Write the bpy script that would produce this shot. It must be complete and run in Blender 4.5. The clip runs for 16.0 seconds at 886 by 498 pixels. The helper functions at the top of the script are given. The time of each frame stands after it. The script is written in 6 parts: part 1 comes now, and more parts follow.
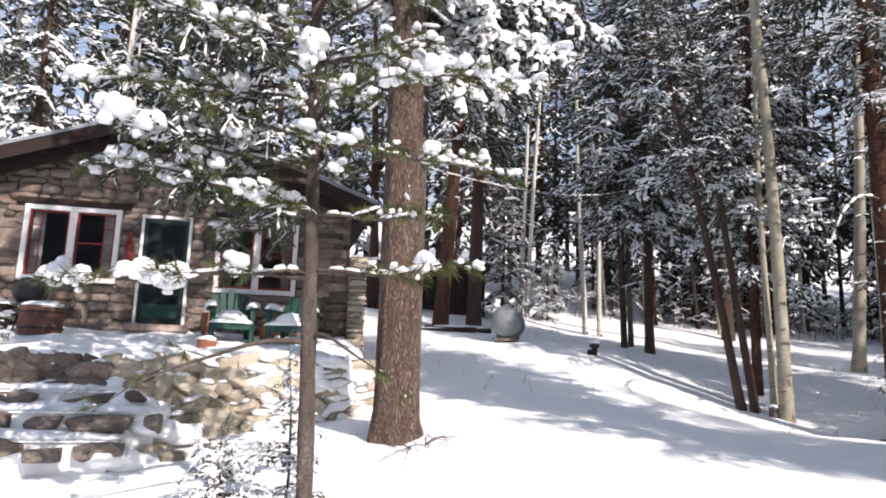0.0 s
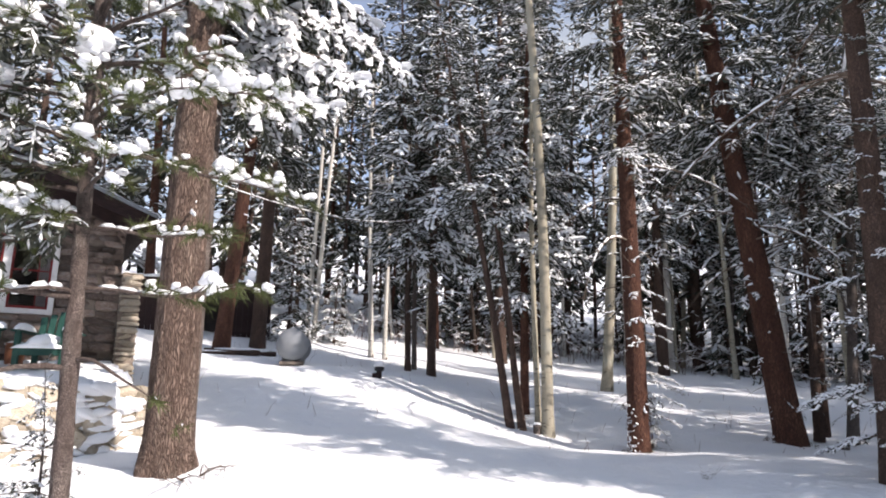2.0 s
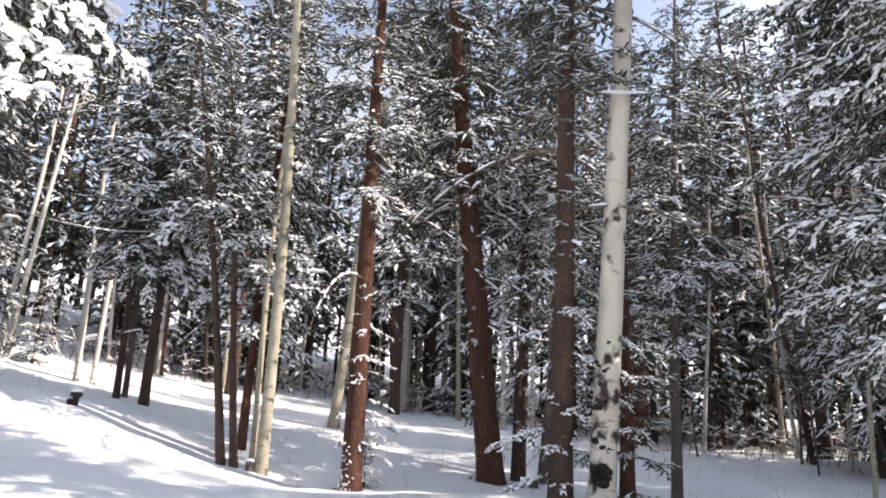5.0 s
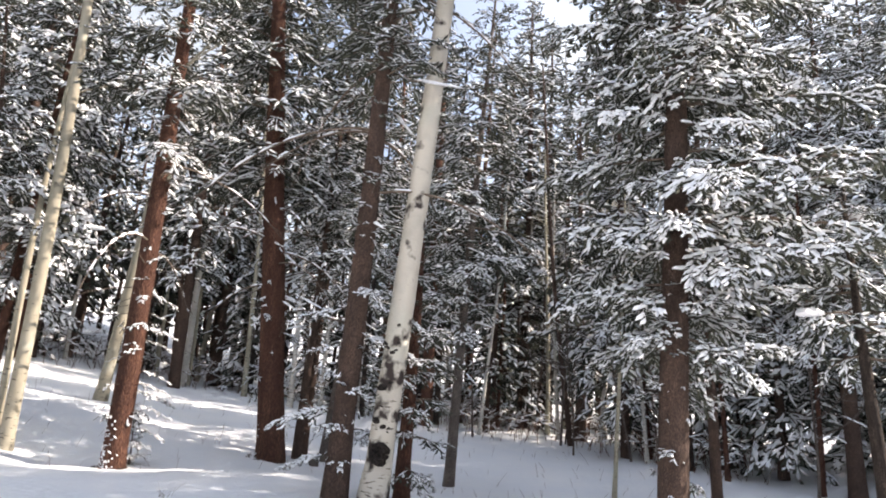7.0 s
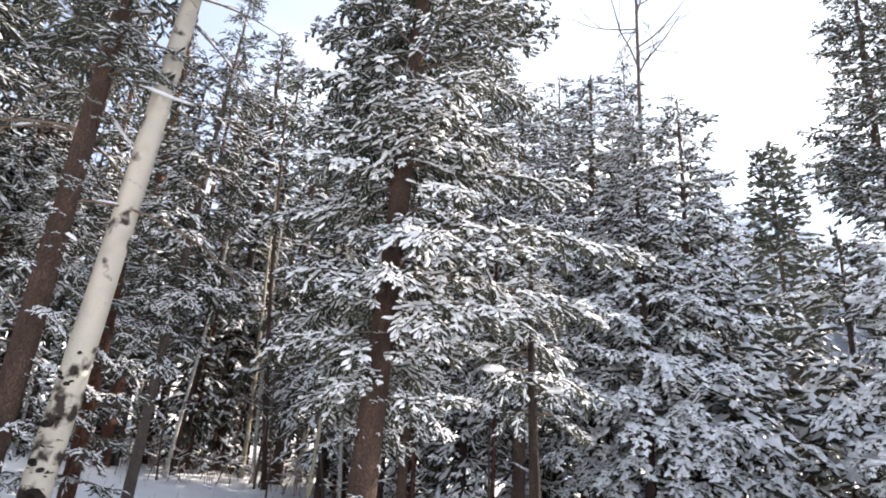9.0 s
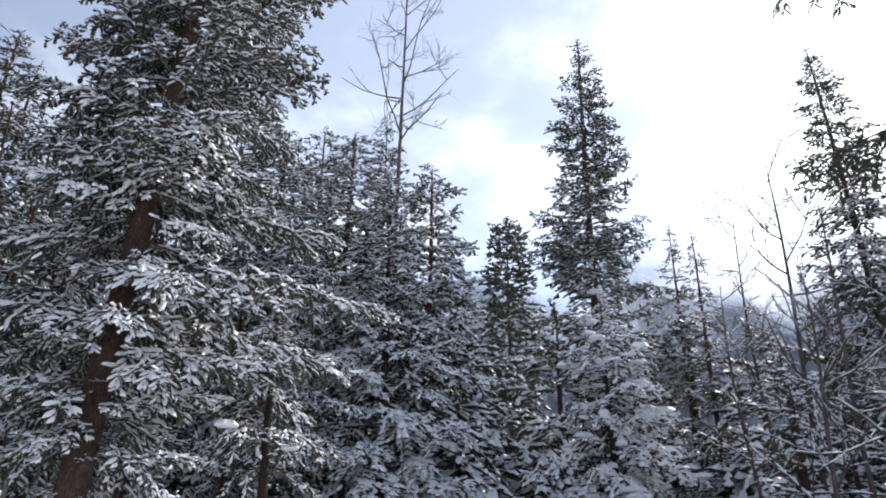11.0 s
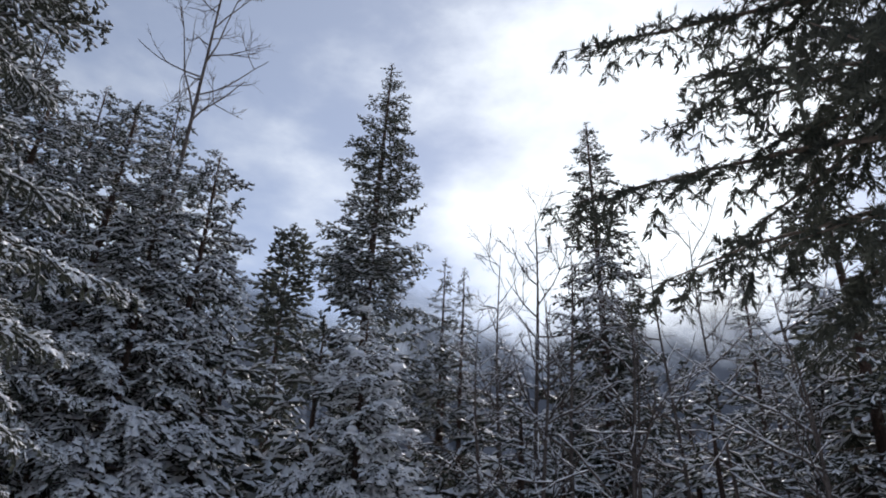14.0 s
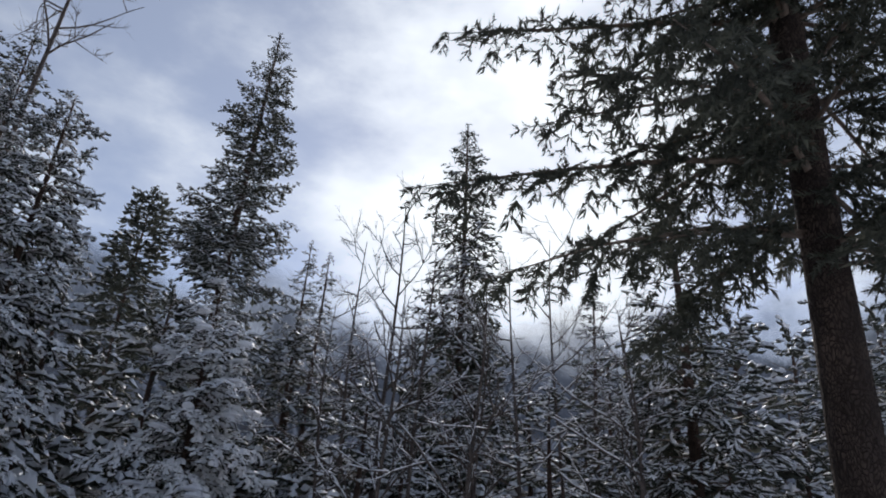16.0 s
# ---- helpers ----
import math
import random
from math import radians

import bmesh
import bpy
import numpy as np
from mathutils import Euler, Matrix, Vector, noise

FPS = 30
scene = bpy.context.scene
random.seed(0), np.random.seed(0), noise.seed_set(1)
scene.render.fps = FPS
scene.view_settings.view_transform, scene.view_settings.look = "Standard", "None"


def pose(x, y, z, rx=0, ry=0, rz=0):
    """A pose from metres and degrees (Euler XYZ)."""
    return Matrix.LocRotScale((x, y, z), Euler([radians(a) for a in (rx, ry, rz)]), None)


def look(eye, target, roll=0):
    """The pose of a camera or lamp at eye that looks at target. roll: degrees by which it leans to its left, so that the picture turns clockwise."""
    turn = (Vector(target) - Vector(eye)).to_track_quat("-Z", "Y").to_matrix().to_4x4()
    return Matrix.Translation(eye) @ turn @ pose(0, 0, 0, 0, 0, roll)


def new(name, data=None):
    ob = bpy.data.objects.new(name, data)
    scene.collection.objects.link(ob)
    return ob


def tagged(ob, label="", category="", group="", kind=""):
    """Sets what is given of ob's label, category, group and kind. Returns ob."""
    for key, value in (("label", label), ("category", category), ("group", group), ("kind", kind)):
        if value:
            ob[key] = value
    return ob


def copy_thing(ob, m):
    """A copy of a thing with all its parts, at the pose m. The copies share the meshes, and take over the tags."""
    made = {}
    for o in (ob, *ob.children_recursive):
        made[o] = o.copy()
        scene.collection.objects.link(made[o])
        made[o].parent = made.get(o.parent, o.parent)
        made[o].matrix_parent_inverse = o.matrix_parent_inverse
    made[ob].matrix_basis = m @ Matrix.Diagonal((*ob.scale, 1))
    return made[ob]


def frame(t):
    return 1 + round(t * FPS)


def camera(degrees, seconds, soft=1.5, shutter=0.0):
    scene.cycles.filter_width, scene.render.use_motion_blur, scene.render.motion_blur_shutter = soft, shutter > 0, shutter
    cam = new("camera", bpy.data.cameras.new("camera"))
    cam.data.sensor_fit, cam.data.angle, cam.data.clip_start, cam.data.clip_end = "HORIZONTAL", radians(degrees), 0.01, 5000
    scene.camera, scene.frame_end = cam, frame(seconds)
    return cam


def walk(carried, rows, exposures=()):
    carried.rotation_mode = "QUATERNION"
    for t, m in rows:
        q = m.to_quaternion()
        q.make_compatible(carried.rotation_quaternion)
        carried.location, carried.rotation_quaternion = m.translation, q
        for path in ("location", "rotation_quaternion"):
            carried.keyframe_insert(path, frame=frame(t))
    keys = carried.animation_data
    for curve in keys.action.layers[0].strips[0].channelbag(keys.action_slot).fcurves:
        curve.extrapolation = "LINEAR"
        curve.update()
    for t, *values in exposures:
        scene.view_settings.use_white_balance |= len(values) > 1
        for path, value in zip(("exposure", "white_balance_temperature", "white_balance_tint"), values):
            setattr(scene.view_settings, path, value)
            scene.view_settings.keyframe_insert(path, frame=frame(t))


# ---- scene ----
from functools import lru_cache

cam = camera(66.15, 16.0, soft=1.9)
PATH = [
    (0, pose(0.000, 0.000, 1.550, 100.18, -1.51, 0.00)),
    (0.5, pose(-0.022, -0.009, 1.550, 100.16, -1.36, -4.56)),
    (1, pose(-0.023, -0.011, 1.557, 100.26, -1.10, -9.17)),
    (1.5, pose(-0.017, -0.047, 1.556, 100.86, -0.73, -13.48)),
    (2, pose(-0.036, -0.086, 1.559, 102.38, -0.51, -17.73)),
    (2.5, pose(0.009, -0.091, 1.558, 102.59, -0.41, -21.12)),
    (3, pose(0.099, -0.097, 1.584, 103.10, -0.98, -23.57)),
    (3.5, pose(0.192, -0.124, 1.582, 103.74, -1.30, -27.03)),
    (4, pose(0.303, -0.143, 1.587, 104.15, -0.99, -30.80)),
    (4.5, pose(0.421, -0.152, 1.582, 104.95, -1.35, -34.72)),
    (7, pose(0.585, -0.179, 1.579, 104.78, -3.12, -55.71)),
    (7.5, pose(0.632, -0.203, 1.571, 103.67, -2.68, -61.23)),
    (8, pose(0.642, -0.216, 1.576, 104.29, -2.33, -67.23)),
    (8.5, pose(0.650, -0.222, 1.604, 106.25, -2.60, -73.22)),
    (9, pose(0.648, -0.238, 1.627, 109.36, -3.27, -79.70)),
    (9.5, pose(0.654, -0.260, 1.630, 111.36, -2.39, -87.67)),
    (9.7, pose(0.665, -0.284, 1.638, 111.70, -2.13, -90.00)),
    (11.8, pose(0.640, -0.248, 1.678, 115.39, -0.22, -105.33)),
    (12, pose(0.653, -0.257, 1.668, 115.44, -0.31, -106.40)),
    (12.5, pose(0.701, -0.324, 1.654, 115.44, -0.66, -110.23)),
    (13, pose(0.734, -0.392, 1.656, 115.48, -0.73, -114.81)),
    (13.5, pose(0.734, -0.468, 1.637, 115.43, -0.98, -118.27)),
    (14, pose(0.747, -0.539, 1.624, 116.12, -1.84, -121.03)),
    (14.5, pose(0.779, -0.621, 1.623, 116.19, -1.47, -123.12)),
    (15, pose(0.816, -0.707, 1.602, 116.28, -2.20, -125.20)),
    (15.5, pose(0.844, -0.756, 1.600, 116.08, -2.16, -128.75)),
    (16, pose(0.854, -0.800, 1.592, 116.11, -3.27, -133.71)),
]
EXPOSURE = [(0.0, 0.75, 6750, 18), (4.5, 1.25, 6950, 18), (7.0, 1.54, 7250, 17), (9.0, 1.64, 7150, 17), (9.7, 1.44, 6800, 17), (11.8, 0.20, 6450, 17), (13.0, -0.06, 6380, 17), (16.0, -0.38, 6350, 17)]
walk(cam, PATH, EXPOSURE)

# ---------------------------------------------------------------- light
SUN_AZ, SUN_EL = radians(140.3), radians(34.5)      # clockwise from +y
SUN_DIR = Vector((math.sin(SUN_AZ) * math.cos(SUN_EL), math.cos(SUN_AZ) * math.cos(SUN_EL), math.sin(SUN_EL)))


def make_world():
    w = bpy.data.worlds.new("winter_sky")
    scene.world = w
    w.use_nodes = True
    nt = w.node_tree
    nt.nodes.clear()
    N, L = nt.nodes.new, nt.links.new
    out, bg = N("ShaderNodeOutputWorld"), N("ShaderNodeBackground")
    sky = N("ShaderNodeTexSky")
    sky.sky_type, sky.sun_disc = "NISHITA", False
    sky.sun_elevation, sky.sun_rotation = SUN_EL, SUN_AZ
    sky.altitude, sky.air_density, sky.dust_density, sky.ozone_density = 2700, 1.0, 1.2, 0.2
    tc = N("ShaderNodeTexCoord")
    # thin bright cloud that thickens towards the sun
    dot = N("ShaderNodeVectorMath")
    dot.operation = "DOT_PRODUCT"
    dot.inputs[1].default_value = SUN_DIR
    L(tc.outputs["Generated"], dot.inputs[0])
    near = N("ShaderNodeMapRange")
    near.inputs["From Min"].default_value, near.inputs["From Max"].default_value = 0.925, 0.997
    near.interpolation_type = "SMOOTHSTEP"
    L(dot.outputs["Value"], near.inputs["Value"])
    mp = N("ShaderNodeMapping")
    mp.inputs["Scale"].default_value = (2.0, 2.0, 4.2)
    L(tc.outputs["Generated"], mp.inputs["Vector"])
    nz = N("ShaderNodeTexNoise")
    nz.inputs["Scale"].default_value, nz.inputs["Detail"].default_value, nz.inputs["Roughness"].default_value = 1.6, 7, 0.55
    L(mp.outputs["Vector"], nz.inputs["Vector"])
    sep = N("ShaderNodeSeparateXYZ")
    L(tc.outputs["Generated"], sep.inputs["Vector"])
    low = N("ShaderNodeMapRange")                    # a bank of mist low over the ridge
    low.inputs["From Min"].default_value, low.inputs["From Max"].default_value = 0.62, 0.40
    L(sep.outputs["Z"], low.inputs["Value"])
    add = N("ShaderNodeMath")
    add.operation = "MULTIPLY_ADD"
    add.inputs[1].default_value = 0.32
    L(near.outputs["Result"], add.inputs[0])
    L(nz.outputs["Fac"], add.inputs[2])
    add2 = N("ShaderNodeMath")
    add2.operation = "MULTIPLY_ADD"
    add2.inputs[1].default_value = 0.14
    L(low.outputs["Result"], add2.inputs[0])
    L(add.outputs["Value"], add2.inputs[2])
    ramp = N("ShaderNodeMapRange")
    ramp.interpolation_type = "SMOOTHSTEP"
    ramp.inputs["From Min"].default_value, ramp.inputs["From Max"].default_value = 0.50, 0.98
    ramp.inputs["To Min"].default_value = 0.22
    L(add2.outputs["Value"], ramp.inputs["Value"])
    power = N("ShaderNodeMapRange")                  # cloud brightness, growing towards the sun
    power.inputs["From Min"].default_value, power.inputs["From Max"].default_value = 0.2, 1.0
    power.inputs["To Min"].default_value, power.inputs["To Max"].default_value = 3.15, 11.0
    L(dot.outputs["Value"], power.inputs["Value"])
    tint = N("ShaderNodeVectorMath")
    tint.operation = "SCALE"
    tint.inputs[0].default_value = (0.92, 1.0, 1.0)
    L(power.outputs["Result"], tint.inputs["Scale"])
    mix = N("ShaderNodeMix")
    mix.data_type = "RGBA"
    L(ramp.outputs["Result"], mix.inputs["Factor"])
    L(sky.outputs["Color"], mix.inputs["A"])
    L(tint.outputs["Vector"], mix.inputs["B"])
    L(mix.outputs["Result"], bg.inputs["Color"])
    bg.inputs["Strength"].default_value = 0.14
    L(bg.outputs["Background"], out.inputs["Surface"])


make_world()
sun = new("sun", bpy.data.lights.new("sun", "SUN"))
sun.data.energy, sun.data.angle, sun.data.color = 3.6, radians(0.6), (1.0, 0.95, 0.88)
sun.matrix_world = look(SUN_DIR * 80, (0, 0, 0))


# ---------------------------------------------------------------- materials
def material(name, base, rough=0.7, var=(), scale=(1, 1, 1), bump=0.0, bump_scale=30.0, island=0.0, metal=0.0, spec=0.3, coords="Object"):
    """base colour, blended by noise with each (colour, noise scale, from, to) of var; bump is in metres."""
    m = bpy.data.materials.new(name)
    m.use_nodes = True
    nt = m.node_tree
    N, L = nt.nodes.new, nt.links.new
    p = nt.nodes["Principled BSDF"]
    p.inputs["Roughness"].default_value, p.inputs["Metallic"].default_value = rough, metal
    p.inputs["Specular IOR Level"].default_value = spec
    tc = N("ShaderNodeTexCoord")
    mp = N("ShaderNodeMapping")
    mp.inputs["Scale"].default_value = scale
    L(tc.outputs[coords], mp.inputs["Vector"])
    info = N("ShaderNodeObjectInfo")
    shift = N("ShaderNodeVectorMath")
    shift.operation = "SCALE"
    shift.inputs[0].default_value = (37, 23, 51)
    L(info.outputs["Random"], shift.inputs["Scale"])
    off = N("ShaderNodeVectorMath")
    L(mp.outputs["Vector"], off.inputs[0])
    L(shift.outputs["Vector"], off.inputs[1])
    rgb = N("ShaderNodeRGB")
    rgb.outputs[0].default_value = (*base, 1)
    last = rgb.outputs[0]
    for colour, sc, lo, hi in var:
        nz = N("ShaderNodeTexNoise")
        nz.inputs["Scale"].default_value, nz.inputs["Detail"].default_value = sc, 5
        L(off.outputs["Vector"], nz.inputs["Vector"])
        mr = N("ShaderNodeMapRange")
        mr.inputs["From Min"].default_value, mr.inputs["From Max"].default_value = lo, hi
        L(nz.outputs["Fac"], mr.inputs["Value"])
        mx = N("ShaderNodeMix")
        mx.data_type = "RGBA"
        L(mr.outputs["Result"], mx.inputs["Factor"])
        L(last, mx.inputs["A"])
        mx.inputs["B"].default_value = (*colour, 1)
        last = mx.outputs["Result"]
    if island:
        geo = N("ShaderNodeNewGeometry")
        hsv = N("ShaderNodeHueSaturation")
        mr = N("ShaderNodeMapRange")
        mr.inputs["To Min"].default_value, mr.inputs["To Max"].default_value = 1 - island, 1 + island
        L(geo.outputs["Random Per Island"], mr.inputs["Value"])
        L(mr.outputs["Result"], hsv.inputs["Value"])
        L(last, hsv.inputs["Color"])
        last = hsv.outputs["Color"]
    L(last, p.inputs["Base Color"])
    if bump:
        nz = N("ShaderNodeTexNoise")
        nz.inputs["Scale"].default_value, nz.inputs["Detail"].default_value = bump_scale, 6
        L(off.outputs["Vector"], nz.inputs["Vector"])
        bp = N("ShaderNodeBump")
        bp.inputs["Distance"].default_value, bp.inputs["Strength"].default_value = bump, 1.0
        L(nz.outputs["Fac"], bp.inputs["Height"])
        L(bp.outputs["Normal"], p.inputs["Normal"])
    return m


def bark(name, plate, crack, stretch=(1, 1, 0.22), cells=16.0, depth=0.02, tone=None, edge=0.16):
    """Bark in upright plates with dark cracks between them."""
    m = material(name, plate, 0.9, [(tone or tuple(c * 1.5 for c in plate), 5.0, 0.45, 0.7), (crack, 22.0, 0.55, 0.75)], stretch, spec=0.15)
    nt = m.node_tree
    N, L = nt.nodes.new, nt.links.new
    p = nt.nodes["Principled BSDF"]
    off = [n for n in nt.nodes if n.bl_idname == "ShaderNodeVectorMath" and n.operation == "ADD"][0]
    warp = N("ShaderNodeTexNoise")
    warp.inputs["Scale"].default_value = 9
    L(off.outputs["Vector"], warp.inputs["Vector"])
    ws = N("ShaderNodeVectorMath")
    ws.operation = "MULTIPLY_ADD"
    ws.inputs[1].default_value = (0.12, 0.12, 0.12)
    L(warp.outputs["Color"], ws.inputs[0])
    L(off.outputs["Vector"], ws.inputs[2])
    vo = N("ShaderNodeTexVoronoi")
    vo.feature = "DISTANCE_TO_EDGE"
    vo.inputs["Scale"].default_value = cells
    L(ws.outputs["Vector"], vo.inputs["Vector"])
    mr = N("ShaderNodeMapRange")
    mr.inputs["From Max"].default_value = edge
    L(vo.outputs["Distance"], mr.inputs["Value"])
    mx = N("ShaderNodeMix")
    mx.data_type = "RGBA"
    mx.inputs["A"].default_value = (*crack, 1)
    L(mr.outputs["Result"], mx.inputs["Factor"])
    L(p.inputs["Base Color"].links[0].from_socket, mx.inputs["B"])
    L(mx.outputs["Result"], p.inputs["Base Color"])
    bp = N("ShaderNodeBump")
    bp.inputs["Distance"].default_value = depth
    L(mr.outputs["Result"], bp.inputs["Height"])
    L(bp.outputs["Normal"], p.inputs["Normal"])
    return m


def let_through(m, share):
    """Thin leaves that let part of the light through."""
    nt = m.node_tree
    p, out = nt.nodes["Principled BSDF"], nt.nodes["Material Output"]
    tr, mx = nt.nodes.new("ShaderNodeBsdfTranslucent"), nt.nodes.new("ShaderNodeMixShader")
    mx.inputs["Fac"].default_value = share
    nt.links.new(p.inputs["Base Color"].links[0].from_socket, tr.inputs["Color"])
    nt.links.new(p.outputs["BSDF"], mx.inputs[1])
    nt.links.new(tr.outputs["BSDF"], mx.inputs[2])
    nt.links.new(mx.outputs["Shader"], out.inputs["Surface"])


SNOW = material("snow", (0.86, 0.88, 0.91), 0.55, [((0.90, 0.91, 0.92), 3.0, 0.4, 0.7)], bump=0.012, bump_scale=14, spec=0.25)
SNOW_GROUND = material("ground_snow", (0.86, 0.88, 0.91), 0.6, [((0.91, 0.92, 0.93), 0.8, 0.4, 0.7), ((0.80, 0.82, 0.85), 6.0, 0.6, 0.85)], bump=0.05, bump_scale=6.0, spec=0.25)
NEEDLE = material("spruce_needles", (0.062, 0.068, 0.055), 0.65, [((0.092, 0.098, 0.074), 2.0, 0.4, 0.7), ((0.10, 0.075, 0.055), 9.0, 0.62, 0.8)], island=0.35, spec=0.2)
NEEDLE_PINE = material("pine_needles", (0.075, 0.095, 0.040), 0.6, [((0.11, 0.12, 0.045), 3.0, 0.4, 0.7)], island=0.35, spec=0.25)
let_through(NEEDLE, 0.24)
let_through(NEEDLE_PINE, 0.35)
BARK_PINE = bark("pine_bark", (0.245, 0.175, 0.142), (0.115, 0.078, 0.063), stretch=(1, 1, 0.17), cells=52, depth=0.03, tone=(0.34, 0.262, 0.215), edge=0.30)
BARK_YOUNG = bark("young_pine_bark", (0.205, 0.160, 0.143), (0.090, 0.068, 0.060), stretch=(1, 1, 0.6), cells=85, depth=0.010, tone=(0.33, 0.28, 0.25), edge=0.25)
BARK_RED = bark("red_bark", (0.140, 0.066, 0.046), (0.075, 0.038, 0.029), stretch=(1, 1, 0.16), cells=46, depth=0.02, tone=(0.23, 0.115, 0.076), edge=0.3)
BARK_SPRUCE = bark("spruce_bark", (0.118, 0.079, 0.064), (0.060, 0.042, 0.035), stretch=(1, 1, 0.4), cells=50, depth=0.014, tone=(0.175, 0.112, 0.085), edge=0.22)
# darkened spruce bark: bakes in a backlit trunk's shade; also for blackish trunks
BARK_DARK_SHADED = bark("dark_shaded_bark", (0.058, 0.045, 0.039), (0.028, 0.022, 0.019), stretch=(1, 1, 0.5), cells=45, depth=0.012, tone=(0.12, 0.09, 0.075))
BARK_GREY = bark("grey_bark", (0.17, 0.14, 0.125), (0.085, 0.068, 0.06), stretch=(1, 1, 0.8), cells=70, depth=0.008, tone=(0.26, 0.22, 0.19))
WOOD_TWIG = material("twig_bark", (0.12, 0.09, 0.07), 0.85, [((0.20, 0.16, 0.13), 12.0, 0.45, 0.7)], bump=0.004, bump_scale=60)


def aspen_bark(name, pale, dark_amount):
    m = material(name, pale, 0.7, [(tuple(c * 0.78 for c in pale), 3.0, 0.45, 0.75), ((0.42, 0.43, 0.37), 1.3, 0.55, 0.85)], bump=0.006, bump_scale=25, spec=0.2)
    nt = m.node_tree
    N, L = nt.nodes.new, nt.links.new
    p = nt.nodes["Principled BSDF"]
    tc = N("ShaderNodeTexCoord")
    for sc, size, lo, hi, colour in ((3.4, (1, 1, 0.9), dark_amount, dark_amount + 0.09, (0.04, 0.03, 0.027)), (9.0, (0.7, 0.7, 3.2), 0.665, 0.72, (0.09, 0.075, 0.06))):
        mp = N("ShaderNodeMapping")
        mp.inputs["Scale"].default_value = size
        L(tc.outputs["Object"], mp.inputs["Vector"])
        nz = N("ShaderNodeTexNoise")
        nz.inputs["Scale"].default_value, nz.inputs["Detail"].default_value = sc, 3
        L(mp.outputs["Vector"], nz.inputs["Vector"])
        sep, foot, sm = N("ShaderNodeSeparateXYZ"), N("ShaderNodeMapRange"), N("ShaderNodeMath")
        L(tc.outputs["Object"], sep.inputs["Vector"])
        foot.inputs["From Min"].default_value, foot.inputs["From Max"].default_value = 0.3, 3.2    # scars gather near the foot
        foot.inputs["To Min"].default_value, foot.inputs["To Max"].default_value = 0.07, -0.035
        L(sep.outputs["Z"], foot.inputs["Value"])
        L(nz.outputs["Fac"], sm.inputs[0])
        L(foot.outputs["Result"], sm.inputs[1])
        mr = N("ShaderNodeMapRange")
        mr.inputs["From Min"].default_value, mr.inputs["From Max"].default_value = lo, hi
        L(sm.outputs["Value"], mr.inputs["Value"])
        mx = N("ShaderNodeMix")
        mx.data_type = "RGBA"
        L(mr.outputs["Result"], mx.inputs["Factor"])
        L(p.inputs["Base Color"].links[0].from_socket, mx.inputs["A"])
        mx.inputs["B"].default_value = (*colour, 1)
        L(mx.outputs["Result"], p.inputs["Base Color"])
    return m


BARK_ASPEN = aspen_bark("aspen_bark", (0.52, 0.495, 0.45), 0.64)
BARK_ASPEN_OLD = aspen_bark("aspen_scar_bark", (0.52, 0.48, 0.41), 0.535)
BARK_ASPEN_GREY = aspen_bark("aspen_olive_bark", (0.34, 0.31, 0.24), 0.68)

# ---------------------------------------------------------------- ground
SWELLS = ((-0.5, 8.5, 2.5, 0.38), (7, 13.3, 3, -0.44), (12.2, 11.5, 3, -0.24), (8, 6, 3, 0.27), (2.5, 17.8, 3.5, 0.37),
          (-4, 8.5, 3, -0.47), (13.4, 7, 3.5, -0.22), (-1.3, 6.5, 2, -0.28))


def ground_z(x, y):
    """Height of the snow: a slope that climbs towards the woods, with low swells."""
    x, y = np.asarray(x, float), np.asarray(y, float)
    dx, dy = x - 4, y - 8
    d = np.hypot(dx, dy)
    k = np.minimum(1, 26 / np.maximum(d, 1e-6))
    u, v = 4 + dx * k, 8 + dy * k
    z = -0.135 - 0.00207 * u + 0.06356 * v - 0.00294 * u * v + 0.00225 * u * u + 0.00333 * v * v
    for a, b, w, h in SWELLS:
        z = z + h * np.exp(-((u - a) ** 2 + (v - b) ** 2) / w ** 2)
    far = np.maximum(0, d - 26)
    z = z + far * np.clip(0.10 + 0.16 * dy / np.maximum(d, 1e-6), -0.02, 0.3) * np.minimum(1, 260 / (d + 1))
    z = z + 0.05 * np.sin(x * 0.9 + 1.3 * np.sin(y * 0.6)) * np.sin(y * 0.8 + 0.7) + 0.022 * np.sin(x * 2.3 + y * 1.1) * np.sin(y * 2.9 - x * 0.7)
    return z


def gz(x, y):
    return float(ground_z(x, y))


def mesh_of(name, parts, mat, smooth=True):
    """One mesh from (vertices, triangles) arrays."""
    vs, fs, n = [], [], 0
    for v, f in parts:
        vs.append(np.asarray(v, float).reshape(-1, 3))
        fs.append(np.asarray(f, int).reshape(-1, 3) + n)
        n += len(vs[-1])
    v, f = np.concatenate(vs), np.concatenate(fs)
    me = bpy.data.meshes.new(name)
    me.vertices.add(len(v))
    me.vertices.foreach_set("co", v.ravel())
    me.loops.add(f.size)
    me.loops.foreach_set("vertex_index", f.ravel().astype(np.int32))
    me.polygons.add(len(f))
    me.polygons.foreach_set("loop_start", np.arange(0, f.size, 3, dtype=np.int32))
    me.polygons.foreach_set("use_smooth", np.full(len(f), smooth))
    me.update(calc_edges=True)
    me.materials.append(mat)
    return me


def grid_faces(n, m):
    i, j = np.meshgrid(np.arange(n - 1), np.arange(m - 1), indexing="ij")
    a = (i * m + j).ravel()
    return np.concatenate([np.stack([a, a + m, a + m + 1], 1), np.stack([a, a + m + 1, a + 1], 1)])


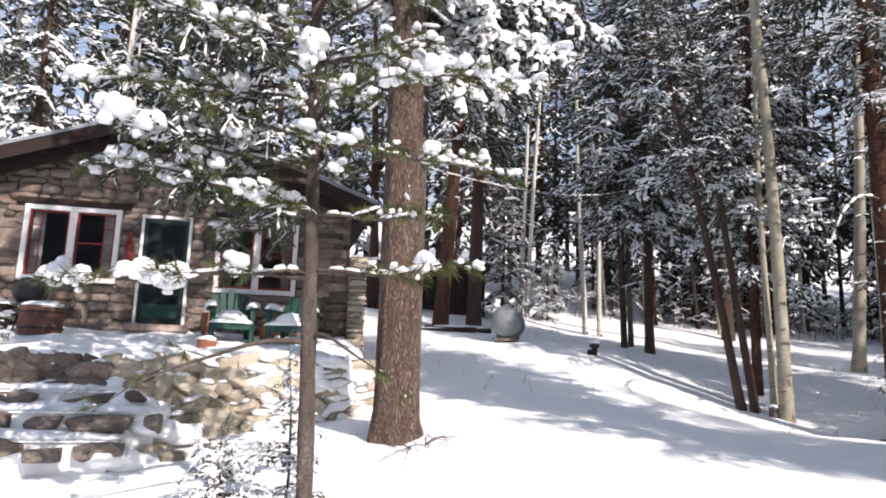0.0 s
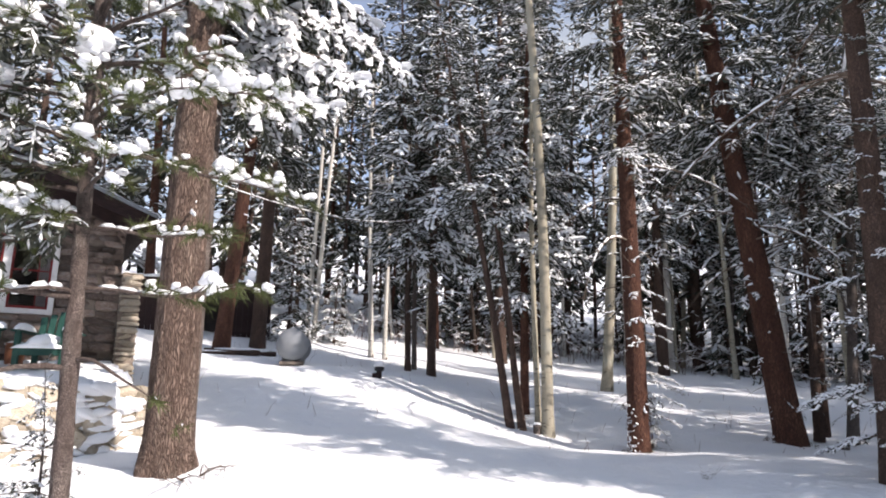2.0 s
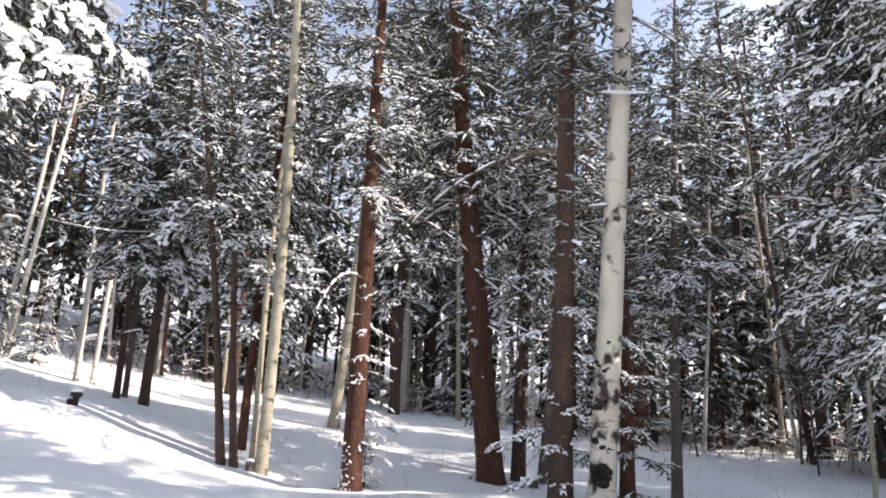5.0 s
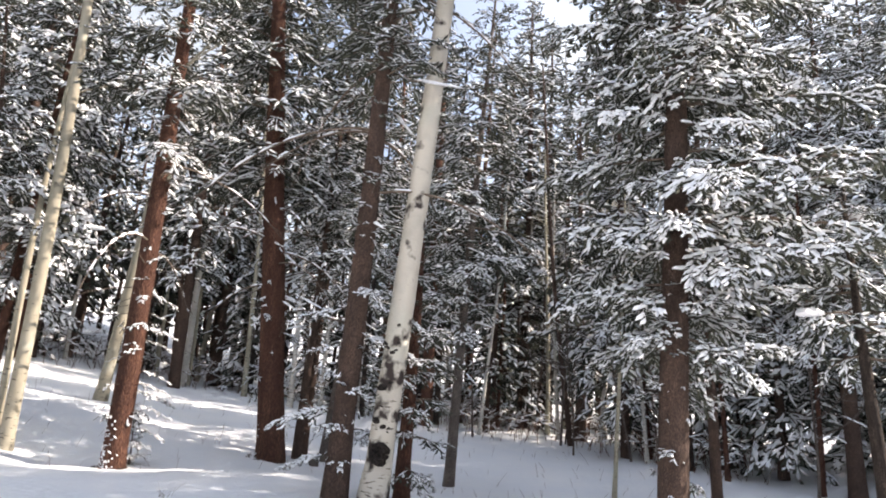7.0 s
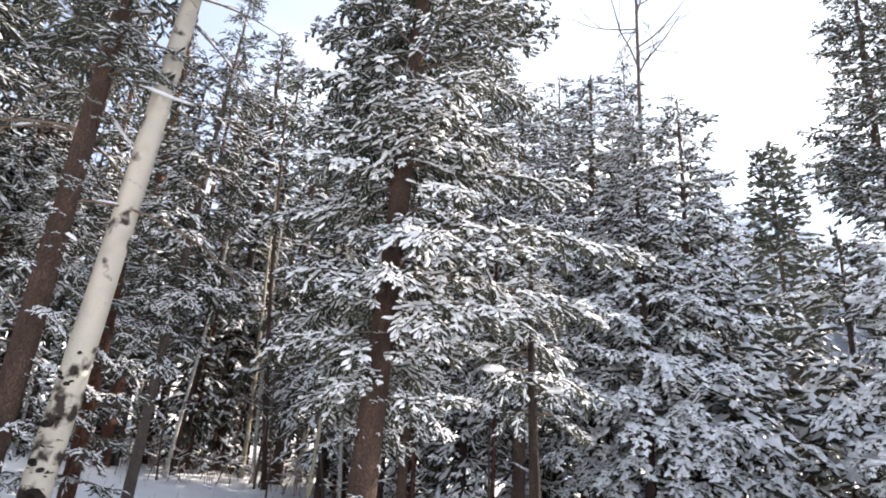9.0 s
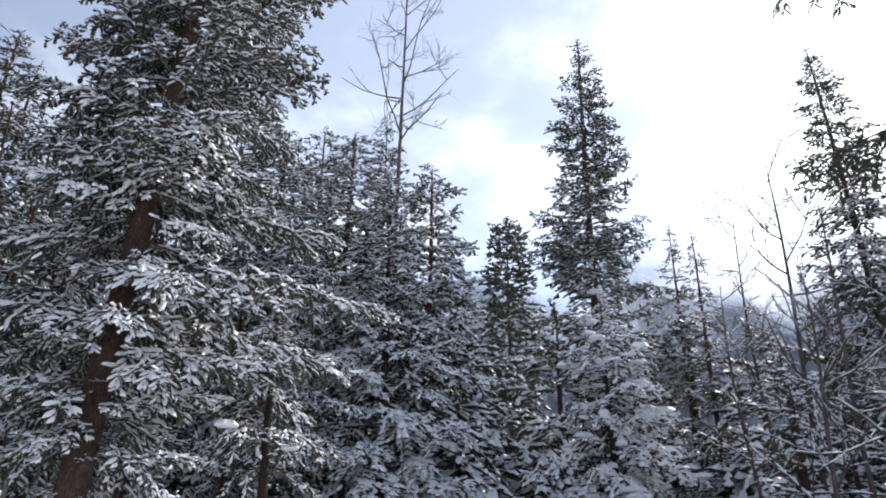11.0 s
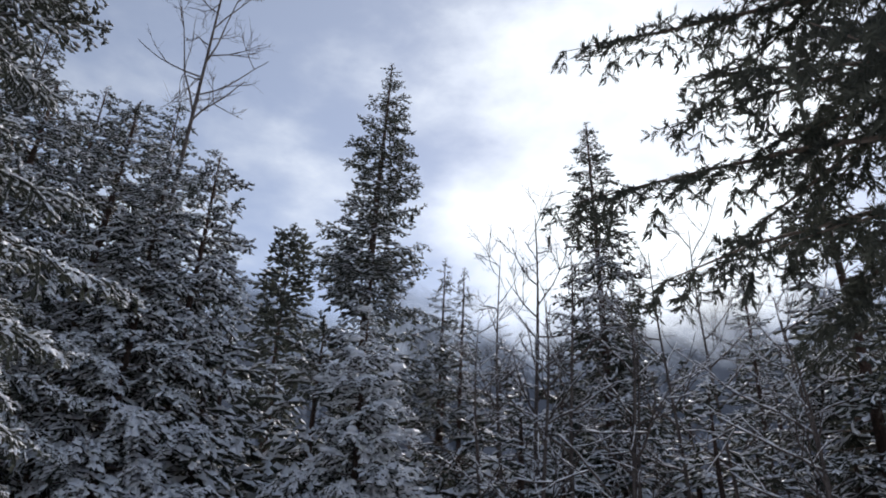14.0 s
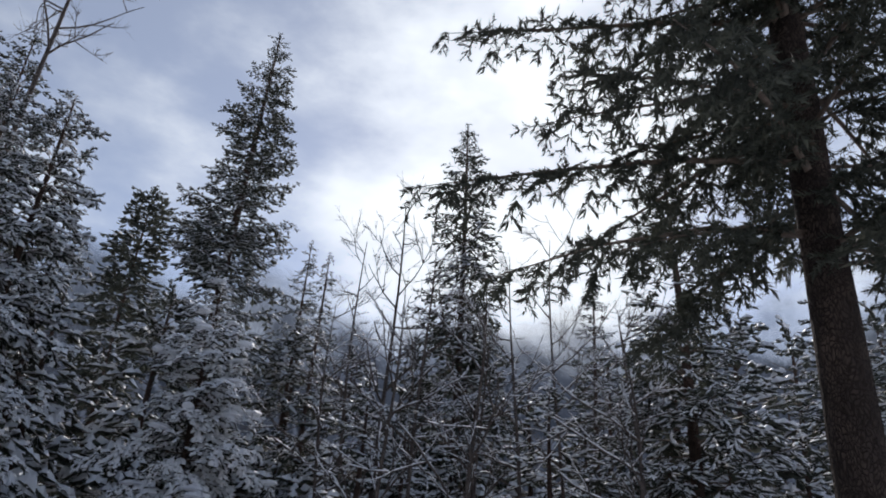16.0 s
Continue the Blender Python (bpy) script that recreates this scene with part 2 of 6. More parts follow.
def make_ground():
    s = np.linspace(-1, 1, 190)
    c = 16 * np.sinh(s * 4.6) / np.sinh(4.6) * 45 + 14 * s
    X, Y = np.meshgrid(4 + c, 9 + c, indexing="ij")
    v = np.stack([X, Y, ground_z(X, Y)], -1).reshape(-1, 3)
    ob = new("ground", mesh_of("ground", [(v, grid_faces(190, 190))], SNOW_GROUND))
    tagged(ob, "rolling white snow cover with soft blue tree shadows", "ground", kind="structure")


make_ground()


# ---------------------------------------------------------------- tree kit
def unit(v):
    return v / np.maximum(np.linalg.norm(v, axis=-1, keepdims=True), 1e-9)


def axes_of(d):
    d = unit(np.asarray(d, float))
    side = np.cross(np.array([0.0, 0.0, 1.0]), d)
    flat = np.linalg.norm(side, axis=-1, keepdims=True) < 1e-4
    side = unit(np.where(flat, np.array([0.0, 1.0, 0.0]), side))
    return np.stack([d, side, np.cross(d, side)], axis=-1)


def scatter(shape, org, dirs, size):
    """Copies of a small shape (x along dirs, z up) joined into one array."""
    tv, tf = shape
    org, size = np.asarray(org, float), np.asarray(size, float)
    a = axes_of(dirs)
    v = org[:, None, :] + np.einsum("nij,nkj->nki", a, tv[None] * size[:, None, :])
    f = tf[None] + (np.arange(len(org)) * len(tv))[:, None, None]
    return v.reshape(-1, 3), f.reshape(-1, 3)


def tube(path, radii, sides=8, wobble=0.0, seed=0, cap=True):
    path, radii = np.asarray(path, float), np.asarray(radii, float)
    rng = np.random.default_rng(seed)
    t = unit(np.gradient(path, axis=0))
    ref = np.where(np.abs(t[:, 2:3]) > 0.8, np.array([[1.0, 0, 0]]), np.array([[0, 0, 1.0]]))
    a = unit(np.cross(ref, t))
    b = np.cross(t, a)
    ang = np.arange(sides) * 2 * np.pi / sides
    rr = radii[:, None] * (1 + wobble * rng.normal(0, 1, (len(path), sides)))
    v = path[:, None, :] + rr[..., None] * (np.cos(ang)[None, :, None] * a[:, None, :] + np.sin(ang)[None, :, None] * b[:, None, :])
    f = []
    n = len(path)
    i, j = np.meshgrid(np.arange(n - 1), np.arange(sides), indexing="ij")
    p, q = (i * sides + j).ravel(), (i * sides + (j + 1) % sides).ravel()
    f = np.concatenate([np.stack([p, q, q + sides], 1), np.stack([p, q + sides, p + sides], 1)])
    v = v.reshape(-1, 3)
    if cap:
        v = np.concatenate([v, path[-1:]])
        k = (n - 1) * sides
        f = np.concatenate([f, [[k + m, k + (m + 1) % sides, len(v) - 1] for m in range(sides)]])
    return v, f


def frond(seed, pairs=4, level=0, load=1.0, snow=0.85, bow=0.22, thick=0.042, lively=0.3):
    """A spray of needle-clad fingers along a drooping twig, one unit long, and the snow that lies on each finger.
    level 0 draws the snow with few faces, level 1 rounds it."""
    rng = np.random.default_rng(seed)
    nv, nf, sv, sf = [], [], [], []
    up = np.array([0, 0, 1.0])

    def finger(p, d, l, w, white):
        p, d = np.array(p, float), unit(np.array(d, float))
        q = unit(np.cross(up, d))
        u = np.cross(d, q)
        if level == 2:                                  # needles all round, like a bottle brush
            for i in range(13):
                ang, o = rng.uniform(0, 6.28), p + d * l * (i + 0.3) / 13
                r = q * math.cos(ang) + u * math.sin(ang)
                e = q * math.sin(ang) - u * math.cos(ang)
                k = len(nv)
                nv.extend([o - e * w * 0.36, o + e * w * 0.36, o + d * w * rng.uniform(1.2, 2.2) + r * w * rng.uniform(1.2, 2.0)])
                nf.append((k, k + 1, k + 2))
            return
        k = len(nv)
        x = rng.uniform(0.5, 0.8)
        nv.extend([p, p + d * l * 1.05] + [p + d * l * x + q * sg * w * rng.uniform(1.0, 1.4) - u * w * rng.uniform(0.5, 1.2) for sg in (1, -1)])
        nf.extend([(k, k + 2, k + 1), (k, k + 1, k + 3)])
        if not white:
            return
        k = len(sv)
        ws, hs = w * 0.95 * load * rng.uniform(0.75, 1.25), w * 1.0 * load * rng.uniform(0.75, 1.3)
        a, b = rng.uniform(-0.05, 0.2), rng.uniform(0.85, 1.05)
        o = p + u * 0.004
        m = rng.uniform(0.5, 0.7)
        sv.extend([o + d * l * a, o + d * l * b, o + d * l * m + q * ws * 1.15, o + d * l * m - q * ws * 1.15])
        if level:
            sv.extend([o + d * l * (a + 0.2) + up * hs, o + d * l * (b - 0.16) + up * hs * rng.uniform(0.8, 1.2)])
            sf.extend([(k, k + 4, k + 2), (k + 2, k + 4, k + 5), (k + 2, k + 5, k + 1), (k, k + 3, k + 4), (k + 3, k + 5, k + 4), (k + 3, k + 1, k + 5)])
        else:
            sv.append(o + d * l * (m - 0.04) + up * hs)
            sf.extend([(k, k + 4, k + 2), (k + 2, k + 4, k + 1), (k + 1, k + 4, k + 3), (k + 3, k + 4, k)])

    bend = rng.normal(0, 0.10)

    def axis(x):
        return np.array([x, bend * math.sin(3 * x), -bow * x * x])
    finger(axis(0), axis(0.55) - axis(0), 0.58, thick, rng.random() < snow)
    finger(axis(0.52), axis(1.0) - axis(0.52), 0.48, thick, rng.random() < snow)
    for i in range(pairs):
        for sg in (-1, 1):
            x = 0.06 + 0.80 * (i + rng.uniform(0, 1.0)) / pairs
            a = radians(rng.uniform(28, 72))
            finger(axis(x), (math.cos(a), sg * math.sin(a), -0.3 * x + rng.normal(-0.12, lively)), (0.42 - 0.20 * x) * rng.uniform(0.6, 1.3), thick * rng.uniform(0.85, 1.15), rng.random() < snow)
    return (np.array(nv), np.array(nf)), (np.array(sv) if sv else np.zeros((3, 3)), np.array(sf) if sf else np.zeros((0, 3), int))


FROND_KINDS = {"far": (2, 0, 0.075, 0.22), "mid": (3, 0, 0.050, 0.27), "near": (5, 0, 0.037, 0.30), "rich": (4, 1, 0.047, 0.30), "fine": (3, 2, 0.071, 0.42)}


@lru_cache(None)
def fronds(kind, load, snow):
    pairs, level, thick, lively = FROND_KINDS[kind]
    return [frond(900 + 7 * i, pairs, level, load, snow * 0.70, 0.10 + 0.06 * i, thick, lively) for i in range(8)]


def lump_shape(seed, w=0.12, h=0.17):
    """Snow along a twig: a soft ridge one unit long, flat below."""
    rng = np.random.default_rng(seed)
    v, f = [(-0.05, 0, 0.02)], []
    for x in (0.2, 0.72):
        k = rng.uniform(0.8, 1.2)
        v += [(x, w * k, 0.0), (x + rng.uniform(-0.08, 0.08), rng.uniform(-0.04, 0.04), h * k), (x, -w * k, 0.0)]
    v.append((1.0, 0, 0.02))
    for j in range(3):
        a, b = 1 + j, 1 + (j + 1) % 3
        f += [(0, b, a), (a, b, b + 3), (a, b + 3, a + 3), (a + 3, b + 3, 7)]
    return np.array(v, float), np.array(f)


def ball_shape(seed, rings=4, seg=7, flat=0.55):
    """A rounded clod of snow of unit radius with a flatter underside."""
    rng = np.random.default_rng(seed)
    v, f = [(0, 0, 1)], []
    p0, p1 = rng.uniform(0, 6.28, 2)
    for i in range(1, rings):
        th = math.pi * i / rings
        for j in range(seg):
            ph = 2 * math.pi * j / seg
            k = 1 + 0.10 * math.sin(2 * ph + p0) * math.sin(th) + 0.08 * math.sin(3 * ph + 2 * th + p1) + rng.uniform(-0.035, 0.035)
            z = math.cos(th)
            v.append((k * math.sin(th) * math.cos(ph), k * math.sin(th) * math.sin(ph), z * k if z > 0 else z * flat))
    v.append((0, 0, -flat))
    for j in range(seg):
        f.append((0, 1 + j, 1 + (j + 1) % seg))
        for i in range(rings - 2):
            a, b = 1 + i * seg + j, 1 + i * seg + (j + 1) % seg
            f += [(a, a + seg, b + seg), (a, b + seg, b)]
        k = 1 + (rings - 2) * seg
        f.append((k + j, len(v) - 1, k + (j + 1) % seg))
    return np.array(v, float), np.array(f)


LUMPS = [lump_shape(s) for s in range(4)]
BALLS = [ball_shape(s) for s in range(5)]
BALLS_FINE = [ball_shape(s + 20, 6, 10) for s in range(5)]


def trunk_path(h, lean=(0, 0), bend=0.0, seed=0, step=0.6):
    rng = np.random.default_rng(seed + 77)
    z = np.linspace(-0.25, h, max(4, int(h / step)))
    k = np.clip(z / h, 0, 1)
    ph = rng.uniform(0, 6.28)
    x = lean[0] * z + bend * np.sin(k * 5 + ph) - bend * np.sin(ph)
    y = lean[1] * z + bend * np.cos(k * 4 + ph) - bend * np.cos(ph)
    return np.stack([x, y, z], 1)


def trunk_mesh(name, path, r, mat, sides=12, flare=0.45, top=0.12, seed=0, wobble=0.03):
    z = path[:, 2]
    k = np.clip(z / z[-1], 0, 1)
    rad = r * ((1 - k) ** 0.8 * (1 - top) + top) * (1 + flare * np.exp(-np.maximum(z, 0) / 0.22))
    return mesh_of(name, [tube(path, rad, sides, wobble, seed)], mat)


def along(path, z):
    return np.array([np.interp(z, path[:, 2], path[:, i]) for i in range(3)])


def spruce_crown(path, start, rad, seed, gap=0.5, per=6, fl=0.45, snow=0.8, droop=0.30, rise=0.05, kind="mid", pads=0.0, peak=0.85, limb=0.022, ragged=0.30, sway=0.0, sway_az=0.0, twigs_most=1250, load=1.0, most=99.0, jitter=0.5, pad_size=1.0, hang_down=0.24):
    """Whorls of drooping limbs with side fronds, each clad in needles and capped with snow.
    Returns the arrays of the limbs, the needles and the snow."""
    h = path[-1, 2]
    cap_n = max(40, int(twigs_most * (0.36 if kind == "far" else 0.40)))

    def grow(spread):
        rng = np.random.default_rng(seed)
        limbs, fo, fd, fs, po, ps = [], [], [], [], [], []
        z = start
        while z < h - 0.12:
            k = (z - start) / max(h - start, 0.1)
            L = rad * (0.95 * (1 - k) ** peak + 0.03) * min(1.0, 0.62 + 2.5 * k)
            L = min(L, most)
            n = per if L > 0.5 else 4
            a0 = rng.uniform(0, 6.28)
            for j in range(n):
                zz = z + rng.uniform(-jitter, jitter) * gap
                a = a0 + j * 6.283 / n + rng.normal(0, 0.3)
                l = L * rng.uniform(1 - 1.8 * ragged, 1 + 0.7 * ragged) * (1 + sway * math.cos(a - sway_az))
                if l < 0.08 or (L > 0.5 and rng.random() < 0.14):
                    continue
                base = along(path, min(zz, h - 0.05))
                out = np.array([math.cos(a), math.sin(a), 0.0])
                perp = np.array([-out[1], out[0], 0.0])
                e0 = rise + 0.75 * k ** 1.5 + rng.normal(0, 0.10)
                dr = droop * (1.15 - 0.8 * k) * rng.uniform(0.6, 1.4)

                def pt(s):
                    return base + out * l * s + np.array([0, 0, l * (e0 * s - dr * s * s + 0.16 * s ** 3)])
                ts = np.linspace(0, 1, 3 if kind == "far" else 4)
                limbs.append(tube([pt(s) for s in ts], limb * (0.35 + l / max(rad, 0.1)) * (1.08 - ts), 3, cap=False))
                small = min(1.0, 0.45 + 0.6 * l) * spread ** 0.35
                m = max(1, int(l / (fl * 0.62 * spread)))
                for i in range(m):
                    s = (i + 0.45 + rng.uniform(-0.2, 0.2)) / m
                    if s * l < 0.22 and l > 0.6:
                        continue
                    p = pt(s)
                    tang = unit(pt(min(1, s + 0.05)) - p)
                    for sg in (-1, 1):
                        ls = min(2.3 * fl, l * 0.40 * (1 - s) + fl * 1.1) * rng.uniform(0.75, 1.2) * small
                        ang = radians(rng.uniform(32, 66))
                        fo.append(p)
                        fd.append(unit(tang * math.cos(ang) + perp * sg * math.sin(ang) + np.array([0, 0, rng.normal(-hang_down, 0.26)])))
                        fs.append(ls)
                    if pads and rng.random() < pads * 1.3 and s > 0.35 and s * l > 0.22:
                        po.append(p + np.array([0, 0, 0.03])); ps.append((pad_size * fl * rng.uniform(0.45, 0.9), pad_size * fl * rng.uniform(0.3, 0.6), pad_size * fl * rng.uniform(0.16, 0.28)))
                fo.append(pt(0.72)); fd.append(unit(pt(1.0) - pt(0.75) + np.array([0, 0, -0.05]))); fs.append(fl * 1.5 * small)
            z += gap * (1.05 - 0.45 * k)
        return rng, limbs, fo, fd, fs, po, ps

    rng, limbs, fo, fd, fs, po, ps = grow(1.0)
    if len(fo) > cap_n:
        rng, limbs, fo, fd, fs, po, ps = grow(min(2.2, len(fo) / cap_n))
    fo, fd, fs = np.array(fo), np.array(fd), np.array(fs)
    if len(fo) > cap_n:
        keep = np.sort(rng.permutation(len(fo))[:cap_n])
        fo, fd, fs = fo[keep], fd[keep], fs[keep]
    tip = np.array([path[-1] - np.array([0, 0, 0.05 + 0.16 * q]) for q in range(3)])
    fo, fd, fs = np.concatenate([fo, tip]), np.concatenate([fd, [[0.06, 0.05 * q - 0.04, 1.0] for q in range(3)]]), np.concatenate([fs, [fl * 0.9] * 3])
    shapes = fronds(kind, load, snow)
    pick = rng.integers(0, len(shapes), len(fo))
    size = np.repeat(fs[:, None], 3, 1)
    need, white = [], []
    for i, (green, cover) in enumerate(shapes):
        on = pick == i
        if on.any():
            need.append(scatter(green, fo[on], fd[on], size[on]))
            if len(cover[1]):
                white.append(scatter(cover, fo[on], fd[on], size[on]))
    if po:
        po, ps = np.array(po), np.array(ps)
        pick = rng.integers(0, len(BALLS), len(po))
        ang = rng.uniform(0, 6.28, len(po))
        dirs = np.stack([np.cos(ang), np.sin(ang), np.zeros(len(po))], 1)
        white += [scatter(BALLS[i], po[pick == i], dirs[pick == i], ps[pick == i]) for i in range(len(BALLS)) if (pick == i).any()]
    return limbs, need, white


def dead_twigs(path, z0, z1, n, length, seed, r=0.012, snow=0.8):
    """Short dead twigs on a bare trunk, some with a line of snow."""
    rng = np.random.default_rng(seed + 5)
    wood, white = [], []
    for _ in range(n):
        z = rng.uniform(z0, z1)
        a = rng.uniform(0, 6.28)
        l = length * rng.uniform(0.3, 1.2)
        b = along(path, z)
        out = np.array([math.cos(a), math.sin(a), 0])
        e = rng.normal(-0.1, 0.2)
        pts = [b + out * l * s + np.array([0, 0, l * (e * s - 0.25 * s * s)]) for s in (0, 0.4, 0.75, 1.0)]
        wood.append(tube(pts, np.array([1, 0.75, 0.5, 0.2]) * r * (0.6 + l), 4, cap=False))
        if rng.random() < snow:
            o, q = pts[1], pts[3]
            white.append(scatter(LUMPS[0], [o], [q - o], [(np.linalg.norm(q - o), 0.20, 0.26)]))
    return wood, white


def bare_arms(path, z0, z1, n, seed):
    """Long leafless limbs that arch out and hang down, with thin side twigs and a little snow."""
    rng = np.random.default_rng(seed + 11)
    wood, white = [], []
    for i in range(n):
        base, a, l = along(path, rng.uniform(z0, z1)), rng.uniform(0, 6.28), rng.uniform(1.4, 2.9)
        out, side = np.array([math.cos(a), math.sin(a), 0]), np.array([-math.sin(a), math.cos(a), 0])
        rise, sag, curl = rng.uniform(0.05, 0.5), rng.uniform(0.5, 0.95), rng.normal(0, 0.15)
        pts = [base + out * l * q + side * l * curl * q * q + np.array([0, 0, l * (rise * q - sag * q * q)]) for q in np.linspace(0, 1, 9)]
        wood.append(tube(pts, np.linspace(0.024, 0.006, 9), 5, 0.05, i, cap=False))
        for k in range(2, 8):
            d = unit(pts[k + 1] - pts[k] + side * rng.normal(0, 0.9) * l / 8 + np.array([0, 0, rng.normal(-0.05, 0.06)]))
            m = rng.uniform(0.25, 0.6)
            wood.append(tube([pts[k], pts[k] + d * m * 0.5 + np.array([0, 0, 0.03]), pts[k] + d * m], [0.007, 0.005, 0.002], 3, cap=False))
            if rng.random() < 0.6:
                white.append(scatter(LUMPS[k % 4], [pts[k - 1] + np.array([0, 0, 0.012])], [pts[k] - pts[k - 1]], [(l / 8, 0.16, 0.22)]))
    return wood, white


def low_sprays(path, r, seed, sprays):
    """Single short living boughs low on a trunk, each (height, bearing, length), flat and laden with snow."""
    rng = np.random.default_rng(seed + 21)
    shapes = fronds("rich", 1.5, 1.3)
    wood, need, white = [], [], []
    for z, az, l in sprays:
        base, a = along(path, z), radians(az)
        out, side = np.array([math.sin(a), math.cos(a), 0]), np.array([math.cos(a), -math.sin(a), 0])
        reach = l + r
        pts = [base + out * reach * q + np.array([0, 0, reach * (0.05 * q - 0.32 * q * q)]) for q in np.linspace(0, 1, 6)]
        wood.append(tube(pts, np.linspace(0.012, 0.003, 6), 4, cap=False))
        for q in np.linspace(r / reach + 0.05, 1.0, max(3, int(l * 11))):
            o = base + out * reach * q + np.array([0, 0, reach * (0.05 * q - 0.32 * q * q)])
            for sg in (-1, 1):
                d = unit(out * 0.75 + side * sg * rng.uniform(0.5, 1.0) + np.array([0, 0, rng.uniform(-0.4, 0.0)]))
                m = l * rng.uniform(0.28, 0.50) * (1.1 - 0.4 * q)
                n, w = shapes[rng.integers(0, 8)]
                need.append(scatter(n, [o], [d], [(m, m, m)]))
                white.append(scatter(w, [o], [d], [(m, m, m)]))
    return wood, need, white


def trunk_foot(parent, path, r, seed, side_az, count):
    """Driven snow stuck in the bark on one side of a trunk's foot, and flakes of bark fallen round it."""
    rng = np.random.default_rng(seed + 31)
    stuck, chips = [], []
    for _ in range(count):
        z = 0.9 * rng.random() ** 1.7
        a = radians(side_az) + rng.normal(0, 0.5)
        out = np.array([math.sin(a), math.cos(a), 0])
        k = r * (1 + 0.22 * math.exp(-z / 0.22)) * 0.98
        d = unit(np.array([math.cos(a), -math.sin(a), rng.normal(0, 1.2)]))
        stuck.append(scatter(LUMPS[rng.integers(0, 4)], [along(path, z) + out * k], [d], [(rng.uniform(0.02, 0.07), rng.uniform(0.08, 0.20), rng.uniform(0.06, 0.16))]))
    for _ in range(46):
        a, q = rng.uniform(0, 6.28), r * rng.uniform(1.0, 1.75)
        p = np.array([math.cos(a) * q, math.sin(a) * q, 0])
        p[2] = gz(parent.location.x + p[0], parent.location.y + p[1]) - parent.location.z + 0.006
        d = unit(rng.normal(0, 1, 3) * np.array([1, 1, 0.35]))
        chips.append(scatter(LUMPS[rng.integers(0, 4)], [p], [d], [(rng.uniform(0.03, 0.11), rng.uniform(0.10, 0.22), 0.10)]))
    hang("stuck_snow", mesh_of("stuck_snow", stuck, SNOW, False), parent, "snow driven into the bark", kind="stuff")
    hang("bark_litter", mesh_of("bark_litter", chips, WOOD_TWIG, False), parent, "flakes of dark bark round the foot", kind="stuff")


def thing(name, x, y, z, label, category, group="", turn=0.0):
    ob = new(name)
    ob.matrix_basis = pose(x, y, z, 0, 0, turn)
    return tagged(ob, label, category, group)


def hang(name, mesh, parent, label="", kind=""):
    ob = new(name, mesh)
    ob.parent = parent
    return tagged(ob, label, kind=kind)


def spruce(x, y, h, r, rad, start, seed, label, mat=None, lean=(0, 0), bend=0.04, name="spruce_tree", group="", twigs=0, twig_len=0.6, dz=0.0, bare=0, arms=0, flare=0.22, sprays=(), foot=(), **kw):
    mat = mat or BARK_SPRUCE
    t = thing(name, x, y, gz(x, y) + dz, label, "tree", group)
    path = trunk_path(h, lean, bend, seed)
    hang("trunk", trunk_mesh("trunk", path, r, mat, flare=flare, seed=seed), t)
    limbs, need, white = spruce_crown(path, start, rad, seed, **kw)
    if twigs:
        low = path[path[:, 2] < start + 1.2]
        a, b, c = spruce_crown(low, 0.7, twig_len, seed + 3, gap=0.42, per=4, fl=0.14, snow=0.95, droop=0.4, peak=0.05, ragged=0.5, twigs_most=twigs * 9, limb=0.008, load=1.3)
        limbs, need, white = limbs + a, need + b, white + c
    if sprays:
        a, b, c = low_sprays(path, r, seed, sprays)
        limbs, need, white = limbs + a, need + b, white + c
    if foot:
        trunk_foot(t, path, r, seed, *foot)
    if bare:                                            # long dead limbs below the living crown
        a, c = dead_twigs(path, start * 0.45, start + 2.0, bare, 1.2, seed, 0.008, 0.75)
        limbs, white = limbs + a, white + c
    if arms:
        a, c = bare_arms(path, start * 0.55, start + 1.5, arms, seed)
        limbs, white = limbs + a, white + c
    hang("boughwork", mesh_of("boughwork", limbs, WOOD_TWIG), t, kind="stuff")
    hang("crown", mesh_of("crown", need, NEEDLE, False), t, kind="stuff")
    if white:
        hang("snow_load", mesh_of("snow_load", white, SNOW, False), t, "white snow lying on the boughs", kind="stuff")
    return t


